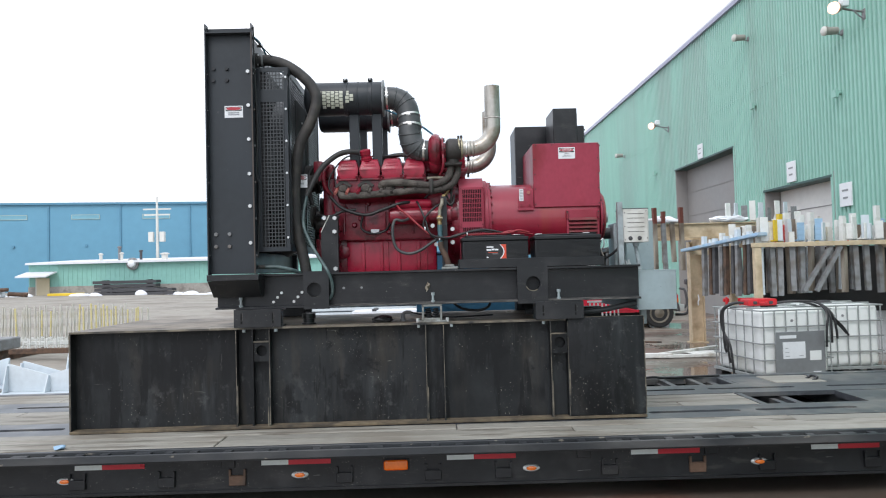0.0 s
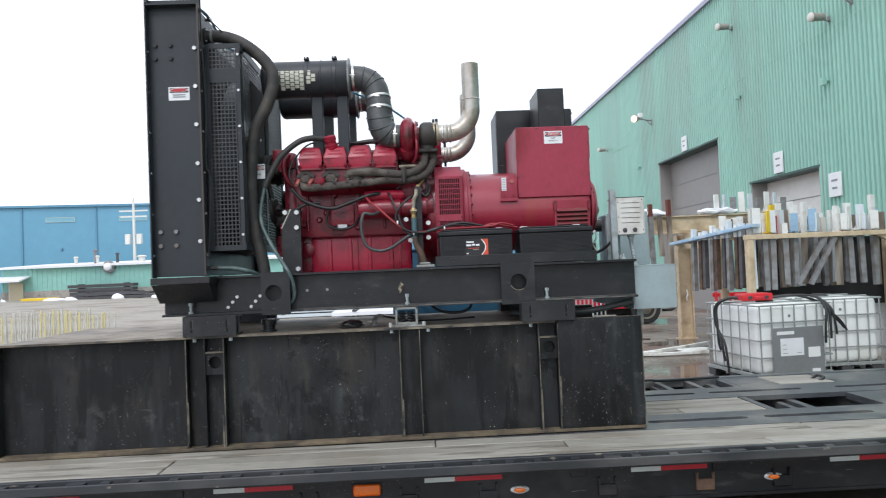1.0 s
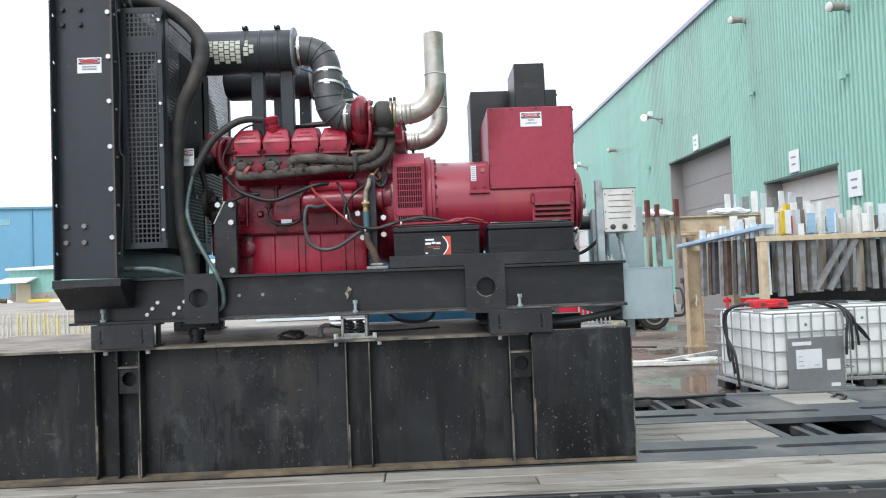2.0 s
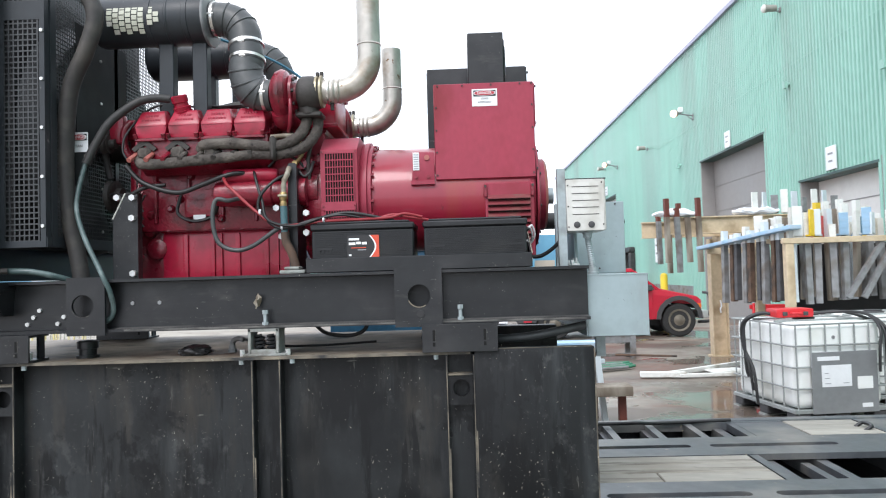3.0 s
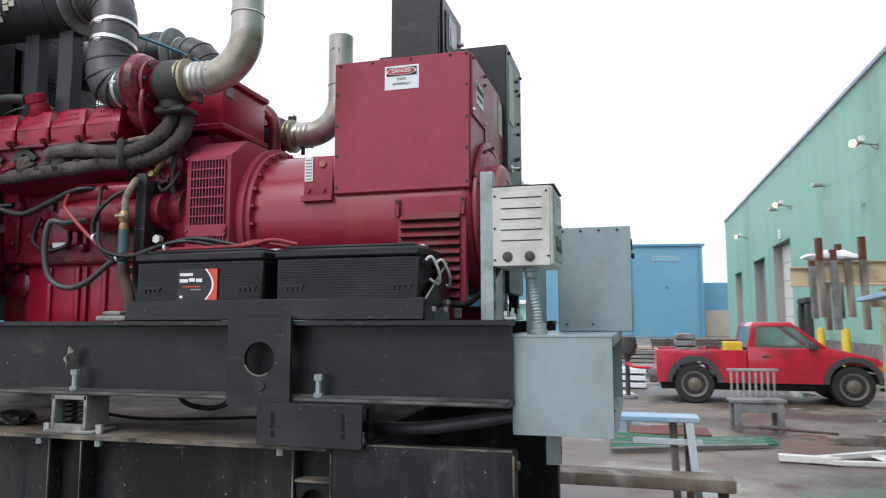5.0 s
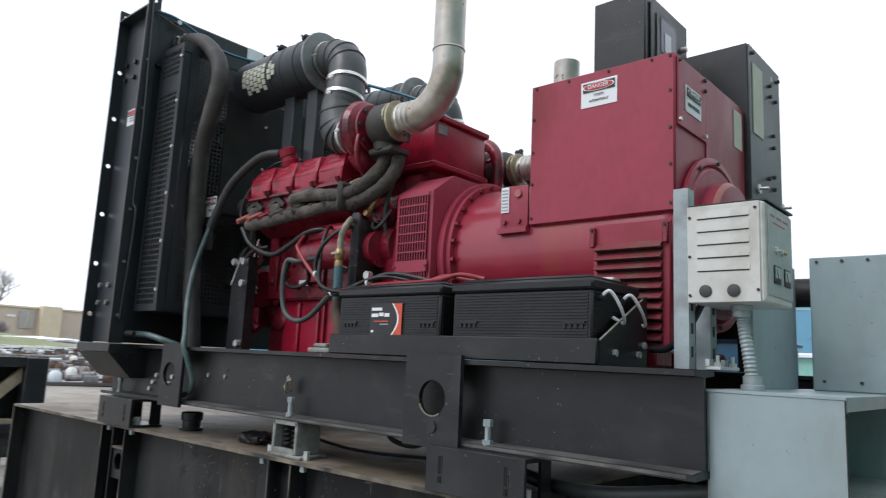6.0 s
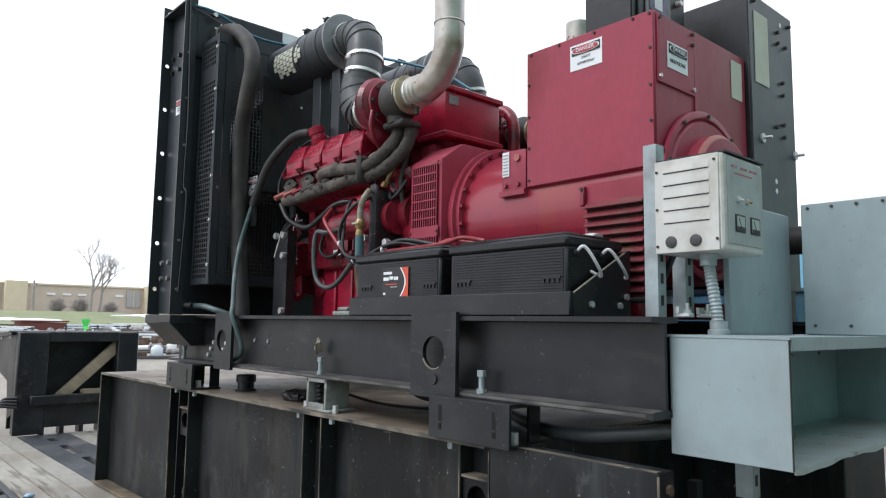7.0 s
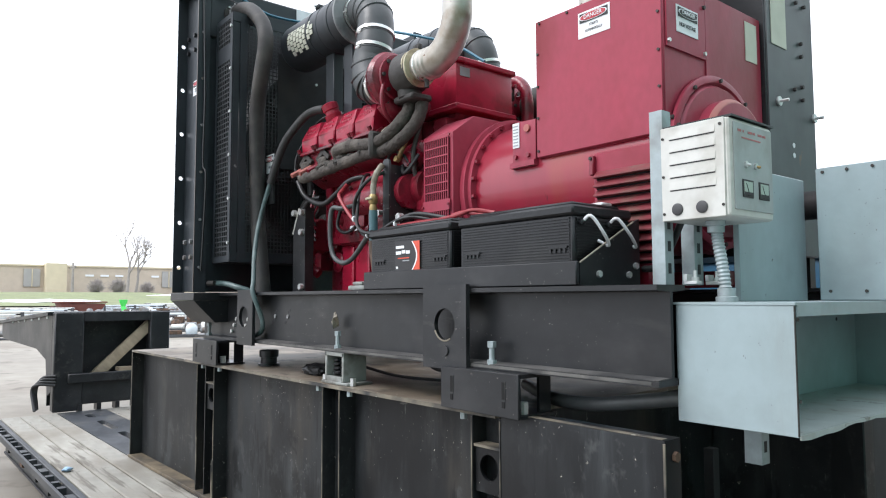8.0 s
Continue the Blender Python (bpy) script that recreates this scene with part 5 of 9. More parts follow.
    part("lower_lip", box(0.407, 0.525, 5.578, 5.593, KZ1 + 0.012, KZ1 + 0.032), MOUNTGREY, sp)
    for cx in (0.438, 0.495):
        coil = [(cx + 0.020 * math.cos(a * math.pi / 4), 5.622 + 0.020 * math.sin(a * math.pi / 4), KZ1 + 0.03 + 0.0022 * a) for a in range(0, 32)]
        part("spring", tube(coil, 0.0065, 6, 1), BLACK, sp)
    for x in (0.36, 0.578):
        part("anchor_bolt", hex_bolt((x, 5.60, KZ1 + 0.001), (0, 0, 1), 0.013, 0.03), BOLT, sp)
    for xa, xb, yf in ((-0.962, -0.622, 5.510), (1.220, 1.570, 5.531)):
        for y0 in (yf, flip(5.70)):
            seat = part("mount_seat", box(xa, xb, y0 + 0.012, y0 + 0.16, KZ1 + 0.002, KZ1 + 0.012), BLACK, GEN, "black fabricated mounting seat")
            part("front_plate", box(xa, xb, y0, y0 + 0.0118, KZ1 + 0.002, SK0 - 0.001, 0.0015), BLACK, seat)
            part("top_plate", box(xa, xb, y0 + 0.012, y0 + 0.16, SK0 - 0.013, SK0 - 0.001), BLACK, seat)
            part("end_plate", box(xa + 0.004, xa + 0.014, y0 + 0.012, y0 + 0.16, KZ1 + 0.0122, SK0 - 0.0132), BLACK, seat)
            part("stiffener", box(xa + 0.12, xa + 0.13, y0 + 0.10, y0 + 0.16, KZ1 + 0.012, SK0 - 0.013), BLACK, seat)
            part("stiffener", box(xb - 0.030, xb - 0.020, y0 + 0.11, y0 + 0.16, KZ1 + 0.012, SK0 - 0.013), BLACK, seat)
            for x in (xa + 0.055, xb - 0.06):
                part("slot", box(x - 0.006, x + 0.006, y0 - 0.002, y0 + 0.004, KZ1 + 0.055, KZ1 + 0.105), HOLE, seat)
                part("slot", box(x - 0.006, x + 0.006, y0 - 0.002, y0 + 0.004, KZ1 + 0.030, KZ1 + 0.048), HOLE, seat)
                part("slot_wear", box(x + 0.006, x + 0.0085, y0 - 0.0015, y0 + 0.004, KZ1 + 0.052, KZ1 + 0.107), EDGEGREY, seat)
            part("anchor_bolt", hex_bolt((xb - 0.03, y0 + 0.05, KZ1 + 0.012), (0, 0, 1), 0.016, 0.035), BOLT, seat)
    part("drain_hose", tube(((2.0, 5.70, 1.395), (1.86, 5.69, 1.370), (1.70, 5.70, 1.345), (1.5, 5.76, 1.335), (1.2, 5.95, 1.335)), 0.021, 12), RUBBER_GREY, GEN)
    part("sagging_hose", tube(((0.62, 5.95, 1.43), (0.70, 5.90, 1.375), (0.82, 5.88, 1.36), (0.90, 5.88, 1.385), (0.925, 5.90, 1.45)), 0.010, 8), CABLE, GEN)


make_skid()

# radiator: channel-sided tower with ears, core, top and bottom tanks, foot
RX0, RX1, RZ0, RZ1 = -1.112, -0.789, 1.69, 3.425


def holed_strip(x0, x1, y0, y1, z0, z1, holes, r):
    """An upright plate across x, pierced by round holes at the heights given."""
    bm = bmesh.new()
    half = (y1 - y0) / 2
    low = z0
    for zc in holes:
        hi = min(zc + half, z1)
        seg = holed_plate(y0, y1, zc - half, hi, x0, x1, (y0 + y1) / 2, zc, r, 16)
        me = bpy.data.meshes.new("strip")
        seg.transform(Matrix(((0, 1, 0, 0), (1, 0, 0, 0), (0, 0, 1, 0), (0, 0, 0, 1))))
        seg.to_mesh(me)
        seg.free()
        bm.from_mesh(me)
        bpy.data.meshes.remove(me)
        if zc - half > low:
            box(x0, x1, y0, y1, low, zc - half, bm=bm)
        low = hi
    if low < z1:
        box(x0, x1, y0, y1, low, z1, bm=bm)
    return bm


def make_radiator():
    r = part("radiator", box(RX0 + 0.04, RX1 - 0.03, 5.52, flip(5.52), RZ0, RZ1 - 0.02), RADPAINT, GEN, "tall black radiator with bolted side channels")
    flange_holes = [1.83 + 0.262 * k for k in range(6)] + [RZ1 + 0.034]
    for y0, y1, yo in ((5.497, 5.507, 5.44), (flip(5.507), flip(5.497), flip(5.44))):
        part("side_panel", box(RX0, RX1, y0, y1, RZ0, RZ1 + 0.047), RADPAINT, r)
        lo, hi = min(yo, y0), max(yo, y1)
        for x0, x1 in ((RX0 - 0.008, RX0), (RX1, RX1 + 0.008)):
            if x0 < -1:
                part("side_flange", holed_strip(x0, x1, lo, hi, RZ0 - 0.005, RZ1 + 0.065, flange_holes, 0.012), RADPAINT, r, "channel flange with bolt holes and a lifting ear")
            else:
                part("side_flange", holed_strip(x0, x1, lo, hi, RZ0 - 0.005, RZ1 + 0.065, flange_holes[-1:], 0.014), RADPAINT, r)
                part("worn_edge", box(x0 - 0.001, x1 + 0.001, lo - 0.0015 if lo < 6 else hi, lo if lo < 6 else hi + 0.0015, RZ0, RZ1), RADBRONZE, r)
    part("top_lip", box(RX0, RX1, 5.44, 5.498, RZ1 - 0.002, RZ1 + 0.006), RADPAINT, r)
    part("top_tank", box(RX0 + 0.02, RX1 - 0.01, 5.507, flip(5.507), RZ1 - 0.30, RZ1, 0.01), RADPAINT, r)
    for z in (3.155, 2.907, 2.660, 2.409, 2.175, 1.910):
        part("bolt", hex_bolt((RX1 - 0.036, 5.497, z), (0, -1, 0), 0.014, 0.012), BOLT, r)
    for x, z in ((-1.073, 3.177), (-0.977, 3.177), (-1.074, 3.092), (-0.977, 3.092), (-1.072, 1.976), (-0.975, 1.976), (-1.073, 1.887), (-0.976, 1.887)):
        part("bolt", hex_bolt((x, 5.497, z), (0, -1, 0), 0.014, 0.014), BLACK if z > 2 else GREYSTEEL, r)
    for k in range(6):
        part("flange_bolt", hex_bolt((RX1 + 0.008, 5.468, 1.82 + 0.262 * k), (1, 0, 0), 0.008, 0.008), GREYSTEEL, r)
    label(-0.998, -0.866, 5.497, 2.820, 2.906, r, "warning_label", (), head="", bars=2)
    # flared foot down to the skid
    foot = part("foot", box(-1.128, -0.760, 5.435, flip(5.435), 1.640, RZ0 - 0.006, 0.003), BLACK, r, "black flared radiator foot")
    hop = bmesh.new()
    ring = [hop.verts.new(c) for c in ((-1.124, 5.44, 1.639), (-0.765, 5.44, 1.639), (-0.765, flip(5.44), 1.639), (-1.124, flip(5.44), 1.639),
                                       (-1.118, 5.560, 1.520), (-0.772, 5.560, 1.520), (-0.772, flip(5.560), 1.520), (-1.118, flip(5.560), 1.520))]
    for k in range(4):
        hop.faces.new((ring[k], ring[(k + 1) % 4], ring[4 + (k + 1) % 4], ring[4 + k]))
    hop.faces.new(ring[:4])
    hop.faces.new(ring[4:])
    bmesh.ops.recalc_face_normals(hop, faces=hop.faces)
    part("hopper", hop, BLACK, foot)
    # front core fins seen through gaps
    part("core", box(RX0 - 0.02, RX0 + 0.04, 5.56, flip(5.56), RZ0 + 0.1, RZ1 - 0.3), MESHDARK, r)
    part("capillary", tube(((RX1 + 0.016, 5.462, 3.468), (RX1 + 0.018, 5.468, 3.20), (RX1 + 0.03, 5.475, 2.77), (RX1 + 0.02, 5.475, 2.4), (RX1 + 0.04, 5.485, 2.3), (RX1 + 0.02, 5.475, 1.8)), 0.006, 6), CABLE, r)
    part("blue_tubing", tube(((RX1 + 0.01, 5.49, 3.405), (-0.76, 5.592, 3.395), (-0.745, 5.735, 3.344), (-0.74, 5.846, 3.312), (-0.74, 6.034, 3.320), (-0.6, 6.15, 3.29), (-0.3, 6.25, 3.20), (0.3, 6.32, 2.96), (0.55, 6.36, 2.80)), 0.008, 6), CABLE_BLUE, r)
    part("rear_label", box(RX1 - 0.009, RX1 - 0.004, 6.045, 6.15, 3.335, 3.42), WHITE, r)
    part("stay_rod", rod((-0.782, 5.47, 3.398), (-0.656, 5.65, 3.276), 0.004, seg=6), CABLE, r)
    return r


make_radiator()


def bars_grid(origin, u, v, nu, nv, lu, lv, wu, wv, depth):
    """A punched guard sheet: strips along u and v, one mesh."""
    bm = bmesh.new()
    o, u, v = Vector(origin), Vector(u), Vector(v)
    w = u.cross(v)

    def bar(c, du, dv):
        vs = [bm.verts.new(c + u * (du * a) + v * (dv * b) + w * (depth * e)) for a, b, e in
              ((-.5, -.5, -.5), (.5, -.5, -.5), (.5, .5, -.5), (-.5, .5, -.5), (-.5, -.5, .5), (.5, -.5, .5), (.5, .5, .5), (-.5, .5, .5))]
        for q in ((0, 1, 2, 3), (4, 5, 6, 7), (0, 1, 5, 4), (1, 2, 6, 5), (2, 3, 7, 6), (3, 0, 4, 7)):
            bm.faces.new([vs[i] for i in q])

    for i in range(nu + 1):
        bar(o + u * (lu * i / nu) + v * lv / 2, wu, lv)
    for j in range(nv + 1):
        bar(o + v * (lv * j / nv) + u * lu / 2 + w * 0.0004, lu, wv)
    return bm


def make_guard():
    """Fan guard: punched side sheets and rear sheet round the fan shroud."""
    gx0, gx1, gy, gz0, gz1 = RX1 + 0.012, -0.552, 5.545, 1.845, 3.195
    g = part("fan_guard", bars_grid((gx0 + 0.025, gy, gz0 + 0.03), (1, 0, 0), (0, 0, 1), 7, 48, 0.165, gz1 - gz0 - 0.06, 0.007, 0.007, 0.003), MESHDARK, GEN, "black punched steel fan guard")
    b = bmesh.new()
    for x in (gx0, gx1 - 0.025):
        box(x, x + 0.025, gy - 0.004, gy + 0.004, gz0, gz1, bm=b)
    for z in (gz0, gz1 - 0.03):
        box(gx0 + 0.025, gx1 - 0.025, gy - 0.004, gy + 0.004, z, z + 0.03, bm=b)
    box(gx0 + 0.025, gx1 - 0.025, gy - 0.003, gy + 0.003, 2.94, 3.03, bm=b)
    part("guard_rim", b, RADPAINT, g)
    part("corner_post", box(gx1 - 0.03, gx1, gy + 0.005, gy + 0.035, gz0, gz1), RADPAINT, g)
    part("rear_sheet", bars_grid((gx1, gy + 0.05, gz0 + 0.03), (0, 1, 0), (0, 0, 1), 62, 60, 1.25, gz1 - gz0 - 0.06, 0.0055, 0.0055, 0.003), MESHDARK, g)["kind"] = "stuff"
    b = bmesh.new()
    for y in (gy + 0.04, flip(gy) - 0.07, 6.20):
        box(gx1 - 0.004, gx1 + 0.006, y, y + 0.04, gz0, gz1, bm=b)
    for z in (gz0, gz1 - 0.05):
        box(gx1 - 0.003, gx1 + 0.005, gy, flip(gy), z, z + 0.05, bm=b)
    part("rear_rim", b, RADPAINT, g)
    part("shroud", box(RX1 - 0.02, gx0 + 0.06, gy + 0.02, flip(gy) - 0.02, gz0, gz1 - 0.01), DARK, g, "dark fan shroud")
    part("shroud_ring", lathe((gx0 + 0.06, YC, 2.46), (0, YC, 2.46), ((0, 0.64), (0.12, 0.58), (0.12, 0.56), (0, 0.60)), 40), MESHDARK, g)
    part("solid_sheet", box(gx1 + 0.003, gx1 + 0.006, gy + 0.26, 6.34, 2.37, 3.02), DULLSHEET, g, "solid black guard sheet")
    for k in range(6):
        z = gz0 + 0.1 + k * 0.235
        part("guard_bolt", hex_bolt((gx1 - 0.012, gy - 0.004, z), (0, -1, 0), 0.009, 0.008), BOLT, g)
        part("guard_bolt", hex_bolt((gx1 + 0.006, gy + 0.5, z), (1, 0, 0), 0.008, 0.007), BOLT, g)
    for k in range(7):
        a = k * 2 * math.pi / 7
        bl = box(-0.03, 0.03, -0.075, 0.075, 0.12, 0.52, 0.004, turn=Matrix.Rotation(radians(25), 4, "Z"))
        o = part("fan_blade", bl, CASTIRON, g)
        o.matrix_basis = Matrix.Translation((gx0 + 0.15, YC, 2.46)) @ Matrix.Rotation(a, 4, "X")
    part("fan_hub", rod((gx0 + 0.08, YC, 2.46), (-0.42, YC, 2.46), 0.11, seg=20), CASTIRON, g)
    label(-0.545, -0.455, 5.745, 2.330, 2.430, g, "fan_label", ("FAN",))
    part("label_bracket", box(-0.540, -0.46, 5.748, 5.753, 2.16, 2.42), DULLSHEET, g)


make_guard()


# engine, in the middle of the skid
def make_engine():
    e = part("engine_block", box(-0.30, 0.60, 5.97, flip(5.97), 1.93, 2.36, 0.02, segs=2), RED_CAST, GEN, "red-painted V8 diesel engine")
    # deep ribbed sump
    pan = part("oil_pan", box(-0.205, 0.515, 6.012, flip(6.012), 1.60, 1.935, 0.03, segs=2), RED, e, "deep red ribbed oil pan")
    for x, w in ((-0.085, 0.03), (0.062, 0.028), (0.120, 0.012), (0.200, 0.028), (0.355, 0.028), (0.425, 0.012)):
        part("pan_rib", box(x, x + w, 5.998, 6.03, 1.62, 1.915, 0.010, segs=2), RED, pan)
    part("pan_flange", box(-0.20, 0.54, 5.985, flip(5.985), 1.925, 1.955, 0.005), RED_CAST, pan)
    b = box(-0.36, -0.18, 6.04, flip(6.04), 1.62, 2.0, 0.04, segs=2)
    part("oil_pan_front", b, RED_CAST, e)
    # angled heads and rocker covers on both banks
    for side in (1, -1):
        def yy(v):
            return v if side > 0 else flip(v)
        hd = prism([(yy(5.808), 2.285), (yy(5.925), 2.22), (yy(6.12), 2.42), (yy(6.04), 2.53), (yy(5.802), 2.40)], "x", -0.245, 0.445, bevel=0.012)
        part("cylinder_head", hd, RED_CAST, e)
        for k in range(4):
            xc = -0.155 + 0.170 * k
            rc = bmesh.new()
            face = ((-0.072, 0.0), (0.072, 0.0), (0.082, 0.066), (0.082, 0.078), (0.060, 0.150), (-0.060, 0.150), (-0.082, 0.078), (-0.082, 0.066))
            loops = [[rc.verts.new((xc + u * k1, yy(y1 + max(0.0, v - 0.074) * lean), z1 + v * k2)) for u, v in face] for y1, z1, k1, k2, lean in ((5.790, 2.392, 1.0, 1.0, 0.45), (6.02, 2.475, 0.9, 0.75, 0.0))]
            n = len(face)
            for q in range(n):
                rc.faces.new((loops[0][q], loops[0][(q + 1) % n], loops[1][(q + 1) % n], loops[1][q]))
            low, high = (0, 1, 2, 3, 6, 7), (3, 4, 5, 6)
            rc.faces.new([loops[0][q] for q in low]), rc.faces.new([loops[0][q] for q in high]), rc.faces.new(loops[1])
            bmesh.ops.recalc_face_normals(rc, faces=rc.faces)
            bmesh.ops.bevel(rc, geom=list(rc.edges), offset=0.010, segments=2, affect="EDGES", profile=0.6)
            for f in rc.faces:
                f.smooth = True
            c = part("rocker_cover", rc, RED, e, "red rocker cover with raised maker's lettering, unreadable")
            for zz, wide, count, tall in ((2.514, 0.0125, 5, 0.0065), (2.490, 0.0125, 7, 0.0055)):
                for q in range(count):
                    xq = xc + (q - (count - 1) / 2) * wide * 1.12
                    yb = yy(5.790 + (zz - 2.466) * 0.45)
                    part("raised_letter_bar", box(xq - wide * 0.42, xq + wide * 0.42, yb - 0.0030, yb + 0.0030, zz - tall, zz + tall, 0.0012), RED, c)
            part("cover_flange", box(xc - 0.078, xc + 0.078, yy(5.790) - 0.012, yy(5.790) + 0.012, 2.380, 2.396, 0.003), RED_CAST, c)
            for sx in (-0.072, 0.072):
                part("head_bolt", hex_bolt((xc + sx, yy(5.779), 2.396), (0, -0.5 * side, 0.86), 0.011, 0.02), RED_CAST, c)
    part("crankcase_breather", lathe((-0.005, 5.865, 2.520), (-0.022, 5.830, 2.615), ((0, 0.052), (0.015, 0.052), (0.017, 0.045), (0.03, 0.050), (0.032, 0.043), (0.05, 0.046), (0.052, 0.038), (0.07, 0.036), (0.075, 0.042), (0.105, 0.042), (0.11, 0.034)), 20), RED, e, "red oil filler neck")
    part("valley_cover", box(-0.26, 0.46, 6.02, flip(6.02), 2.32, 2.55, 0.02), RED_CAST, e)
    # aftercooler box and flywheel housing at the rear
    b = box(0.42, 0.757, 6.00, 6.34, 2.475, 2.672, 0.012, segs=2)
    box(0.408, 0.772, 5.988, 6.352, 2.668, 2.692, 0.005, bm=b)
    box(0.408, 0.772, 5.988, 6.352, 2.462, 2.486, 0.005, bm=b)
    part("aftercooler", b, RED, e, "glossy red aftercooler housing")
    part("aftercooler_neck", prism(((0.40, 2.26), (0.60, 2.26), (0.70, 2.465), (0.40, 2.465)), "y", 6.05, 6.34), RED_CAST, e)
    wp = part("water_pipe", tube(((0.50, 6.42, 2.70), (0.62, 6.44, 2.700), (0.705, 6.45, 2.668), (0.745, 6.45, 2.59), (0.745, 6.45, 2.42)), 0.029, 14), RED_CAST, e)
    part("pipe_bracket", box(0.62, 0.70, 6.37, 6.42, 2.58, 2.65, 0.008), CASTIRON, wp)
    for dy, dz in ((0.0, 0.03), (0.03, -0.02), (-0.03, 0.0)):
        part("pipe_bolt", hex_bolt((0.70, 6.40 + dy, 2.615 + dz), (1, 0, 0), 0.010, 0.02), RED_CAST, wp)
    part("rear_cover", box(0.60, 0.70, 5.99, flip(5.99), 2.27, 2.44, 0.02, segs=2), RED_CAST, e)
    part("name_plate", box(0.7575, 0.7605, 6.02, 6.075, 2.61, 2.65), GREYSTEEL, e)
    part("flywheel_housing", lathe((0.56, YC, 2.06), (2, YC, 2.06), ((0, 0.27), (0.03, 0.33), (0.08, 0.345), (0.10, 0.352), (0.15, 0.352)), 48), RED_CAST, e)
    # starter motor along the block
    st = part("starter_motor", lathe((0.15, 5.86, 2.105), (2, 5.86, 2.105), ((0, 0.045), (0.012, 0.062), (0.05, 0.066), (0.30, 0.066), (0.31, 0.058), (0.36, 0.058), (0.40, 0.075), (0.48, 0.075)), 24), RED_CAST, e, "red starter motor")
    part("solenoid", lathe((0.20, 5.85, 2.195), (2, 5.85, 2.195), ((0, 0.03), (0.01, 0.038), (0.26, 0.038), (0.28, 0.028)), 18), RED, st)
    part("flywheel_cover", lathe((0.52, 5.93, 2.12), (2, 5.93, 2.12), ((0, 0.07), (0.03, 0.085), (0.16, 0.085)), 20), RED_CAST, e)
    # side cover, plate, plugs on the block
    b = box(-0.05, 0.12, 5.945, 5.975, 2.0, 2.15, 0.012, segs=2)
    part("side_cover", b, RED_CAST, e)
    part("data_plate", box(0.0, 0.065, 5.941, 5.944, 1.985, 2.012), WHITE, e)
    for x, z in ((-0.13, 2.05), (-0.08, 2.10), (0.03, 2.09), (-0.20, 2.18), (-0.02, 2.22), (0.07, 2.26), (0.25, 2.28), (-0.24, 2.02), (0.14, 1.99)):
        part("boss", lathe((x, 5.975, z), (x, 4, z), ((0, 0.024), (0.018, 0.02), (0.026, 0.012)), 12), RED_CAST, e)
    for k in range(9):
        x = -0.25 + 0.10 * k
        part("pan_bolt", hex_bolt((x, 5.985, 1.942), (0, -1, 0), 0.010, 0.012), RED_CAST, e)
    for k in range(4):
        x = -0.22 + 0.18 * k
        part("block_rib", box(x, x + 0.02, 5.955, 5.975, 1.97, 2.30, 0.006), RED_CAST, e)
    # front gear case, pulleys and belts before the fan
    part("gear_case", box(-0.385, -0.29, 6.03, flip(6.03), 1.85, 2.46, 0.03, segs=2), RED_CAST, e)
    for y, z, r in ((5.99, 2.13, 0.085), (YC, 2.46, 0.13), (YC, 1.95, 0.14), (6.45, 2.25, 0.08), (5.92, 2.40, 0.05)):
        part("pulley", lathe((-0.40, y, z), (-2, y, z), ((0, r * 0.5), (0.03, r * 0.5), (0.032, r), (0.05, r * 0.88), (0.068, r), (0.07, r * 0.4)), 24), CASTIRON, e)
    part("alternator_small", lathe((-0.46, 6.03, 2.06), (0, 6.03, 2.06), ((0, 0.03), (0.02, 0.055), (0.12, 0.055), (0.14, 0.04)), 20), CASTIRON, e)
    for z0, z1, y0, y1 in ((2.40, 2.56, 5.92, 5.98), (1.80, 1.95, 5.98, 6.1)):
        part("front_bracket", box(-0.44, -0.36, y0, y1, z0, z1, 0.02, segs=2), RED_CAST, e)
    part("thermostat_housing", box(-0.40, -0.29, 6.00, 6.15, 2.43, 2.55, 0.03, segs=2), RED_CAST, e)
    part("bypass_pipe", tube(((-0.33, 5.95, 2.52), (-0.36, 5.93, 2.46), (-0.35, 5.93, 2.36), (-0.31, 5.95, 2.30)), 0.020, 10), RED_CAST, e)
    part("bypass_hose", tube(((-0.40, 6.02, 2.54), (-0.47, 6.0, 2.50), (-0.49, 5.98, 2.38), (-0.46, 5.97, 2.22)), 0.018, 10), RUBBER, e)
    wp = part("water_pump", lathe((-0.300, 5.965, 1.985), (-2, 5.965, 1.985), ((0, 0.085), (0.03, 0.095), (0.06, 0.090), (0.075, 0.06), (0.10, 0.05)), 24), RED_CAST, e)
    part("pump_snout", tube(((-0.33, 5.93, 1.93), (-0.34, 5.90, 1.88), (-0.32, 5.89, 1.82), (-0.27, 5.92, 1.78)), 0.028, 12), RED_CAST, wp)
    for k in range(6):
        an = k * math.pi / 3
        part("pump_bolt", hex_bolt((-0.362, 5.965 + 0.075 * math.cos(an), 1.985 + 0.075 * math.sin(an)), (-1, 0, 0), 0.008, 0.008), CASTIRON, wp)
    # exhaust manifold lagging of the near and far banks
    for side in (1, -1):
        def pt(x, y, z):
            return (x, y if side > 0 else flip(y), z)
        m = part("exhaust_manifold", tube([pt(-0.222, 5.81, 2.290), pt(-0.205, 5.785, 2.268), pt(-0.16, 5.775, 2.260), pt(-0.05, 5.77, 2.262), pt(0.10, 5.77, 2.272), pt(0.25, 5.775, 2.283), pt(0.40, 5.79, 2.298)], 0.0265, 14,
                 radius=lambda s: 1 + 0.06 * math.sin(s * 40)), LAGGING, e, "sooty lagged exhaust manifold")
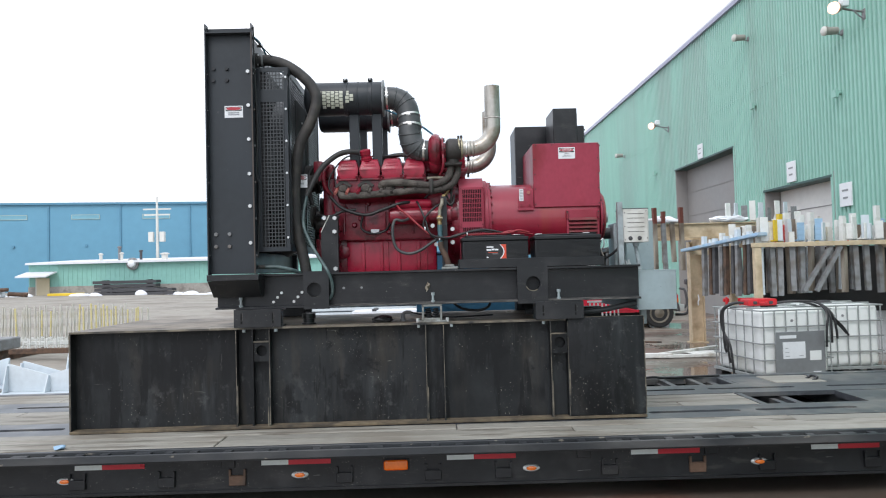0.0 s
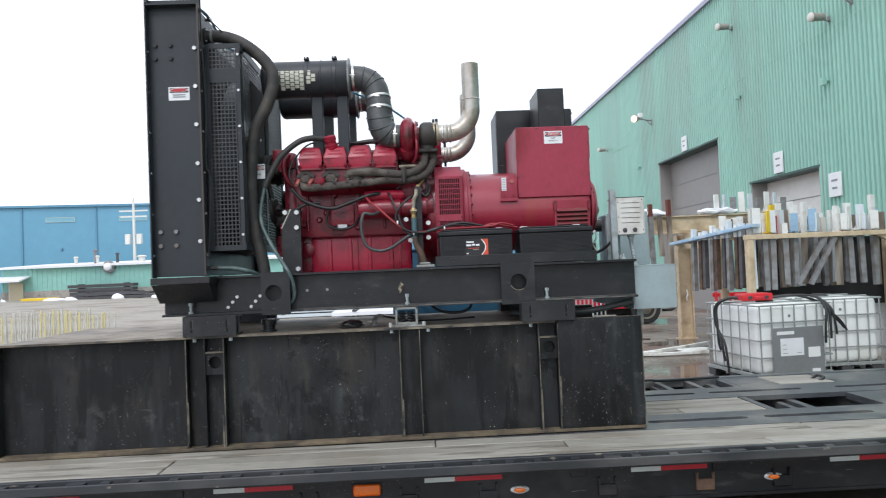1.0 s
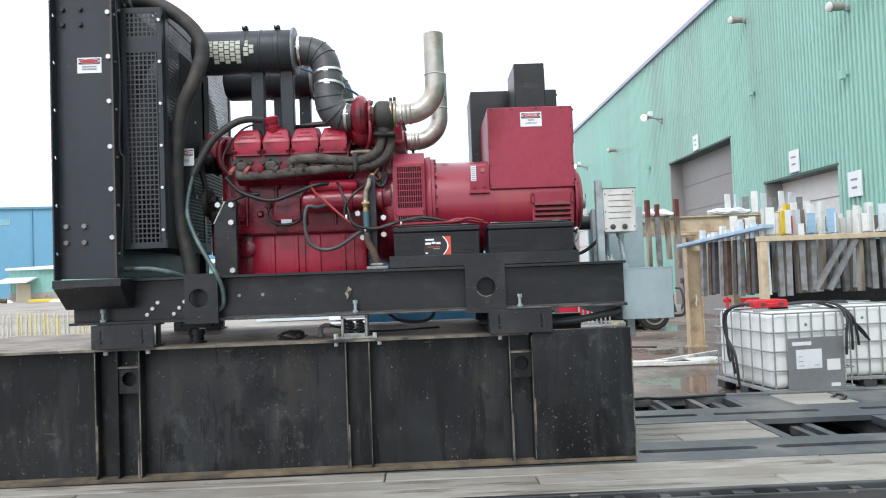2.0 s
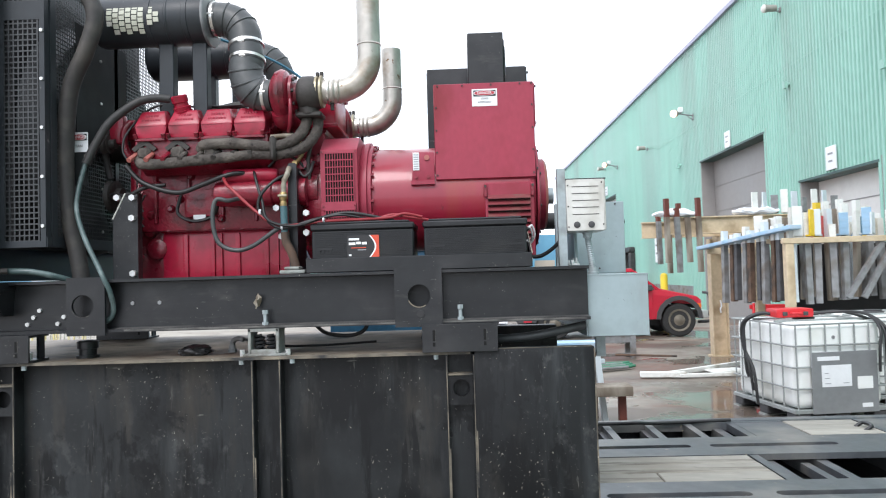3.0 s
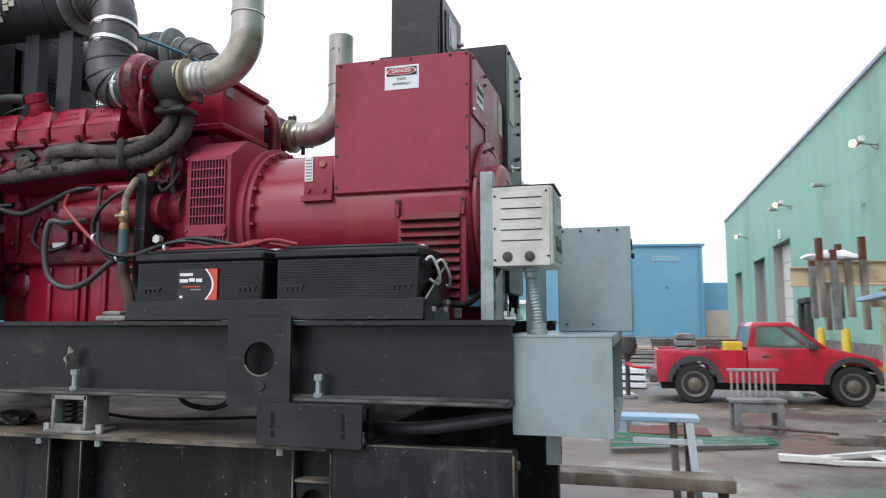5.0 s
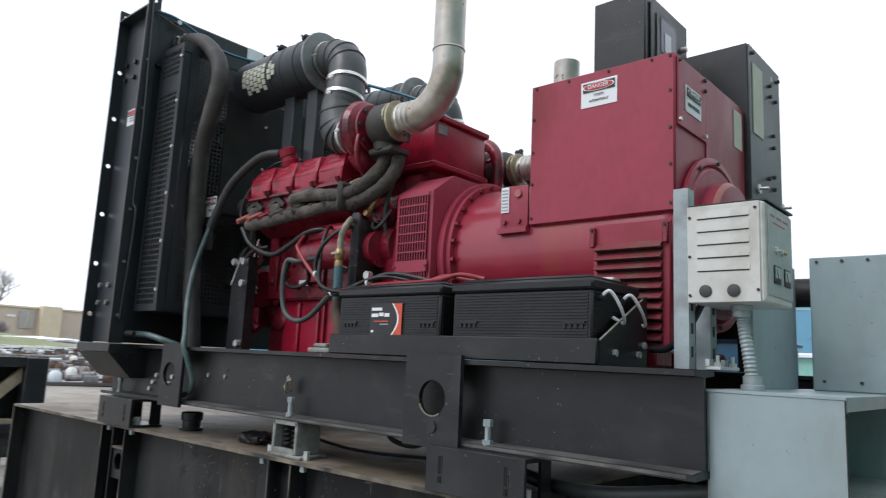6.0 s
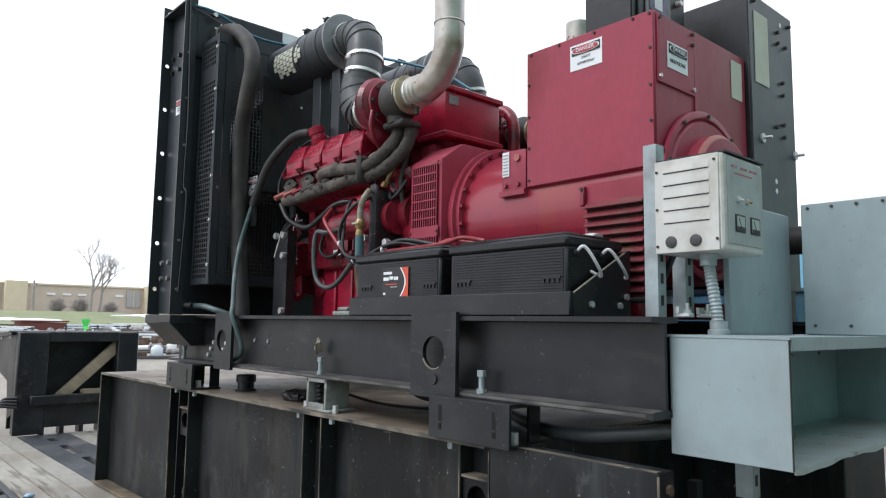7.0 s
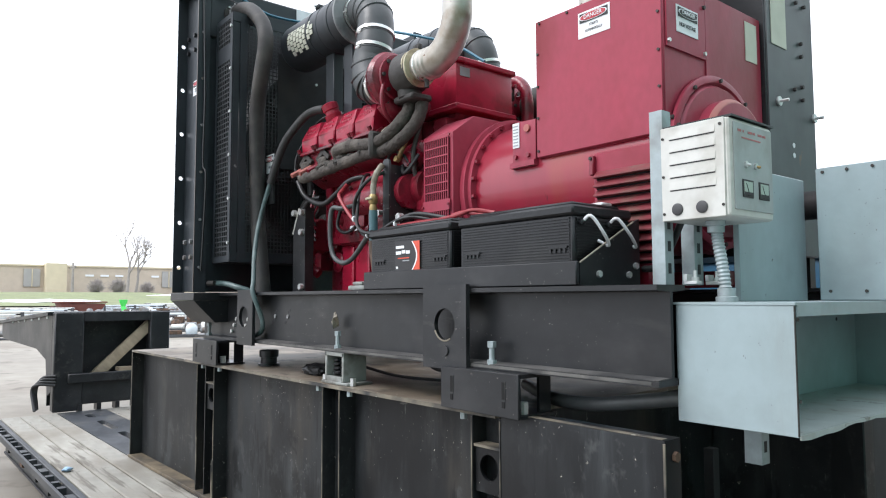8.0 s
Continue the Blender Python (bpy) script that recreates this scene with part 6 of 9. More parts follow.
        part("upper_runner", tube([pt(0.095, 5.82, 2.335), pt(0.13, 5.785, 2.352), pt(0.28, 5.775, 2.352), pt(0.42, 5.775, 2.332), pt(0.52, 5.775, 2.335), pt(0.60, 5.79, 2.375), pt(0.632, 5.83, 2.44), pt(0.640, 5.85, 2.50)], 0.0275, 14,
             radius=lambda s: 1 + 0.05 * math.sin(s * 50)), LAGGING, m)
        part("lower_runner", tube([pt(0.38, 5.79, 2.298), pt(0.52, 5.79, 2.292), pt(0.63, 5.81, 2.33), pt(0.685, 5.85, 2.41), pt(0.692, 5.87, 2.50)], 0.0275, 14, radius=lambda s: 1 + 0.05 * math.sin(s * 44)), LAGGING, m)
        part("runner_clamp", box(0.468, 0.500, pt(0, 5.733, 0)[1] if side > 0 else pt(0, 5.82, 0)[1], pt(0, 5.82, 0)[1] if side > 0 else pt(0, 5.733, 0)[1], 2.258, 2.378, 0.012), CASTIRON, m)
        for k in range(3):
            x = -0.190 + 0.171 * k
            part("exhaust_port", box(x - 0.034, x + 0.034, min(pt(0, 5.775, 0)[1], pt(0, 5.85, 0)[1]), max(pt(0, 5.775, 0)[1], pt(0, 5.85, 0)[1]), 2.285, 2.35, 0.015), LAGGING, m)
            for sx in (-0.043, 0.043):
                part("port_stud", rod(pt(x + sx, 5.85, 2.345), pt(x + sx - 0.014, 5.742, 2.278), 0.0125, seg=10), (RED_PALE, RED_PALE, RED_CAST, LAGGING, LAGGING, CASTIRON)[k * 2 + (sx > 0)], m)
            part("port_clip", prism(((x - 0.065, 2.345), (x, 2.395), (x + 0.065, 2.345), (x + 0.05, 2.33), (x, 2.362), (x - 0.05, 2.33)), "y", pt(0, 5.79, 0)[1], pt(0, 5.81, 0)[1]), CASTIRON, m)
        for k in range(3):
            x = 0.20 + 0.088 * k
            part("port_stud", rod(pt(x, 5.83, 2.325), pt(x - 0.014, 5.757, 2.298), 0.0125, seg=12), CASTIRON, m)
        make_turbo(e, pt)
        make_intake(e, pt)
    # fittings and pipes in the shaded gap before the slotted adaptor
    gap = part("pump_housing", box(0.40, 0.63, 5.93, 6.05, 2.16, 2.34, 0.025, segs=2), RED_CAST, e)
    part("pump_flange", lathe((0.60, 5.90, 2.25), (0.60, 4, 2.25), ((0, 0.055), (0.02, 0.055), (0.022, 0.035), (0.05, 0.03)), 16), RED_CAST, gap)
    for pts, rr, mt in ((((0.60, 5.86, 2.36), (0.615, 5.83, 2.31), (0.60, 5.82, 2.27), (0.575, 5.83, 2.25)), 0.011, BRASS), (((0.66, 5.90, 2.44), (0.65, 5.87, 2.35), (0.635, 5.86, 2.26), (0.64, 5.87, 2.16)), 0.010, CASTIRON),
                        (((0.585, 5.84, 2.22), (0.62, 5.82, 2.18), (0.65, 5.83, 2.20), (0.66, 5.87, 2.26)), 0.008, CABLE), (((0.43, 5.86, 2.24), (0.50, 5.84, 2.29), (0.58, 5.84, 2.27), (0.62, 5.86, 2.22)), 0.007, CABLE),
                        (((0.57, 5.88, 2.42), (0.60, 5.86, 2.40), (0.64, 5.87, 2.41)), 0.014, RED_CAST)):
        part("small_pipe", tube(pts, rr, 8), mt, e)
    for x, y, z in ((0.612, 5.825, 2.31), (0.576, 5.828, 2.245)):
        part("pipe_nut", hex_bolt((x, y, z), (0, -1, 0.2), 0.014, 0.02), BRASS, e)
    for x, z, r in ((-0.23, 1.84, 0.055), (-0.27, 1.93, 0.03)):
        part("sump_boss", lathe((x, 6.04, z), (x, 4, z), ((0, r), (0.03, r), (0.04, r * 0.7)), 16), RED_CAST, e)
    for k in range(6):
        part("bracket_wire", tube(((-0.29 + 0.01 * k, 5.90, 2.22 - 0.02 * k), (-0.27, 5.87, 2.12 - 0.02 * k), (-0.24, 5.88, 2.05 - 0.02 * k)), 0.006, 6), CABLE if k % 2 else RED_CAST, e)
    # black mounting legs
    b = prism(((-0.372, 1.683), (-0.242, 1.683), (-0.242, 2.124), (-0.305, 2.124), (-0.372, 1.991)), "y", 5.820, 5.836)
    box(-0.254, -0.242, 5.836, 5.87, 1.683, 2.124, bm=b)
    lg = part("engine_leg", b, BLACK, e, "black engine mounting bracket")
    part("worn_edge", rod((-0.372, 5.819, 1.991), (-0.306, 5.819, 2.122), 0.004, seg=6), OFFWHITE, lg)
    for x, z in ((-0.343, 2.100), (-0.264, 2.098), (-0.267, 1.994), (-0.265, 1.71)):
        part("leg_bolt", hex_bolt((x, 5.820, z), (0, -1, 0), 0.017, 0.02), BOLT, lg)
    b = prism(((0.553, 1.683), (0.597, 1.683), (0.597, 2.230), (0.590, 2.240), (0.560, 2.240), (0.553, 2.230)), "y", 5.760, 5.771)
    box(0.586, 0.597, 5.771, 5.95, 1.683, 2.215, bm=b)
    lg = part("engine_leg", b, BLACK, e, "black engine mounting bracket")
    for x, z in ((0.637, 1.989), (0.636, 1.889), (0.486, 2.018), (0.510, 1.875)):
        part("leg_bolt", hex_bolt((x, 5.80, z), (0, -1, 0), 0.017, 0.024), BOLT, lg)
    # drain valve and pipe
    v = part("drain_pipe", tube(((0.552, 5.78, 2.225), (0.548, 5.755, 2.19), (0.532, 5.75, 2.15), (0.528, 5.75, 2.10), (0.527, 5.75, 2.02)), 0.0125, 10, radius=lambda s: 1 + 0.16 * math.sin(s * 18) ** 6), BEIGEPIPE, e)
    part("valve_body", lathe((0.527, 5.75, 2.10), (0.527, 5.75, 1), ((0, 0.014), (0.01, 0.020), (0.035, 0.020), (0.045, 0.014), (0.06, 0.018), (0.08, 0.014)), 12), BRASS, v)
    part("valve_lever", box(0.505, 0.552, 5.722, 5.728, 2.074, 2.086, 0.003), BRASSPALE, v)
    part("blue_sleeve", rod((0.528, 5.75, 2.03), (0.530, 5.75, 1.90), 0.0185, seg=12), surface_teal, v)
    part("rusty_elbow", tube(((0.532, 5.75, 1.90), (0.538, 5.75, 1.85), (0.568, 5.74, 1.79), (0.590, 5.735, 1.715)), 0.0215, 10), RUST, v)
    v.matrix_basis = Matrix.Translation((0.012, -0.030, -0.010))
    ft = part("foot_casting", box(0.545, 0.668, 5.592, 5.70, SK1 + 0.001, SK1 + 0.020, 0.008, segs=2), MOUNTGREY, e, "dirty grey cast foot")
    part("foot_boss", box(0.565, 0.640, 5.600, 5.69, SK1 + 0.0205, SK1 + 0.036, 0.010, segs=2), MOUNTGREY, ft)
    # wiring and hoses over the engine
    for nm, mat, r, pts in (
            ("oil_hose", RUBBER, 0.021, ((-0.065, 5.825, 2.604), (-0.15, 5.805, 2.605), (-0.235, 5.79, 2.577), (-0.345, 5.755, 2.480), (-0.410, 5.738, 2.370), (-0.458, 5.727, 2.266))),
            ("drain_hose", HOSE_GREEN, 0.0120, ((-0.457, 5.727, 2.275), (-0.478, 5.695, 2.135), (-0.472, 5.665, 2.020), (-0.405, 5.618, 1.878), (-0.318, 5.575, 1.739), (-0.284, 5.556, 1.685), (-0.262, 5.570, 1.62), (-0.262, 5.600, 1.54), (-0.285, 5.606, 1.49), (-0.36, 5.606, 1.462))),
            ("harness", CABLE, 0.0125, ((-0.29, 5.80, 2.26), (-0.20, 5.80, 2.17), (-0.03, 5.80, 2.115), (0.10, 5.80, 2.15), (0.22, 5.79, 2.19), (0.29, 5.81, 2.205), (0.34, 5.845, 2.20))),
            ("harness", CABLE, 0.011, ((-0.47, 5.99, 2.10), (-0.40, 5.88, 2.125), (-0.30, 5.83, 2.11), (-0.2, 5.82, 2.15), (-0.1, 5.83, 2.16))),
            ("oil_line", RUBBER_GREY, 0.0112, ((0.30, 5.79, 2.075), (0.26, 5.735, 2.058), (0.200, 5.72, 2.060), (0.183, 5.72, 1.957), (0.211, 5.72, 1.850), (0.292, 5.72, 1.809), (0.383, 5.72, 1.828), (0.502, 5.71, 1.903), (0.56, 5.70, 1.925))),
            ("harness", CABLE, 0.009, ((-0.06, 5.93, 2.12), (-0.07, 5.91, 2.02), (0.02, 5.90, 1.975), (0.12, 5.90, 2.0), (0.16, 5.86, 2.06), (0.17, 5.84, 2.15))),
            ("starter_cable", CABLE_RED, 0.0078, ((0.21, 5.80, 2.19), (0.25, 5.74, 2.14), (0.297, 5.70, 2.101), (0.412, 5.70, 1.992), (0.527, 5.70, 1.922), (0.749, 5.70, 1.937), (1.046, 5.72, 1.945), (1.134, 5.75, 1.965), (1.22, 5.78, 1.95))),
            ("starter_cable", CABLE_RED, 0.0072, ((0.90, 5.76, 1.935), (1.00, 5.74, 1.945), (1.08, 5.745, 1.962), (1.16, 5.76, 1.948), (1.25, 5.80, 1.935))),
            ("starter_cable", CABLE, 0.0080, ((0.59, 5.80, 2.20), (0.523, 5.725, 2.165), (0.46, 5.70, 2.11), (0.422, 5.70, 2.052), (0.430, 5.70, 1.991), (0.527, 5.70, 1.910), (0.696, 5.70, 1.947), (0.856, 5.70, 1.975), (1.012, 5.72, 1.948), (1.08, 5.76, 1.935))),
            ("starter_cable", CABLE, 0.0075, ((0.36, 5.845, 2.205), (0.375, 5.79, 2.20), (0.405, 5.74, 2.13), (0.435, 5.71, 2.05), (0.47, 5.69, 1.95), (0.60, 5.69, 1.918), (0.74, 5.69, 1.955), (0.84, 5.70, 1.965), (0.95, 5.72, 1.945), (1.0, 5.77, 1.935))),
            ("starter_cable", CABLE, 0.0075, ((0.52, 5.71, 1.925), (0.66, 5.73, 1.928), (0.80, 5.75, 1.945), (0.92, 5.77, 1.935))),
            ("sense_wire", CABLE, 0.006, ((-0.27, 5.79, 2.28), (-0.30, 5.79, 2.34), (-0.28, 5.81, 2.44), (-0.16, 5.87, 2.58), (0.05, 5.96, 2.59), (0.30, 5.98, 2.60))),
            ("coolant_line", RUBBER, 0.018, ((-0.10, 5.94, 2.55), (0.0, 6.0, 2.56), (0.2, 6.0, 2.60), (0.30, 5.98, 2.60)))):
        part(nm, tube(pts, r, 10), mat, e)
    for x, y, z in ((0.430, 5.70, 1.992), (0.537, 5.70, 1.916), (0.745, 5.695, 1.945), (-0.455, 5.727, 2.30)):
        part("cable_tie", lathe((x - 0.006, y, z), (x + 1, y, z), ((0, 0.0145), (0.009, 0.0145)), 12), WHITE if x > 0 else CASTIRON, e)
    part("oil_cooler_pipe", tube(((0.455, 5.83, 2.388), (0.52, 5.81, 2.388), (0.575, 5.81, 2.386), (0.592, 5.81, 2.365)), 0.0125, 10), BEIGEPIPE, e)
    part("big_hose", tube(((RX1, 5.65, 3.275), (-0.70, 5.65, 3.278), (-0.564, 5.65, 3.231), (-0.418, 5.65, 3.112), (-0.356, 5.64, 2.981), (-0.400, 5.637, 2.812), (-0.494, 5.66, 2.627), (-0.537, 5.685, 2.334), (-0.532, 5.695, 2.037), (-0.482, 5.695, 1.782), (-0.46, 5.70, 1.62)), 0.0405, 18), HOSEDUST, GEN, "thick dusty rubber coolant hose")
    part("lower_hose", tube(((-0.775, 5.56, 1.735), (-0.65, 5.57, 1.730), (-0.55, 5.61, 1.705), (-0.50, 5.69, 1.675)), 0.015, 10), HOSE_GREEN, GEN)
    fit = part("hose_fitting", lathe((RX1 - 0.012, 5.65, 3.275), (2, 5.65, 3.30), ((0, 0.060), (0.014, 0.060), (0.016, 0.040), (0.06, 0.040)), 20), CASTIRON, GEN, "dark flanged hose spigot")
    for k in range(4):
        an = math.pi * (0.25 + 0.5 * k)
        part("flange_bolt", hex_bolt((RX1 + 0.003, 5.65 + 0.051 * math.cos(an), 3.275 + 0.051 * math.sin(an)), (1, 0, 0), 0.007, 0.009), BOLT, fit)
    part("hose_clamp", lathe((RX1 + 0.030, 5.65, 3.276), (2, 5.65, 3.276), ((0, 0.043), (0.001, 0.0465), (0.014, 0.0465), (0.015, 0.043)), 20), GREYSTEEL, fit)
    part("clamp_screw", rod((RX1 + 0.037, 5.63, 3.324), (RX1 + 0.037, 5.67, 3.324), 0.006, seg=8), BOLT, fit)
    cock = part("vent_cock", rod((RX1 + 0.008, 5.595, 3.372), (RX1 + 0.04, 5.595, 3.372), 0.010, seg=10), CASTIRON, GEN)
    part("cock_tee", rod((RX1 + 0.032, 5.570, 3.372), (RX1 + 0.032, 5.620, 3.372), 0.008, seg=8), CASTIRON, cock)
    part("cock_nut", hex_bolt((RX1 + 0.040, 5.595, 3.372), (1, 0, 0), 0.013, 0.012), BOLT, cock)
    part("small_fitting", rod((RX1 + 0.01, 5.52, 1.735), (RX1 + 0.05, 5.54, 1.735), 0.014, seg=10), CASTIRON, GEN)


surface_teal = surface("teal_sleeve", (0.055, 0.125, 0.145), 0.5, grain=30, vary=0.2)


def make_turbo(e, pt):
    """Turbocharger: red compressor volute, dark turbine housing, flange down to the runners, silver outlet pipe turning up."""
    c = (0.497, 5.825, 2.602)
    near = pt(*c)
    ax = pt(c[0] + 1, c[1], c[2])
    tb = part("turbocharger", lathe(near, ax, ((-0.032, 0.066), (-0.02, 0.092), (0.0, 0.119), (0.028, 0.129), (0.052, 0.119), (0.068, 0.092), (0.075, 0.07)), 32), RED_CAST, e, "red turbocharger with dark turbine housing")
    part("volute_outlet", tube([pt(0.515, 5.80, 2.51), pt(0.517, 5.84, 2.475), pt(0.53, 5.93, 2.48), pt(0.54, 6.03, 2.50)], 0.048, 12), RED_CAST, tb)
    part("back_plate", lathe(pt(0.570, c[1], c[2]), ax, ((0, 0.10), (0.014, 0.10), (0.016, 0.06), (0.04, 0.055)), 24), RED_CAST, tb)
    for k in range(8):
        a = k * math.pi / 4
        part("band_bolt", hex_bolt(pt(0.583, c[1] + 0.086 * math.cos(a), c[2] + 0.086 * math.sin(a)), (1, 0, 0), 0.009, 0.012), CASTIRON, tb)
    part("turbine_housing", lathe(pt(0.600, c[1], c[2]), ax, ((0, 0.058), (0.01, 0.078), (0.03, 0.090), (0.08, 0.090), (0.105, 0.080), (0.125, 0.068)), 28), CASTIRON, tb)
    part("turbine_throat", tube([pt(0.648, 5.825, 2.58), pt(0.652, 5.827, 2.53), pt(0.656, 5.83, 2.50)], 0.052, 14), CASTIRON, tb)
    f = pt(0.66, 5.84, 2.49)
    part("runner_flange", box(0.590, 0.726, f[1] - 0.055, f[1] + 0.055, 2.478, 2.506, 0.008), CASTIRON, tb)
    # clamps and silver elbow
    far = pt(0, 0, 0)[1] > 1
    dx, z0, top = (0.035, 2.590, 3.068) if far else (0.0, 2.610, 3.090)
    for x, r, mt in ((0.694, 0.080, BRASSPALE), (0.716, 0.082, BRASSPALE), (0.752, 0.067, CLAMP)):
        vc = part("v_clamp", lathe(pt(x + dx, c[1], z0), pt(2, c[1], z0), ((0, r - 0.010), (0.003, r), (0.013, r), (0.017, r - 0.010)), 28), mt, tb)
        if r > 0.07:
            b = pt(x + dx + 0.008, c[1], z0 + r)
            part("clamp_lug", box(b[0] - 0.009, b[0] + 0.009, b[1] - 0.010, b[1] + 0.010, b[2] - 0.004, b[2] + 0.022, 0.003), CASTIRON, vc)
    b = pt(0.775 + dx, c[1], z0 - 0.062)
    part("clamp_bolt", rod((b[0], b[1], b[2] + 0.004), (b[0], b[1], b[2] - 0.034), 0.010, seg=10), CASTIRON, tb)
    arc = [pt(0.800 + dx + 0.17 * math.sin(a * math.pi / 16), 5.825, z0 + 0.17 - 0.17 * math.cos(a * math.pi / 16)) for a in range(0, 9)]
    vx = 0.970 + dx
    ex = part("exhaust_pipe", tube([pt(0.715 + dx, 5.825, z0)] + arc + [pt(vx, 5.825, 2.90), pt(vx, 5.825, top)], 0.060, 28, 3), STEEL, e, "silver stained exhaust elbow pipe, open top")
    part("weld_ring", lathe(pt(vx, 5.825, z0 + 0.226), pt(vx, 5.825, 4), ((0, 0.060), (0.004, 0.0635), (0.010, 0.060)), 24), STEEL, ex)
    part("pipe_mouth", lathe(pt(vx, 5.825, top - 0.004), pt(vx, 5.825, 4), ((0, 0.053), (0.0045, 0.053)), 24), DARK, ex)
    for k in range(3):
        part("corrugation", lathe(pt(0.756 + dx + 0.026 * k, c[1], z0), pt(2, c[1], z0), ((0, 0.060), (0.008, 0.066), (0.016, 0.060)), 24), STEEL, ex)
    part("oil_feed", tube([pt(0.575, 5.75, 2.58), pt(0.58, 5.735, 2.50), pt(0.57, 5.76, 2.44), pt(0.55, 5.81, 2.41)], 0.010, 8), RED_CAST, tb)


def make_intake(e, pt):
    """Air cleaner canister on two posts, with its ribbed rubber elbow down into the turbo."""
    y, z = 5.900, 3.036
    near, ax = pt(-0.475, y, z), pt(1, y, z)
    ac = part("air_cleaner", lathe(near, ax, ((0, 0.060), (0.0, 0.108), (0.010, 0.122), (0.028, 0.129), (0.40, 0.129), (0.404, 0.132), (0.412, 0.132), (0.416, 0.129), (0.59, 0.129), (0.60, 0.125)), 40), RADPAINT, e, "black cylindrical air cleaner with perforated panel")
    part("end_cap", lathe(pt(0.118, y, z), ax, ((0, 0.120), (0.001, 0.140), (0.010, 0.143), (0.015, 0.140), (0.017, 0.12), (0.019, 0.09)), 48), ENDGREY, ac, "dusty grey end flange")
    for x in (-0.177, 0.016):
        part("mount_band", lathe(pt(x, y, z), ax, ((0, 0.1295), (0.002, 0.1325), (0.026, 0.1325), (0.028, 0.1295)), 40), RADPAINT, ac)
        b = pt(x + 0.014, y - 0.05, z + 0.124)
        part("band_screw", box(b[0] - 0.018, b[0] + 0.018, b[1] - 0.02, b[1] + 0.02, b[2] - 0.006, b[2] + 0.022, 0.006), BLACK, ac)
        part("band_bolt", rod((b[0], b[1] - 0.034, b[2] + 0.010), (b[0], b[1] + 0.03, b[2] + 0.014), 0.006, seg=8), BOLT, ac)
    # pale perforated panel: rows of small plates round the drum
    sgn = -1 if pt(0, 0, 0)[1] == 0 else 1
    for i in range(8):
        x = -0.353 + 0.0325 * i
        half = (3, 5, 6, 6, 6, 6, 4, 2)[i]
        if i >= 6:
            x += 0.014
        for j in range(-half // 2, half - half // 2):
            a = math.pi + (j + 0.25 + 0.5 * (i % 2)) * 0.215 * (1 if sgn < 0 else -1) if sgn < 0 else -(j + 0.25) * 0.215
            cy, cz = math.cos(a), math.sin(a)
            pl = box(-0.0135, 0.0135, -0.0018, 0.0018, -0.0115, 0.0115)
            o = part("panel_plate", pl, YELLOWED if j < half // 2 else OFFWHITE, ac)
            o.matrix_basis = Matrix.Translation((x, pt(0, y, 0)[1] + cy * 0.1305, z - 0.012 + cz * 0.1305)) @ Matrix.Rotation(a, 4, "X")
    path = [pt(0.130, y, z), pt(0.200, y, z - 0.002), pt(0.262, y - 0.005, z - 0.026), pt(0.306, y - 0.014, z - 0.081), pt(0.321, y - 0.025, z - 0.156), pt(0.331, y - 0.040, z - 0.236),
            pt(0.325, y - 0.050, z - 0.290), pt(0.346, y - 0.065, z - 0.382), pt(0.400, y - 0.071, z - 0.427), pt(0.470, y - 0.075, z - 0.434)]
    el = part("intake_elbow", tube(path, 0.0865, 28, 6, radius=lambda s: 1.0 - 0.10 * max(0, s - 0.8) * 5), RUBBER_GREY, e, "ribbed grey-black rubber intake elbow")
    c = smooth_path(path, 6)
    for i, tip, r in ((7, 0.25, 0.0865), (12, 0.15, 0.0865), (16, -0.10, 0.0865), (36, 0.55, 0.087), (40, 0.75, 0.087), (44, 0.65, 0.086), (48, 0.30, 0.084)):
        d = (c[i + 1] - c[i - 1]).normalized()
        side = Vector((0, 1, 0)).cross(d).normalized()
        ring = [c[i] + Vector((0, math.cos(a * math.pi / 14) * r, 0)) + side * (math.sin(a * math.pi / 14) * r) + d * (math.cos(a * math.pi / 14) * tip * (-0.05 if pt(0, y, 0)[1] < YC else 0.05)) for a in range(29)]
        part("moulded_rib", tube(ring, 0.0055, 6, 1), RUBBER_GREY, el)
    for i, r in ((2, 0.0915), (24, 0.0915), (30, 0.0915), (len(c) - 4, 0.082)):
        d = c[i + 1] - c[i - 1]
        if i < 32:
            part("cuff", lathe(c[i] - d.normalized() * 0.020, c[i] + d, ((0, r - 0.008), (0.002, r - 0.003), (0.036, r - 0.003), (0.038, r - 0.008)), 28), RUBBER_GREY, el)
        part("hose_clamp", lathe(c[i] - d.normalized() * 0.008, c[i] + d, ((0, r - 0.004), (0.001, r + 0.001), (0.016, r + 0.001), (0.017, r - 0.004)), 28), CLAMP, el, "bright band clamp")
        q = c[i] + Vector((0.0, -0.9 if pt(0, y, 0)[1] < YC else 0.9, 0.0)) * r
        sc = part("clamp_screw", rod(q + Vector((-0.016, -0.004, 0)), q + Vector((0.016, -0.004, 0)), 0.007, seg=8), BOLT, el)
        part("screw_housing", box(q.x - 0.010, q.x + 0.010, q.y - 0.007, q.y + 0.007, q.z - 0.010, q.z + 0.010, 0.003), CLAMP, sc)
    for xa, xb in ((-0.145, -0.068), (0.032, 0.110)):
        yb = pt(0, 5.91, 0)[1]
        part("support_post", box(xa, xb, yb - 0.03, yb + 0.03, 2.45, 2.93, 0.004), RADPAINT, e, "black upright air cleaner post")


make_engine()


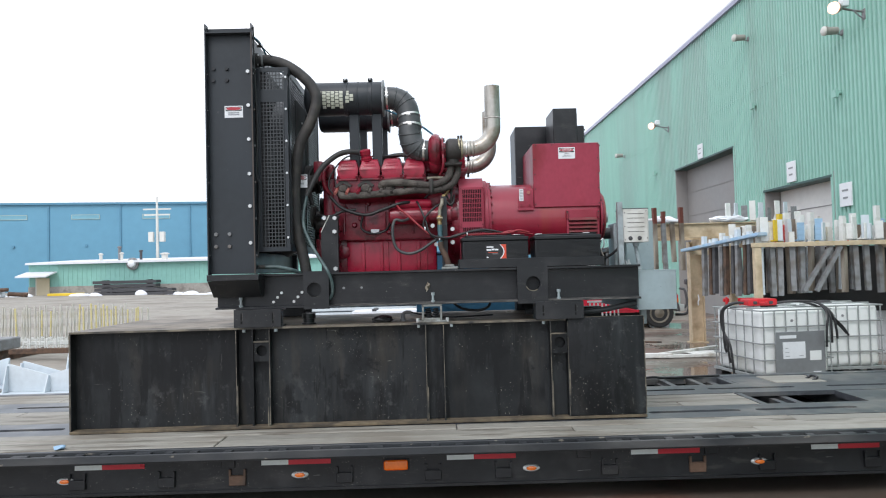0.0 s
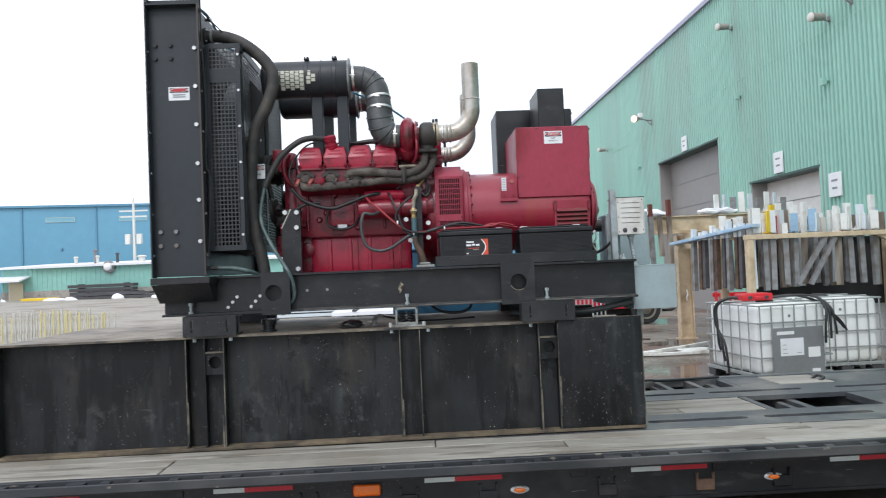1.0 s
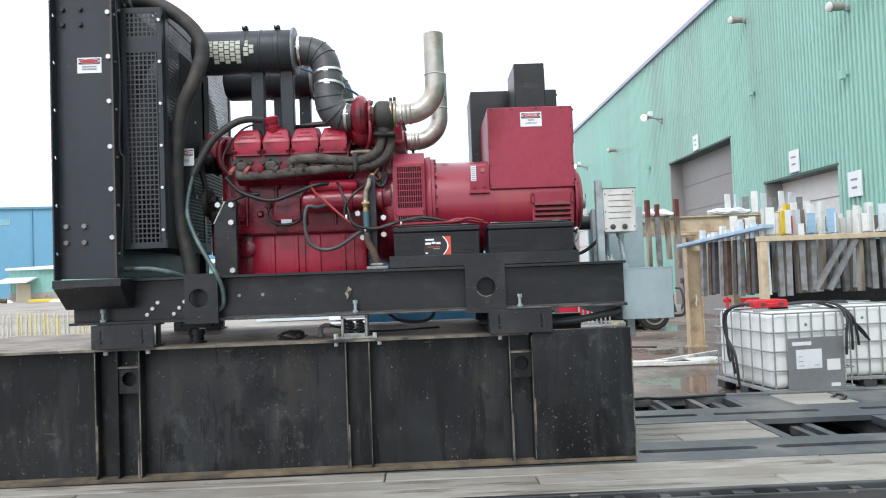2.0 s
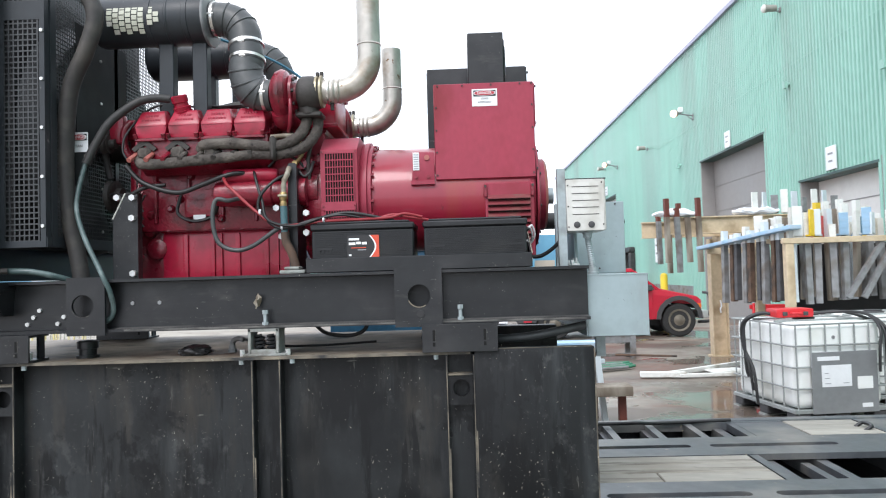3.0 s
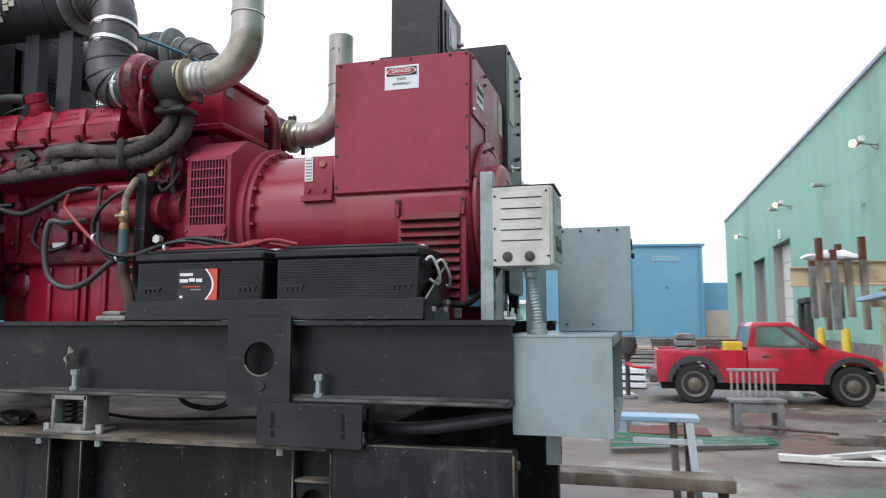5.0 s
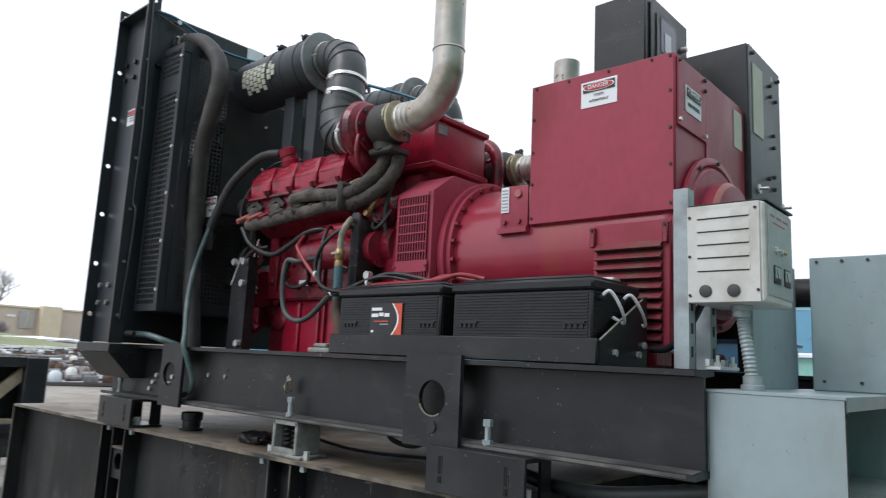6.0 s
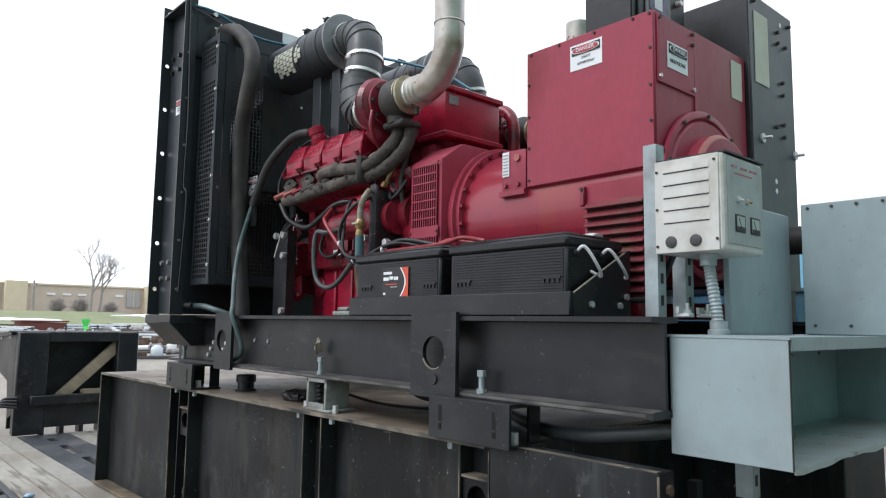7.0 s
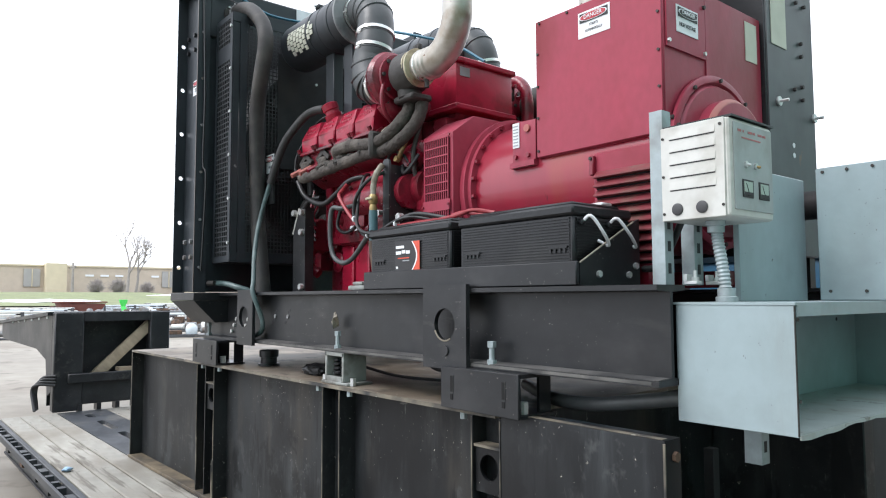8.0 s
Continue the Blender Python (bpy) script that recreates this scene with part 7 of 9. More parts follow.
# ---- alternator ----
def make_alternator():
    zc = 2.08
    a = part("alternator", lathe((0.925, YC, zc), (3, YC, zc), ((0, 0.27), (0.0, 0.287), (0.30, 0.287), (0.60, 0.287), (0.86, 0.287), (0.875, 0.283)), 64), RED_BARREL, GEN, "glossy red cylindrical alternator")
    # joint ring and slotted adaptor
    part("joint_ring", lathe((0.888, YC, zc), (3, YC, zc), ((0, 0.30), (0, 0.320), (0.015, 0.327), (0.038, 0.327), (0.042, 0.312), (0.060, 0.312), (0.064, 0.287)), 64), RED_DULL, a, "red bolted joint ring")
    ad = part("fan_adaptor", prism(((5.868, 1.70), (5.868, 2.318), (5.985, 2.400), (flip(5.985), 2.400), (flip(5.868), 2.318), (flip(5.868), 1.70)), "x", 0.695, 0.889, bevel=0.006), RED_DULL, a, "dull red adaptor with slotted grilles")
    # black sheet just behind the bars, painted as the adaptor's unlit hollow
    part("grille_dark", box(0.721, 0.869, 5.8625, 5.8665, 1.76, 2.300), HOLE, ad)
    for z0, z1, n in ((2.045, 2.300, 7), (1.76, 2.005, 7)):
        part("grille", bars_grid((0.721, 5.859, z0), (1, 0, 0), (0, 0, 1), 11, n, 0.148, z1 - z0, 0.0038, 0.0050, 0.005), RED_DULL, ad)
    part("grille_band", box(0.706, 0.880, 5.856, 5.8624, 2.003, 2.047, 0.002), RED_DULL, ad)
    for x, z in ((0.706, 2.306), (0.880, 2.306), (0.710, 2.025), (0.874, 2.025)):
        part("screw", hex_bolt((x, 5.856, z), (0, -1, 0), 0.006, 0.005), RED_CAST, ad)
    # end bell, bearing cover, feet, louvres
    part("end_bell", lathe((1.775, YC, zc), (3, YC, zc), ((0, 0.290), (0.020, 0.286), (0.036, 0.270), (0.040, 0.22), (0.040, 0.175), (0.075, 0.165), (0.09, 0.09), (0.105, 0.08)), 56), RED_DULL, a, "red alternator end bell")
    part("bearing_shaft", rod((1.88, YC, zc), (1.93, YC, zc), 0.045, seg=20), GALV, a)
    for y0, y1 in ((5.93, 6.05), (flip(6.05), flip(5.93))):
        part("foot", box(0.95, 1.75, y0, y1, SK1 + 0.002, SK1 + 0.06, 0.008), RED_CAST, a)
    lv = part("louvre_panel", box(1.543, 1.797, 5.925, 5.954, 1.745, 2.126, 0.003), RED_DULL, a, "red louvred cooling cover")
    for k in range(10):
        z = 1.760 + 0.031 * k
        part("louvre", prism(((5.9245, z), (5.902, z + 0.002), (5.902, z + 0.0055), (5.9245, z + 0.025)), "x", 1.556, 1.776), RED_SLAT, lv)
        # black strip below each slat in place of a shaded opening
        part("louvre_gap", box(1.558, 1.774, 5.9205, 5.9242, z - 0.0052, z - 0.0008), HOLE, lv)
    for x in (1.545, 1.788):
        c = part("cover_clip", box(x - 0.009, x + 0.009, 5.908, 5.925, 2.052, 2.118, 0.003), RED_CAST, lv)
        part("clip_screw", hex_bolt((x, 5.908, 2.108), (0, -1, 0), 0.006, 0.006), CASTIRON, c)
    # lifting eye and label bracket beside the terminal box
    br = part("bracket_plate", prism(((1.166, 2.150), (1.284, 2.150), (1.284, 2.298), (1.195, 2.302), (1.170, 2.280)), "y", 5.925, 5.935, bevel=0.003), RED_DULL, a)
    part("bracket_base", box(1.160, 1.284, 5.915, 6.03, 2.130, 2.150), RED_DULL, br)
    part("data_label", box(1.172, 1.205, 5.921, 5.924, 2.205, 2.298), WHITE, br)
    for k in range(7):
        part("print_bar", box(1.176, 1.201, 5.919, 5.9212, 2.212 + 0.012 * k, 2.216 + 0.012 * k), LABELGREY, br)
    for x in (1.187, 1.25):
        part("bracket_bolt", hex_bolt((x, 5.925, 2.170), (0, -1, 0), 0.009, 0.01), RED_CAST, br)
    # pale disc where the bracket is open to bright sky
    part("plug", rod((1.245, 5.925, 2.270), (1.245, 5.917, 2.270), 0.014, seg=14), RED_PALE, br)
    for k in range(14):
        an = math.pi * (0.28 + 0.075 * k)
        part("ring_bolt", hex_bolt((0.948, YC + 0.302 * math.cos(an), zc + 0.302 * math.sin(an)), (1, 0, 0), 0.010, 0.014), RED_CAST, a)
    # terminal box
    tb = part("terminal_box", box(1.288, 1.812, 5.931, 6.545, 2.150, 2.655, 0.006), RED_DULL, GEN, "dull red sheet-steel terminal box")
    part("front_cover", box(1.290, 1.810, 5.925, 5.9308, 2.153, 2.652, 0.002), RED_DULL, tb)
    part("box_saddle", box(1.33, 1.78, 5.975, 6.50, 2.10, 2.149), RED_DULL, tb)
    part("end_cover", box(1.813, 1.819, 5.942, 6.165, 2.422, 2.645, 0.001), RED_DULL, tb)
    part("end_sheet", box(1.8125, 1.817, 6.170, 6.540, 2.155, 2.650, 0.001), RED_DULL, tb)
    for y, z in ((5.950, 2.632), (5.950, 2.440), (6.155, 2.440), (6.155, 2.595), (6.155, 2.632), (6.02, 2.25), (5.955, 2.20)):
        part("screw", hex_bolt((1.819, y, z), (1, 0, 0), 0.007, 0.007), BOLT if 2.3 < z < 2.45 else CASTIRON, tb)
    for x in (1.31, 1.44, 1.59, 1.74, 1.80):
        part("screw", hex_bolt((x, 5.925, 2.642), (0, -1, 0), 0.005, 0.005), CASTIRON, tb)
    for z in (2.175, 2.295, 2.41, 2.53):
        for x in (1.300, 1.800):
            part("screw", hex_bolt((x, 5.925, z), (0, -1, 0), 0.005, 0.005), CASTIRON, tb)
    label(1.490, 1.622, 5.925, 2.530, 2.620, tb, "warning_label", ("STARTS", "AUTOMATICALLY"))
    label(5.994, 6.118, 1.819, 2.479, 2.566, tb, "warning_label", ("HIGH VOLTAGE",), headmat=LABELBLACK, end=True)
    part("paper_label", box(1.8175, 1.8195, 6.430, 6.511, 2.480, 2.621), YELLOWED, tb)
    part("bell_ring", lathe((1.817, 6.222, 2.09), (3, 6.222, 2.09), ((0, 0.285), (0.012, 0.285), (0.016, 0.277), (0.016, 0.262), (0.006, 0.255), (0.02, 0.245)), 48), RED_DULL, tb)
    part("bell_cap", lathe((1.827, 6.240, 2.09), (3, 6.240, 2.09), ((0, 0.20), (0.045, 0.20), (0.06, 0.185), (0.062, 0.14), (0.03, 0.13)), 48), RED_DULL, tb)
    for k in range(10):
        an = math.pi * (0.1 + 0.2 * k)
        part("ring_screw", hex_bolt((1.833, 6.222 + 0.270 * math.cos(an), 2.09 + 0.270 * math.sin(an)), (1, 0, 0), 0.007, 0.008), CASTIRON, tb)
    part("dusty_rim", lathe((1.872, 6.240, 2.09), (3, 6.240, 2.09), ((0, 0.2005), (0.001, 0.2010), (0.014, 0.189), (0.0145, 0.187)), 48), RED_PALE, tb)
    # controller on top of the terminal box
    cb = part("control_box", box(1.475, 1.668, 6.03, 6.385, 2.656, 2.955, 0.004), BLACK, GEN, "black control box with a small display")
    part("control_face", box(1.669, 1.675, 6.06, 6.355, 2.683, 2.925, 0.003), BLACK, cb)
    part("display_bezel", box(1.676, 1.681, 6.10, 6.265, 2.735, 2.900, 0.003), GREYSTEEL, cb)
    part("display", box(1.682, 1.684, 6.122, 6.243, 2.762, 2.886), SCREEN, cb)
    part("display_label", box(1.6845, 1.686, 6.15, 6.20, 2.77, 2.84), WHITE, cb)
    part("emergency_button", lathe((1.675, 6.325, 2.72), (3, 6.325, 2.72), ((0, 0.015), (0.02, 0.015), (0.021, 0.024), (0.035, 0.02)), 14), REDPLASTIC, cb)
    part("key_switch", lathe((1.675, 6.318, 2.84), (3, 6.318, 2.84), ((0, 0.012), (0.02, 0.010)), 12), BOLT, cb)
    # tall breaker cabinet behind
    kb = part("breaker_cabinet", box(1.228, 1.832, 6.548, 6.930, 1.80, 2.918, 0.004), BLACK, GEN, "tall black breaker cabinet with grey weathered end")
    part("cabinet_end", box(1.833, 1.838, 6.552, 6.926, 1.804, 2.913), GREYCAB, kb)
    part("paper_label", box(1.839, 1.841, 6.582, 6.699, 2.572, 2.850), YELLOWED, kb)
    for y, z in ((6.580, 2.885), (6.895, 2.875), (6.785, 2.82), (6.785, 2.775), (6.855, 2.775), (6.815, 2.62), (6.815, 2.57), (6.815, 2.45), (6.75, 2.43), (6.815, 2.40)):
        part("screw", hex_bolt((1.839, y, z), (1, 0, 0), 0.008, 0.010), CASTIRON, kb)
    for y, z in ((6.623, 2.363), (6.915, 2.345)):
        st = part("stud", rod((1.839, y, z), (1.875, y + 0.004, z), 0.006, seg=8), BOLT, kb)
        part("washer", rod((1.839, y, z), (1.846, y, z), 0.018, seg=14), BOLT, st)
    # white discs painted as daylight coming through open holes
    for y, z in ((6.735, 2.215), (6.735, 2.177), (6.82, 2.86)):
        part("open_hole", rod((1.838, y, z), (1.8395, y, z), 0.010, seg=12), WHITE, kb)
    part("left_side", box(1.224, 1.228, 6.565, 6.915, 1.82, 2.90), GREYCAB, kb)
    for x in (1.235, 1.775):
        for y in (6.555, 6.875):
            part("cabinet_leg", box(x, x + 0.045, y, y + 0.045, SK1 + 0.002, 1.7995), BLACK, kb)


make_alternator()


# ---- batteries in their tray on the skid ----
b = bmesh.new()
box(0.675, 1.745, 5.585, 5.60, SK1 + 0.002, SK1 + 0.07, 0.003, bm=b)
box(0.675, 1.745, 5.60, 5.88, SK1 + 0.002, SK1 + 0.012, bm=b)
box(0.675, 0.69, 5.60, 5.88, SK1 + 0.012, SK1 + 0.07, bm=b)
tray = part("battery_tray", b, BLACK, GEN, "black steel battery tray")
part("tray_end", prism(((5.60, SK1 + 0.012), (5.88, SK1 + 0.012), (5.88, SK1 + 0.205), (5.848, SK1 + 0.193), (5.60, SK1 + 0.065)), "x", 1.738, 1.746), BLACK, tray)
part("worn_edge", rod((1.7465, 5.600, SK1 + 0.066), (1.7465, 5.848, SK1 + 0.194), 0.0028, seg=6), BEIGEPIPE, tray)
for y, z in ((5.68, SK1 + 0.035), (5.82, SK1 + 0.035), (5.855, SK1 + 0.062)):
    part("tray_bolt", hex_bolt((1.746, y, z), (1, 0, 0), 0.010, 0.009), BOLT, tray)


def make_battery(x0, marked):
    lab = "black ribbed truck battery with a maker's sticker" if marked else "black ribbed truck battery with white cord handles"
    t = thing("battery", lab, "battery", "batteries in the tray")
    t.location = (x0, 5.602, SK1 + 0.013)
    w, d, h = 0.485, 0.262, 0.225
    c = part("case", box(0, w, 0, d, 0, h - 0.035, 0.006), BATTERY, t)
    b = bmesh.new()
    for k in range(16):
        z = 0.05 + 0.0085 * k
        box(0.012, w - 0.012, -0.003, 0.004, z, z + 0.004, bm=b)
        box(w - 0.004, w + 0.003, 0.012, d - 0.012, z, z + 0.004, bm=b)
    part("case_rib", b, BATTERY, c)
    part("lid", box(-0.006, w + 0.006, -0.008, d + 0.006, h - 0.037, h - 0.006, 0.007), BATTERY, t)
    part("lid_top", box(0.02, w - 0.02, 0.02, d - 0.02, h - 0.006, h + 0.006, 0.005), BATTERY, t)
    for x in (0.03, w - 0.09):
        part("grip_comb", box(x, x + 0.07, -0.006, 0.002, 0.095, 0.102), BATTERY, c)
        for k in range(4):
            part("comb_tooth", box(x + 0.003 + k * 0.018, x + 0.011 + k * 0.018, -0.006, 0.002, 0.083, 0.096), BATTERY, c)
    for x, m in ((0.06, BATTERY), (w - 0.06, BATTERY)):
        p = part("terminal", lathe((x, d - 0.06, h), (x, d - 0.06, 1), ((0, 0.02), (0.018, 0.016), (0.02, 0.008)), 12), m, t)
        part("terminal_clamp", box(x - 0.03, x + 0.025, d - 0.085, d - 0.035, h + 0.004, h + 0.018, 0.004), BOLT, p)
    if marked:
        s = part("sticker", box(0.170, 0.322, -0.0060, -0.0045, 0.056, 0.161), LABELBLACK, t, "dark sticker with white print bars and an orange arc")
        cu = bmesh.new()
        n = 12
        outer = [(0.309 - 0.028 * (1 - math.sin(math.pi * k / n)), 0.056 + 0.105 * k / n) for k in range(n + 1)]
        pts = [(0.322, 0.161), (0.322, 0.056)] + outer
        prism(pts, "y", -0.0072, -0.0061, cu)
        part("orange_arc", cu, ORANGE, s)
        cu = bmesh.new()
        inner = [(u - 0.007, v) for u, v in reversed(outer)]
        prism(outer + inner, "y", -0.0074, -0.0062, cu)
        part("white_arc", cu, WHITE, s)
        for x, z, ww, hh, m in ((0.178, 0.138, 0.05, 0.010, WHITE), (0.178, 0.116, 0.032, 0.012, WHITE), (0.214, 0.119, 0.022, 0.012, WHITE), (0.240, 0.117, 0.024, 0.012, WHITE), (0.190, 0.100, 0.07, 0.004, ORANGE), (0.220, 0.090, 0.04, 0.004, LABELGREY), (0.178, 0.064, 0.012, 0.008, WHITE)):
            part("print_bar", box(x, x + ww, -0.0074, -0.006, z, z + hh), m, s)
    else:
        for y0, y1 in ((0.03, 0.12), (0.15, 0.25)):
            part("cord_handle", tube(((w + 0.004, y0, 0.165), (w + 0.03, y0 + 0.01, 0.185), (w + 0.045, (y0 + y1) / 2, 0.14), (w + 0.03, y1, 0.105), (w + 0.006, y1 - 0.02, 0.12)), 0.0048, 8), CABLE_WHITE, t)
            part("cord_knot", lathe((w, y0, 0.168), (w + 1, y0, 0.168), ((0, 0.009), (0.012, 0.010), (0.016, 0.005)), 10), BATTERY, t)
    return t


make_battery(0.702, True)
make_battery(1.238, False)


# ---- charger box on strut posts ----
def strut(x0, x1, y0, y1, z0, z1, parent, name="strut_post"):
    b = bmesh.new()
    th = 0.004
    box(x0, x1, y0, y0 + th, z0, z1, bm=b)
    box(x0, x0 + th, y0 + th, y1, z0, z1, bm=b)
    box(x1 - th, x1, y0 + th, y1, z0, z1, bm=b)
    box(x0 + th, x0 + 0.012, y1 - th, y1, z0, z1, bm=b)
    box(x1 - 0.012, x1 - th, y1 - th, y1, z0, z1, bm=b)
    p = part(name, b, GALV, parent, "galvanised slotted strut")
    n = int((z1 - z0) / 0.06)
    for k in range(n):
        z = z0 + 0.03 + k * 0.06
        part("strut_slot", box(x1 - 0.0005, x1 + 0.0008, (y0 + y1) / 2 - 0.007, (y0 + y1) / 2 + 0.007, z, z + 0.028), DARK, p)
    return p


CH = thing("battery_charger", "pale louvred steel battery charger on galvanised strut posts", "battery charger")
strut(1.891, 1.931, 5.730, 5.771, SK1 + 0.002, 2.160, CH)
strut(1.895, 1.935, 5.868, 5.912, SK1 + 0.002, 2.0, CH)
c0, c1, cy0, cy1, cz0, cz1 = 1.932, 2.124, 5.722, 5.950, 1.851, 2.104
body = part("charger_body", box(c0, c1, cy0, cy1, cz0, cz1, 0.012, segs=3), CHARGER, CH)
part("front_cover", box(c0 + 0.001, c1 - 0.010, cy0 - 0.004, cy0 + 0.001, cz0 + 0.001, cz1 - 0.001, 0.0015), CHARGER, body)
for k in range(5):
    z = cz0 + 0.082 + k * 0.034
    v = prism(((cy0 - 0.004, z), (cy0 - 0.0056, z + 0.0003), (cy0 - 0.0056, z + 0.0016), (cy0 - 0.0050, z + 0.010), (cy0 - 0.004, z + 0.022)), "x", c0 + 0.026, c1 - 0.034)
    part("vent_louvre", v, CHARGER, body)
    # dark strip: the vent slot and the shade below its lip together
    part("vent_gap", box(c0 + 0.028, c1 - 0.036, cy0 - 0.0052, cy0 - 0.0041, z - 0.0030, z - 0.0002), DARK, body)
for x in (c0 + 0.048, c0 + 0.118):
    part("knockout_plug", lathe((x, cy0 - 0.004, cz0 + 0.030), (x, 0, cz0 + 0.030), ((0, 0.016), (0.003, 0.016), (0.005, 0.012)), 18), CHARCOAL, body)
for x, z in ((c0 + 0.008, cz0 + 0.02), (c0 + 0.008, cz1 - 0.03), (c1 - 0.016, cz0 + 0.03), (c1 - 0.02, cz1 - 0.018), (c0 + 0.008, cz0 + 0.12)):
    part("screw", hex_bolt((x, cy0 - 0.004, z), (0, -1, 0), 0.004, 0.003), CASTIRON, body)
face = part("gauge_face", box(c1 + 0.0005, c1 + 0.003, cy0 + 0.02, cy1 - 0.01, cz0 + 0.02, cz1 - 0.012), FACEGREY, body)
part("hood_lip", box(c0, c1 + 0.004, cy0 + 0.01, cy1 + 0.005, cz1 + 0.001, cz1 + 0.006), BLACK, body)
for k in range(2):
    y = cy0 + 0.055 + 0.085 * k
    gme = part("meter", box(c1 + 0.003, c1 + 0.0055, y, y + 0.055, cz0 + 0.052, cz0 + 0.098, 0.001), LABELBLACK, face)
    part("meter_dial", box(c1 + 0.0056, c1 + 0.0062, y + 0.006, y + 0.049, cz0 + 0.058, cz0 + 0.093), METERFACE, gme)
    part("dial_shade", box(c1 + 0.0063, c1 + 0.0068, y + 0.006, y + 0.049, cz0 + 0.058, cz0 + 0.066), LABELBLACK, gme)
    part("pointer", rod((c1 + 0.0068, y + 0.0275, cz0 + 0.064), (c1 + 0.0068, y + 0.015, cz0 + 0.088), 0.0007, seg=6), LABELBLACK, gme)
for k, m in ((0, BOLT), (1, BRASS)):
    y = cy0 + 0.075 + 0.05 * k
    part("toggle_switch", rod((c1 + 0.003, y, cz0 + 0.137), (c1 + 0.012, y + 0.010, cz0 + 0.135), 0.0040, seg=8), m, face)
    part("switch_nut", hex_bolt((c1 + 0.003, y, cz0 + 0.137), (1, 0, 0), 0.009, 0.005), BOLT, face)
for k, wd in enumerate((0.018, 0.006, 0.030, 0.012, 0.022, 0.016)):
    y = cy0 + 0.040 + 0.026 * k
    part("print_bar", box(c1 + 0.003, c1 + 0.0036, y, y + min(wd, 0.023), cz1 - 0.034, cz1 - 0.028), PRINTPINK, face)
part("print_bar", box(c1 + 0.003, c1 + 0.0036, cy0 + 0.06, cy1 - 0.07, cz1 - 0.050, cz1 - 0.046), PRINTPINK, face)
# flexible conduit down to the enclosure
pts = [(2.042, 5.795, 1.855), (2.045, 5.798, 1.80), (2.056, 5.80, 1.72), (2.064, 5.80, 1.638)]
part("conduit", tube(pts, 0.0150, 14, 44, radius=lambda s: 1 + 0.09 * math.sin(s * 150)), GALV, CH, "ribbed flexible steel conduit")
part("conduit_fitting", lathe((2.064, 5.80, 1.6385), (2.064, 5.80, 3), ((0, 0.028), (0.012, 0.028), (0.014, 0.023), (0.035, 0.023)), 14), GALV, CH)
part("conduit_fitting", lathe((2.042, 5.795, 1.850), (2.042, 5.795, 0), ((0, 0.026), (0.012, 0.026), (0.014, 0.022), (0.03, 0.022)), 14), GALV, CH)
for y in (5.79, 5.90):
    b = bmesh.new()
    box(1.955, 1.995, y - 0.014, y + 0.014, SK1 + 0.002, SK1 + 0.012, 0.002, bm=b)
    box(1.955, 1.965, y - 0.014, y + 0.014, SK1 + 0.012, SK1 + 0.030, bm=b)
    rod((1.982, y, SK1 + 0.012), (1.982, y, SK1 + 0.040), 0.005, seg=8, bm=b)
    rod((1.982, y, SK1 + 0.012), (1.982, y, SK1 + 0.022), 0.010, seg=6, bm=b)
    part("beam_clamp", b, BOLT, CH)
part("supply_cable", tube(((1.94, 5.80, 1.86), (1.89, 5.82, 1.79), (1.82, 5.86, 1.74), (1.76, 5.88, 1.735)), 0.010, 8), CABLE, CH)

# ---- grey bus enclosure bolted to the skid's end ----
EN = part("bus_enclosure", box(2.000, 2.006, 5.665, 6.78, 1.343, 1.632), GREYBOX, GEN, "open-sided grey steel bus enclosure")
part("end_panel", box(2.006, 2.296, 5.660, 5.666, 1.343, 1.632, 0.001), GREYBOX, EN)
part("end_panel", box(2.000, 2.296, 6.775, 6.781, 1.343, 1.632), GREYBOX, EN)
b = bmesh.new()
box(1.996, 2.299, 5.658, 6.785, 1.632, 1.638, bm=b)
box(2.293, 2.299, 5.67, 6.785, 1.607, 1.632, bm=b)
part("top_panel", b, GREYBOX, EN)
b = bmesh.new()
box(2.006, 2.2945, 5.6665, 6.7745, 1.3435, 1.348, bm=b)
n = 26
lip = [(5.666 + 1.109 * k / n, 1.343 - 0.006 - 0.0035 * math.sin(k * 0.62) - 0.002 * math.sin(k * 1.7)) for k in range(n + 1)]
prism([(5.666, 1.347)] + [(6.775, 1.347)] + list(reversed(lip)), "x", 2.295, 2.299, b)
part("bottom_panel", b, ENCFLOOR, EN, "dirty grey enclosure floor with a bent lip")
for y, z, r in ((5.795, 1.583, 0.014), (6.02, 1.585, 0.006), (6.62, 1.575, 0.006), (6.02, 1.50, 0.004)):
    part("hole", rod((2.0062, y, z), (2.0075, y, z), r, seg=12), DARK, EN)
part("panel_seam", box(2.2945, 2.2962, 5.6598, 5.6662, 1.345, 1.630), CASTIRON, EN)
for z in (1.42, 1.60):
    part("screw", hex_bolt((2.2962, 5.672, z), (1, 0, 0), 0.004, 0.003), CASTIRON, EN)
up = part("upper_box", box(2.068, 2.350, 6.350, 6.750, 1.6385, 2.049, 0.003), GREYBOX, EN, "grey upright steel enclosure")
for x in (2.09, 2.16, 2.23, 2.30):
    part("screw", hex_bolt((x, 6.350, 2.035), (0, -1, 0), 0.005, 0.004), CASTIRON, up)
for x in (2.10, 2.20):
    part("screw", hex_bolt((x, 6.350, 1.667), (0, -1, 0), 0.005, 0.004), CASTIRON, up)
part("hinge", box(2.350, 2.356, 6.38, 6.43, 1.96, 2.0, 0.002), CASTIRON, up)
part("knob", lathe((2.350, 6.40, 1.935), (3, 6.40, 1.935), ((0, 0.010), (0.006, 0.010), (0.007, 0.013), (0.013, 0.010)), 12), CASTIRON, up)
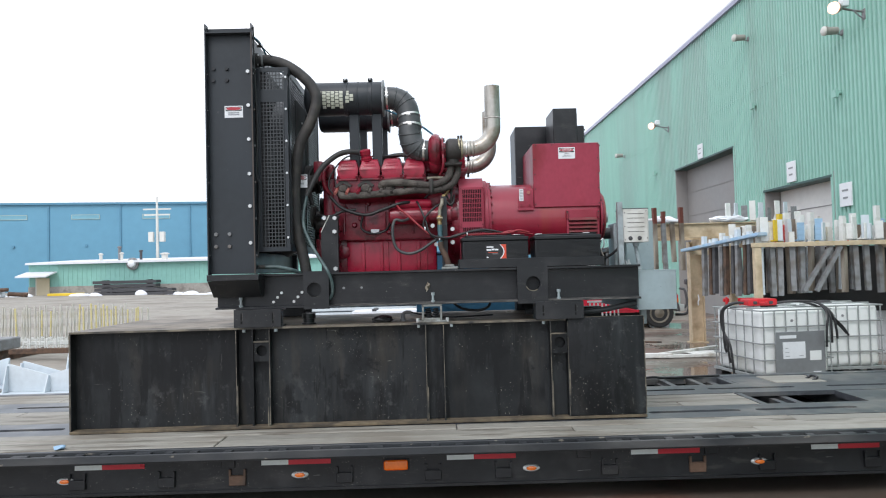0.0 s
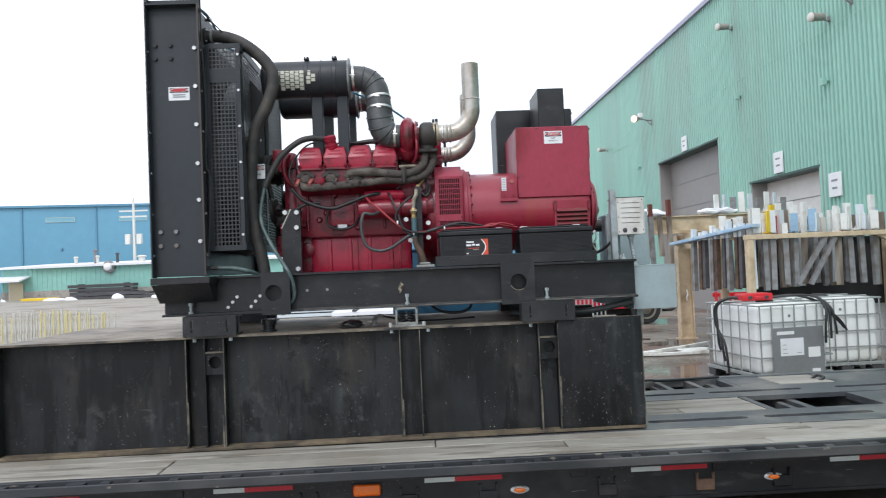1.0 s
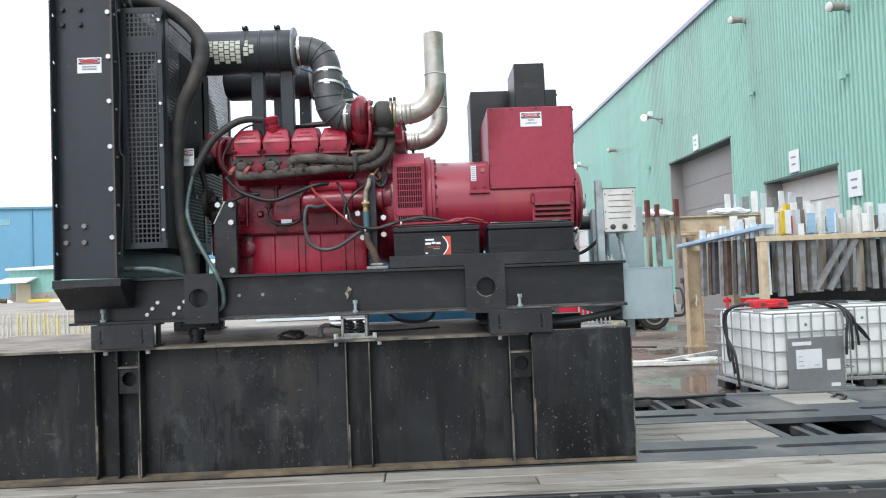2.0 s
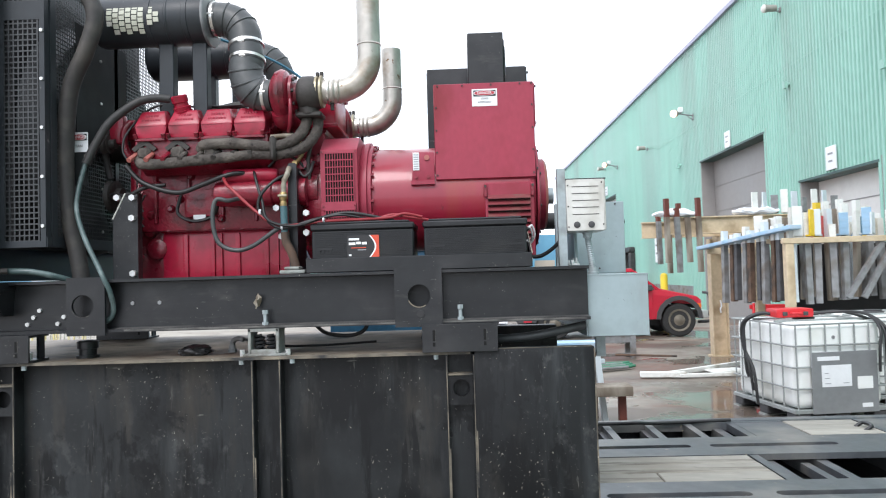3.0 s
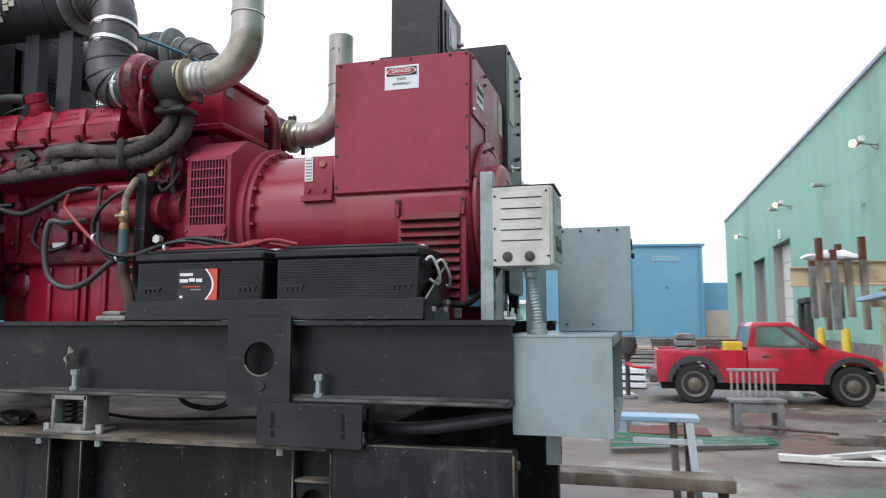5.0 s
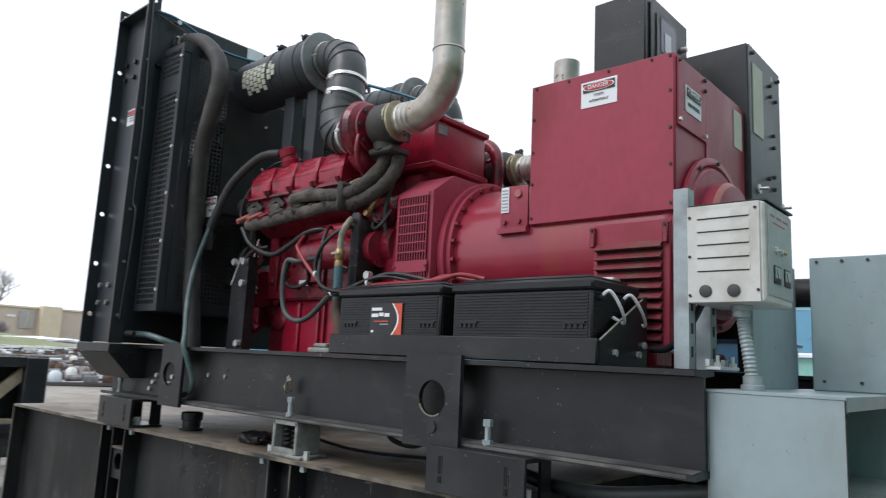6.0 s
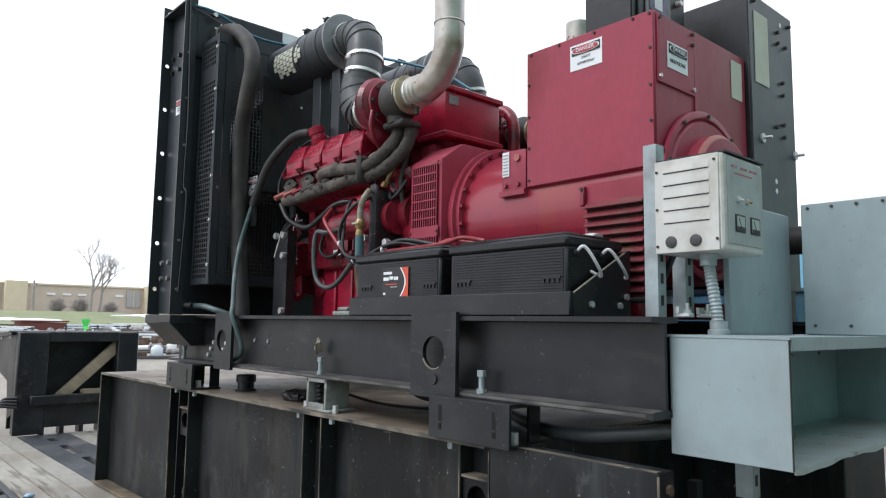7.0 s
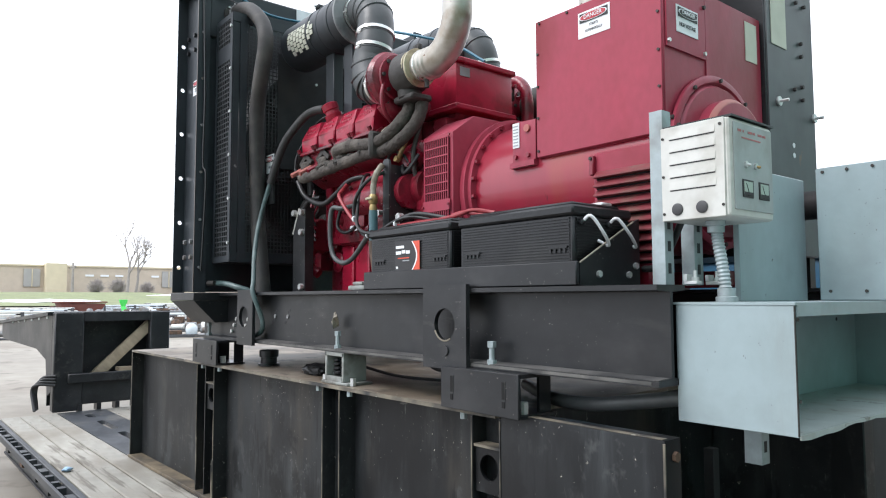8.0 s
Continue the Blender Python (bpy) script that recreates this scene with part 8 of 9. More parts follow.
part("standing_panel", box(1.998, 2.016, 5.965, 6.388, 1.6385, 2.022, 0.002), GREYBOX, EN, "grey upright sheet-steel panel")
strut(2.075, 2.120, 5.845, 5.885, 1.225, 1.341, GEN, "strut_stub")
part("bus_nipple", rod((1.842, 6.59, 1.965), (2.067, 6.59, 1.965), 0.05, seg=18), RUBBER, GEN)

# ---- blue machine standing behind the trailer ----
t = thing("blue_machine", "blue enamelled steel machine housing standing behind the trailer", "machine")
g = rise(0.8, 8.5)
part("housing", box(0.28, 1.36, 8.12, 8.95, g + 0.30, 1.86, 0.02, segs=2), MACHINEBLUE, t)
part("base_frame", box(0.30, 1.34, 8.15, 8.92, g, g + 0.30, 0.01), DARK, t)
part("lid", box(0.26, 1.38, 8.10, 8.97, 1.86, 1.885, 0.006), MACHINEBLUE, t)
part("side_post", box(1.362, 1.52, 8.2, 8.9, g, 1.50, 0.01), DARK, t)
part("paper_label", box(0.36, 0.52, 8.114, 8.119, 1.36, 1.42), WHITE, t)
part("paper_label", box(0.56, 0.74, 8.114, 8.119, 1.38, 1.43), WHITE, t)
part("cable_loop", tube(((0.50, 8.09, 1.60), (0.54, 8.06, 1.42), (0.64, 8.05, 1.33), (0.76, 8.06, 1.38), (0.80, 8.09, 1.60)), 0.012, 8), CABLE, t)
for x in (0.9, 1.1, 1.25):
    part("screw", hex_bolt((x, 8.118, 1.40), (0, -1, 0), 0.01, 0.006), BOLT, t)


# ---- intermediate bulk containers behind the trailer ----
def make_ibc(plated):
    t = thing("bulk_container", "caged white plastic bulk liquid container on black pallet", "container", "bulk containers")
    w, d, h = 0.98, 1.14, 1.0
    tank = part("bottle", box(0.03, w - 0.03, 0.03, d - 0.03, 0.14, h - 0.02, 0.09, segs=4), PLASTIC, t, "translucent white plastic bottle")
    for f in tank.data.polygons:
        f.use_smooth = True
    cap = part("fill_cap", lathe((w / 2, d / 2, h - 0.03), (w / 2, d / 2, 2), ((0, 0.11), (0.03, 0.11), (0.035, 0.09), (0.05, 0.09)), 20), CHARCOAL, tank)
    for k in range(7):
        x = 0.03 + (w - 0.06) * k / 6
        for y in (0.0, d):
            part("cage_bar", rod((x, y, 0.10), (x, y, h - 0.03), 0.0085, seg=8), CAGE, t)
    for k in range(1, 6):
        y = d * k / 6
        for x in (0.0, w):
            part("cage_bar", rod((x, y, 0.10), (x, y, h - 0.03), 0.0085, seg=8), CAGE, t)
    for k in range(5):
        z = 0.14 + (h - 0.17) * k / 4
        b = bmesh.new()
        for p, q in (((0, 0), (w, 0)), ((w, 0), (w, d)), ((w, d), (0, d)), ((0, d), (0, 0))):
            rod((*p, z), (*q, z), 0.0095, seg=8, bm=b)
        part("cage_ring", b, CAGE, t)
    for y in (0.3, 0.7):
        part("top_bar", rod((0, y, h - 0.015), (w, y, h - 0.015), 0.014, seg=8), CAGE, t)
    for x in (0.0, w / 2 - 0.08, w - 0.16):
        for y in (0.0, d / 2 - 0.08, d - 0.16):
            part("pallet_block", box(x, x + 0.16, y, y + 0.16, 0.015, 0.11, 0.01), CHARCOAL, t)
    b = bmesh.new()
    for y in (0.0, d / 2 - 0.06, d - 0.12):
        box(-0.02, w + 0.02, y, y + 0.12, 0.0, 0.016, bm=b)
    box(-0.01, w + 0.01, -0.01, d + 0.01, 0.11, 0.135, bm=b)
    part("pallet_runner", b, CAGE, t)
    if plated:
        pl = part("name_plate", box(0.17, 0.86, -0.020, -0.014, 0.10, 0.70, 0.003), PLATEGREY, t)
        lab = part("paper_label", box(0.27, 0.58, -0.024, -0.021, 0.36, 0.57, 0.0005), WHITE, pl)
        for k, (xa, wd) in enumerate(((0.30, 0.06), (0.30, 0.05), (0.30, 0.04), (0.49, 0.06))):
            part("print_bar", box(xa, xa + wd, -0.026, -0.0242, 0.39 + 0.05 * (k % 3), 0.397 + 0.05 * (k % 3)), LABELGREY, lab)
        part("paper_label", box(0.23, 0.46, -0.024, -0.021, 0.615, 0.655), WHITE, pl)
        part("paper_label", box(0.64, 0.80, -0.024, -0.021, 0.33, 0.45), PLASTIC, pl)
        part("paper_label", box(0.68, 0.79, -0.024, -0.021, 0.15, 0.19), WHITE, pl)
    part("bottle_mark", rod((0.44, 0.029, 0.835), (0.44, 0.024, 0.835), 0.018, seg=10), GREYSTEEL, tank)
    return t


ibc = make_ibc(True)
ibc.matrix_basis = Matrix.Translation((4.58, 9.24, rise(4.6, 10))) @ Matrix.Rotation(radians(8), 4, "Z")
far_ibc = make_ibc(False)
far_ibc.matrix_basis = Matrix.Translation((5.59, 9.92, rise(5.8, 10.6))) @ Matrix.Rotation(radians(1), 4, "Z")
IT = rise(4.6, 10) + 1.0

t = thing("tool_case", "red plastic handled case lying on the white container", "case")
part("case", box(4.86, 5.24, 10.20, 10.46, IT + 0.014, IT + 0.105, 0.02, segs=2), REDPLASTIC, t)
for x in (4.92, 5.13):
    part("latch", box(x, x + 0.05, 10.186, 10.202, IT + 0.035, IT + 0.075, 0.006), CHARCOAL, t)
part("handle", tube(((5.00, 10.198, IT + 0.06), (5.01, 10.165, IT + 0.06), (5.09, 10.165, IT + 0.06), (5.10, 10.198, IT + 0.06)), 0.010, 8), REDPLASTIC, t)

t.location = (-0.255, -0.57, 0)

t = thing("coiled_hose", "black hoses draped over the white containers", "hose")
for k in range(3):
    part("hose", tube(((4.98, 10.30 + 0.05 * k, IT + 0.02), (4.80, 10.40 + 0.04 * k, IT + 0.05), (4.66 - 0.012 * k, 10.52, IT - 0.05), (4.640, 10.50 + 0.02 * k, IT - 0.30), (4.640 + 0.012 * k, 10.48 - 0.06 * k, IT - 0.52), (4.655 + 0.010 * k, 10.46 - 0.08 * k, IT - 0.62 - 0.13 * k)), 0.016, 8), CABLE, t)
for k in range(3):
    part("hose", tube(((5.20, 10.30 + 0.04 * k, IT + 0.03), (5.45, 10.22 + 0.04 * k, IT + 0.06), (5.66, 10.04, IT + 0.05), (5.70 + 0.03 * k, 9.86, IT - 0.08), (5.67 + 0.06 * k, 9.82, IT - 0.28), (5.66 + 0.07 * k, 9.82, IT - 0.50 + 0.05 * k)), 0.014, 8), CABLE, t)
for k in range(2):
    part("hose", tube(((5.25, 10.34 + 0.04 * k, IT + 0.03), (5.55, 10.30 + 0.04 * k, IT + 0.06), (5.80, 10.22 + 0.02 * k, IT - 0.02), (6.02 + 0.02 * k, 10.40, IT - 0.14), (6.20 + 0.03 * k, 10.45, IT - 0.30), (6.29 + 0.03 * k, 10.46, IT - 0.40 - 0.03 * k)), 0.014, 8), CABLE, t)
t.location = (-0.255, -0.57, 0)


# ---- peg racks with painted brackets ----
OLDPEG = surface("weathered_brown_channel", (0.17, 0.135, 0.105), 0.7, grain=9, vary=0.4, bump=0.1, dirt=(0.34, 0.31, 0.26), dirt_amount=0.5, dirt_scale=5, stretch=(1, 1, 0.3))


def channel_peg(x, y, z0, z1, mat, low, tilt=0.0, turn=0.0, at=2.05):
    """A steel channel hanging through a rack: painted above, dirty steel below."""
    t = thing("rack_bracket", "steel channel bracket hanging in the rack, painted end up", "bracket", "brackets in the rack")
    w = 0.075
    prof = ((-w / 2, -0.03), (w / 2, -0.03), (w / 2, 0.03), (w / 2 - 0.012, 0.03), (w / 2 - 0.012, -0.018), (-w / 2 + 0.012, -0.018), (-w / 2 + 0.012, 0.03), (-w / 2, 0.03))
    m = Matrix.Translation((x, y, (z0 + z1) / 2)) @ Matrix.Rotation(tilt, 4, "Y") @ Matrix.Rotation(turn, 4, "Z")
    h = (z1 - z0) / 2
    cut = at - (z0 + z1) / 2
    for nm, a, b, mm in (("painted_end", cut, h, mat), ("bare_shank", -h, cut, low)):
        part(nm, prism(prof, "z", a, b), mm, t)
    t.matrix_basis = in_yard(0.0197 * (y - 5.56) - 0.025) @ m
    return t


rng = random.Random(7)
TBY = 11.0
TBZ = 2.06


def make_rack():
    t = thing("bracket_rack", "tan steel rack table holding rows of painted brackets", "rack")
    part("front_rail", box(5.36, 10.5, TBY, TBY + 0.06, TBZ - 0.07, TBZ, 0.005), TAN, t)
    part("back_rail", box(5.36, 10.5, TBY + 0.95, TBY + 1.01, TBZ - 0.05, TBZ + 0.02, 0.005), TAN, t)
    part("mid_rail", box(5.36, 10.5, TBY + 0.45, TBY + 0.5, TBZ - 0.05, TBZ + 0.01, 0.005), TAN, t)
    for x in (5.40, 8.1):
        part("leg", box(x, x + 0.10, TBY + 0.01, TBY + 0.11, rise(x, TBY) + 0.085, TBZ - 0.07, 0.004), TAN, t)
        part("leg", box(x, x + 0.10, TBY + 0.9, TBY + 1.0, rise(x, TBY) + 0.085, TBZ - 0.05, 0.004), TAN, t)
    for x0, x1, z0, z1 in ((7.4, 8.2, 2.02, 1.55), (6.6, 6.15, 1.98, 1.30), (6.75, 6.35, 1.98, 1.30)):
        d = Vector((x1 - x0, 0, z1 - z0))
        o = part("brace", box(-0.03, 0.03, -0.03, 0.03, -d.length / 2, d.length / 2), TAN if x0 > 7 else GREYSTEEL, t)
        o.matrix_basis = Matrix.Translation(((x0 + x1) / 2, TBY + 0.06, (z0 + z1) / 2)) @ d.to_track_quat("Z", "Y").to_matrix().to_4x4()
    part("blue_plank", prism(((-0.09, -0.025), (0.09, -0.025), (0.09, 0.025), (-0.09, 0.025)), "y", -0.93, 0.93, bevel=0.006), BLUEPAINT, t, "pale blue painted plank").matrix_basis = \
        Matrix.Translation((5.22, 11.82, 2.10)) @ Vector((0.50, -1.62, 0.17)).to_track_quat("Y", "Z").to_matrix().to_4x4()
    part("plank_rail", box(5.0, 5.5, 12.60, 12.66, 1.92, 2.0), TAN, t)
    # dark sheet added behind the pegs as the shade between them
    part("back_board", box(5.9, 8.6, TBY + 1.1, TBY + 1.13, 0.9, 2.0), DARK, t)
    t.matrix_basis = in_yard(0.085)
    return t


make_rack()
low_mats = (GREYSTEEL, GREYSTEEL, OLDPEG, OLDPEG, BRACKET, GREYSTEEL)
for row in range(3):
    for k in range(11):
        x = 5.52 + 0.165 * k + rng.uniform(-0.02, 0.02)
        if row == 0 and 6.3 < x < 6.75:
            continue
        mat = rng.choice((WHITEPAINT, WHITEPAINT, WHITEPAINT, BRACKET, YELLOW, BLUEPAINT, OFFWHITE))
        channel_peg(x, TBY + 0.10 + 0.36 * row, 1.26 + rng.uniform(-0.03, 0.05), 2.30 + rng.uniform(-0.10, 0.30), mat, rng.choice(low_mats), rng.uniform(-0.03, 0.05), rng.uniform(-0.4, 0.4))
for k in range(9):
    a = 0.22 + 0.75 * k / 8
    channel_peg(5.02 + 0.42 * a + 0.03 * (k % 2), 12.55 - 1.35 * a, 1.24 + 0.02 * (k % 3), 2.16 + 0.09 * a + 0.07 * (k % 3 == 0), WHITEPAINT if k % 2 else BRACKET, (GREYSTEEL, RUST, TIMBERDARK)[k % 3], 0.02, 0.3)
for k in range(13):
    x = 7.4 + 0.2 * k
    channel_peg(x, TBY + 0.15 + 0.25 * (k % 2), 1.25, 2.42 + rng.uniform(-0.1, 0.18), rng.choice((WHITEPAINT, BLUEPAINT, WHITEPAINT, BRACKET)), rng.choice(low_mats), rng.uniform(-0.03, 0.04), 0.2)


def painted_bracket(x, y, z, mat):
    """A small angle bracket lying upright on the rack."""
    t = thing("angle_bracket", "freshly painted steel angle bracket standing on the rack", "bracket", "angle brackets on the rack")
    s = rng.uniform(0.80, 1.30)
    part("upright", box(-0.055, 0.055, -0.012, 0.012, 0, 0.30 * s, 0.004), mat, t)
    part("base_leg", box(-0.05, 0.05, -0.012, 0.14, 0, 0.022, 0.004), mat, t)
    part("gusset", prism(((0.012, 0.022), (0.11, 0.022), (0.012, 0.20 * s)), "x", -0.006, 0.006), mat, t)
    t.matrix_basis = in_yard(0.0197 * (y - 5.56) - 0.025) @ Matrix.Translation((x, y, z)) @ Matrix.Rotation(rng.uniform(-0.8, 0.8), 4, "Z")


for k in range(46):
    painted_bracket(5.5 + 0.062 * k + rng.uniform(-0.03, 0.03), TBY + rng.choice((0.03, 0.48, 0.97)), TBZ + 0.012, (REDPLASTIC if k in (9, 31) else YELLOW if k % 15 == 4 else BLUEBIN if k in (17, 38) else rng.choice((WHITEPAINT, WHITEPAINT, WHITEPAINT, BRACKET, OLDPEG, BLUEPAINT))))

# heavy beam rack behind it
t = thing("beam_rack", "tan painted steel beam on a broad post", "rack")
gz = rise(5.9, 15) + 0.145
for y0, z0, xa, xb in ((13.75, 2.33, 4.72, 7.6), (14.5, 2.31, 4.55, 7.6)):
    b = box(xa, xb, y0, y0 + 0.02, z0, z0 + 0.28)
    box(xa, xb, y0 - 0.05, y0 + 0.07, z0 + 0.26, z0 + 0.28, bm=b)
    box(xa, xb, y0 - 0.05, y0 + 0.07, z0, z0 + 0.02, bm=b)
    part("beam", b, TAN, t)
b = box(5.78, 6.06, 14.78, 14.80, gz, 2.28)
box(5.78, 5.80, 14.70, 14.88, gz, 2.28, bm=b)
box(6.04, 6.06, 14.70, 14.88, gz, 2.28, bm=b)
part("post", b, TAN, t)
part("base_plate", box(5.74, 6.10, 14.66, 14.92, gz, gz + 0.02), TAN, t)
part("tie_beam", box(5.85, 5.99, 13.80, 14.78, 2.17, 2.31), TAN, t)
part("chain", tube(((5.92, 14.69, 1.2), (5.93, 14.68, 1.1), (5.91, 14.68, 1.05), (5.92, 14.69, 0.98)), 0.012, 6), WHITE, t)
t.matrix_basis = in_yard(0.145)
for k in range(7):
    x = 4.74 + (k % 4) * 0.17 + (0.08 if k > 3 else 0)
    channel_peg(x, 13.66 + (0.75 if k > 3 else 0.0), 1.86 - 0.16 * (k % 2), 2.90 - 0.16 * (k % 3), BROWNPEG if k not in (2,) else GREYSTEEL, (OLDPEG, GREYSTEEL, OLDPEG)[k % 3], rng.uniform(-0.03, 0.03), 0.3, 2.6)
for k in range(9):
    painted_bracket(6.2 + 0.16 * k, 13.77, 2.62, (WHITEPAINT, BRACKET, GREYSTEEL)[k % 3])
t = thing("cloth_bundle", "white plastic sheeting draped on the tan beam", "sheeting")
for x0 in (4.62, 5.9):
    b = bmesh.new()
    bmesh.ops.create_icosphere(b, subdivisions=3, radius=0.2, matrix=Matrix.Translation((x0 + 0.3, 13.75, 2.66)) @ Matrix.Diagonal((1.9, 0.5, 0.35, 1)))
    for v in b.verts:
        v.co += noise.noise_vector(v.co * 9) * 0.05
        v.co.z = max(v.co.z, 2.615)
    part("sheet", b, SNOW, t)
t.matrix_basis = in_yard(0.140)

t = thing("red_crate", "red plastic slatted crate standing beside the tan post", "crate")
gz2 = rise(6.2, 14)
for k in range(7):
    part("slat", box(6.12 + 0.09 * k, 6.16 + 0.09 * k, 14.0, 14.06, gz2, gz2 + 0.95 - 0.03 * k, 0.008), REDPLASTIC, t)
for z in (0.02, 0.5, 0.85):
    part("rail", box(6.1, 6.75, 14.06, 14.12, gz2 + z, gz2 + z + 0.07, 0.008), REDPLASTIC, t)
for x, z in ((6.35, 1.0), (7.35, 1.02), (8.0, 1.05)):
    t = thing("white_block", "small white plastic block on the ground rack", "block", "white blocks")
    part("block", box(x, x + 0.3, 12.3, 12.55, rise(x, 12.3), z + 0.35, 0.01), WHITE, t)


# ---- red pickup by the workshop ----
def make_truck():
    t = thing("pickup_truck", "parked red pickup truck with charcoal wheel arches and loaded bed", "truck")
    y0, y1, g = 18.5, 20.3, 0.28

    def sheet(pts, ya, yb, mat, name, bevel=0.02, parent=None):
        return part(name, prism(pts, "y", ya, yb, bevel=bevel), mat, parent or t)

    def arch(cx, r, za):
        return [(cx + r * math.cos(math.pi * k / 10), za + r * math.sin(math.pi * k / 10)) for k in range(11)]

    zb = g + 0.42
    fw, rw, wz = 6.37, 3.52, g + 0.385
    low = [(6.86, zb)] + [(6.86, 1.13), (6.78, 1.19), (5.95, 1.38), (4.52, 1.38), (4.52, zb)]
    side = [(4.52, zb), (5.88, zb)] + list(reversed(arch(fw, 0.47, zb)))[1:-1] + [(6.84, zb), (6.87, zb), (6.87, 1.12), (6.78, 1.20), (5.98, 1.375), (4.52, 1.40)]
    sheet(side, y0, y0 + 0.12, TRUCKRED, "front_fender", 0.012)
    sheet(side, y1 - 0.12, y1, TRUCKRED, "front_fender", 0.012)
    sheet([(5.85, zb + 0.4), (6.86, zb + 0.3), (6.86, 1.12), (6.78, 1.21), (5.98, 1.40), (5.85, 1.40)], y0 + 0.12, y1 - 0.12, TRUCKRED, "bonnet", 0.02)
    sheet([(4.52, zb), (5.85, zb), (5.85, 1.38), (4.52, 1.38)], y0 + 0.12, y1 - 0.12, DARK, "cabin_floor", 0)
    # cab: pillars, roof and glass
    sheet([(4.60, 1.80), (5.40, 1.80), (5.36, 1.885), (4.68, 1.89)], y0 + 0.14, y1 - 0.14, TRUCKRED, "roof", 0.02)
    for ya in (y0 + 0.05, y1 - 0.13):
        sheet([(4.52, 1.38), (4.66, 1.38), (4.72, 1.81), (4.60, 1.81)], ya, ya + 0.08, TRUCKRED, "rear_pillar", 0.006)
        sheet([(5.86, 1.38), (5.96, 1.385), (5.42, 1.82), (5.34, 1.82)], ya, ya + 0.08, TRUCKRED, "front_pillar", 0.006)
        sheet([(4.64, 1.80), (5.40, 1.80), (5.37, 1.85), (4.68, 1.85)], ya, ya + 0.1, TRUCKRED, "roof_rail", 0.006)
        sheet([(4.66, 1.38), (5.86, 1.38), (5.37, 1.81), (4.72, 1.81)], ya + 0.03, ya + 0.04, GLASS, "side_window", 0)
    sheet([(5.93, 1.39), (5.95, 1.39), (5.40, 1.83), (5.38, 1.83)], y0 + 0.1, y1 - 0.1, GLASS, "windscreen", 0)
    sheet([(4.54, 1.39), (4.56, 1.39), (4.64, 1.82), (4.62, 1.82)], y0 + 0.1, y1 - 0.1, GLASS, "rear_window", 0)
    d = sheet([(4.70, zb + 0.06), (5.72, zb + 0.06), (5.80, 1.365), (4.70, 1.365)], y0 - 0.008, y0 + 0.002, TRUCKRED, "door", 0.004)
    part("door_handle", box(4.78, 4.92, y0 - 0.03, y0 - 0.008, 1.20, 1.24, 0.008), CHARCOAL, d)
    part("door_mirror", box(5.62, 5.74, y0 - 0.16, y0 - 0.0, 1.36, 1.50, 0.02), CHARCOAL, d)
    # bed
    bed = [(2.80, zb), (2.99, zb)] + list(reversed(arch(rw, 0.47, zb)))[1:-1] + [(4.05, zb), (4.50, zb), (4.50, 1.34), (2.80, 1.34)]
    sheet(bed, y0, y0 + 0.10, TRUCKRED, "bed_side", 0.012)
    sheet(bed, y1 - 0.10, y1, TRUCKRED, "bed_side", 0.012)
    sheet([(2.80, zb + 0.1), (2.86, zb + 0.1), (2.86, 1.34), (2.80, 1.34)], y0 + 0.1, y1 - 0.1, TRUCKRED, "tailgate", 0.008)
    sheet([(2.86, zb + 0.1), (4.50, zb + 0.1), (4.50, zb + 0.16), (2.86, zb + 0.16)], y0 + 0.1, y1 - 0.1, DARK, "bed_floor", 0)
    for c in (fw, rw):
        for ya in (y0 - 0.03, y1 - 0.02):
            ring = arch(c, 0.53, zb) + list(reversed(arch(c, 0.43, zb)))
            sheet(ring, ya, ya + 0.05, CHARCOAL, "wheel_arch", 0)
        for yw, s in ((y0 + 0.02, -1), (y1 - 0.02, 1)):
            w = part("wheel", lathe((c, yw - s * 0.24, wz), (c, yw + s, wz), ((0, 0.25), (0.0, 0.35), (0.03, 0.38), (0.21, 0.38), (0.24, 0.35), (0.24, 0.25)), 32), TYRE, t)
            part("rim", lathe((c, yw - s * 0.06, wz), (c, yw + s, wz), ((0.0, 0.255), (0.075, 0.255), (0.070, 0.225), (0.045, 0.19), (0.062, 0.12), (0.075, 0.075), (0.095, 0.03)), 28), RIM, w)
            for k in range(6):
                a = k * math.pi / 3
                part("rim_hole", rod((c + 0.155 * math.cos(a), yw - s * 0.01, wz + 0.155 * math.sin(a)), (c + 0.155 * math.cos(a), yw + s * 0.006, wz + 0.155 * math.sin(a)), 0.025, seg=8), DARK, w)
    part("front_bumper", box(6.83, 7.02, y0 - 0.02, y1 + 0.02, g + 0.42, g + 0.60, 0.03, segs=2), BOLT, t, "dull chrome bumper")
    part("bull_bar", tube(((6.98, y0 + 0.1, g + 0.45), (7.12, y0 + 0.1, g + 0.6), (7.10, y0 + 0.15, g + 0.95), (7.02, y0 + 0.3, g + 1.0)), 0.03, 8), CHARCOAL, t)
    part("grille", box(6.85, 6.89, y0 + 0.3, y1 - 0.3, g + 0.62, g + 0.84, 0.01), CHARCOAL, t)
    part("headlight", box(6.80, 6.885, y0 + 0.005, y0 + 0.3, g + 0.63, g + 0.80, 0.015), OFFWHITE, t)
    part("indicator", box(6.78, 6.87, y0 - 0.006, y0 + 0.004, g + 0.66, g + 0.76, 0.004), AMBER, t)
    part("rear_bumper", box(2.66, 2.82, y0, y1, g + 0.40, g + 0.56, 0.02), CHARCOAL, t)
    part("chassis", box(2.9, 6.8, y0 + 0.4, y1 - 0.4, g + 0.25, g + 0.42), DARK, t)
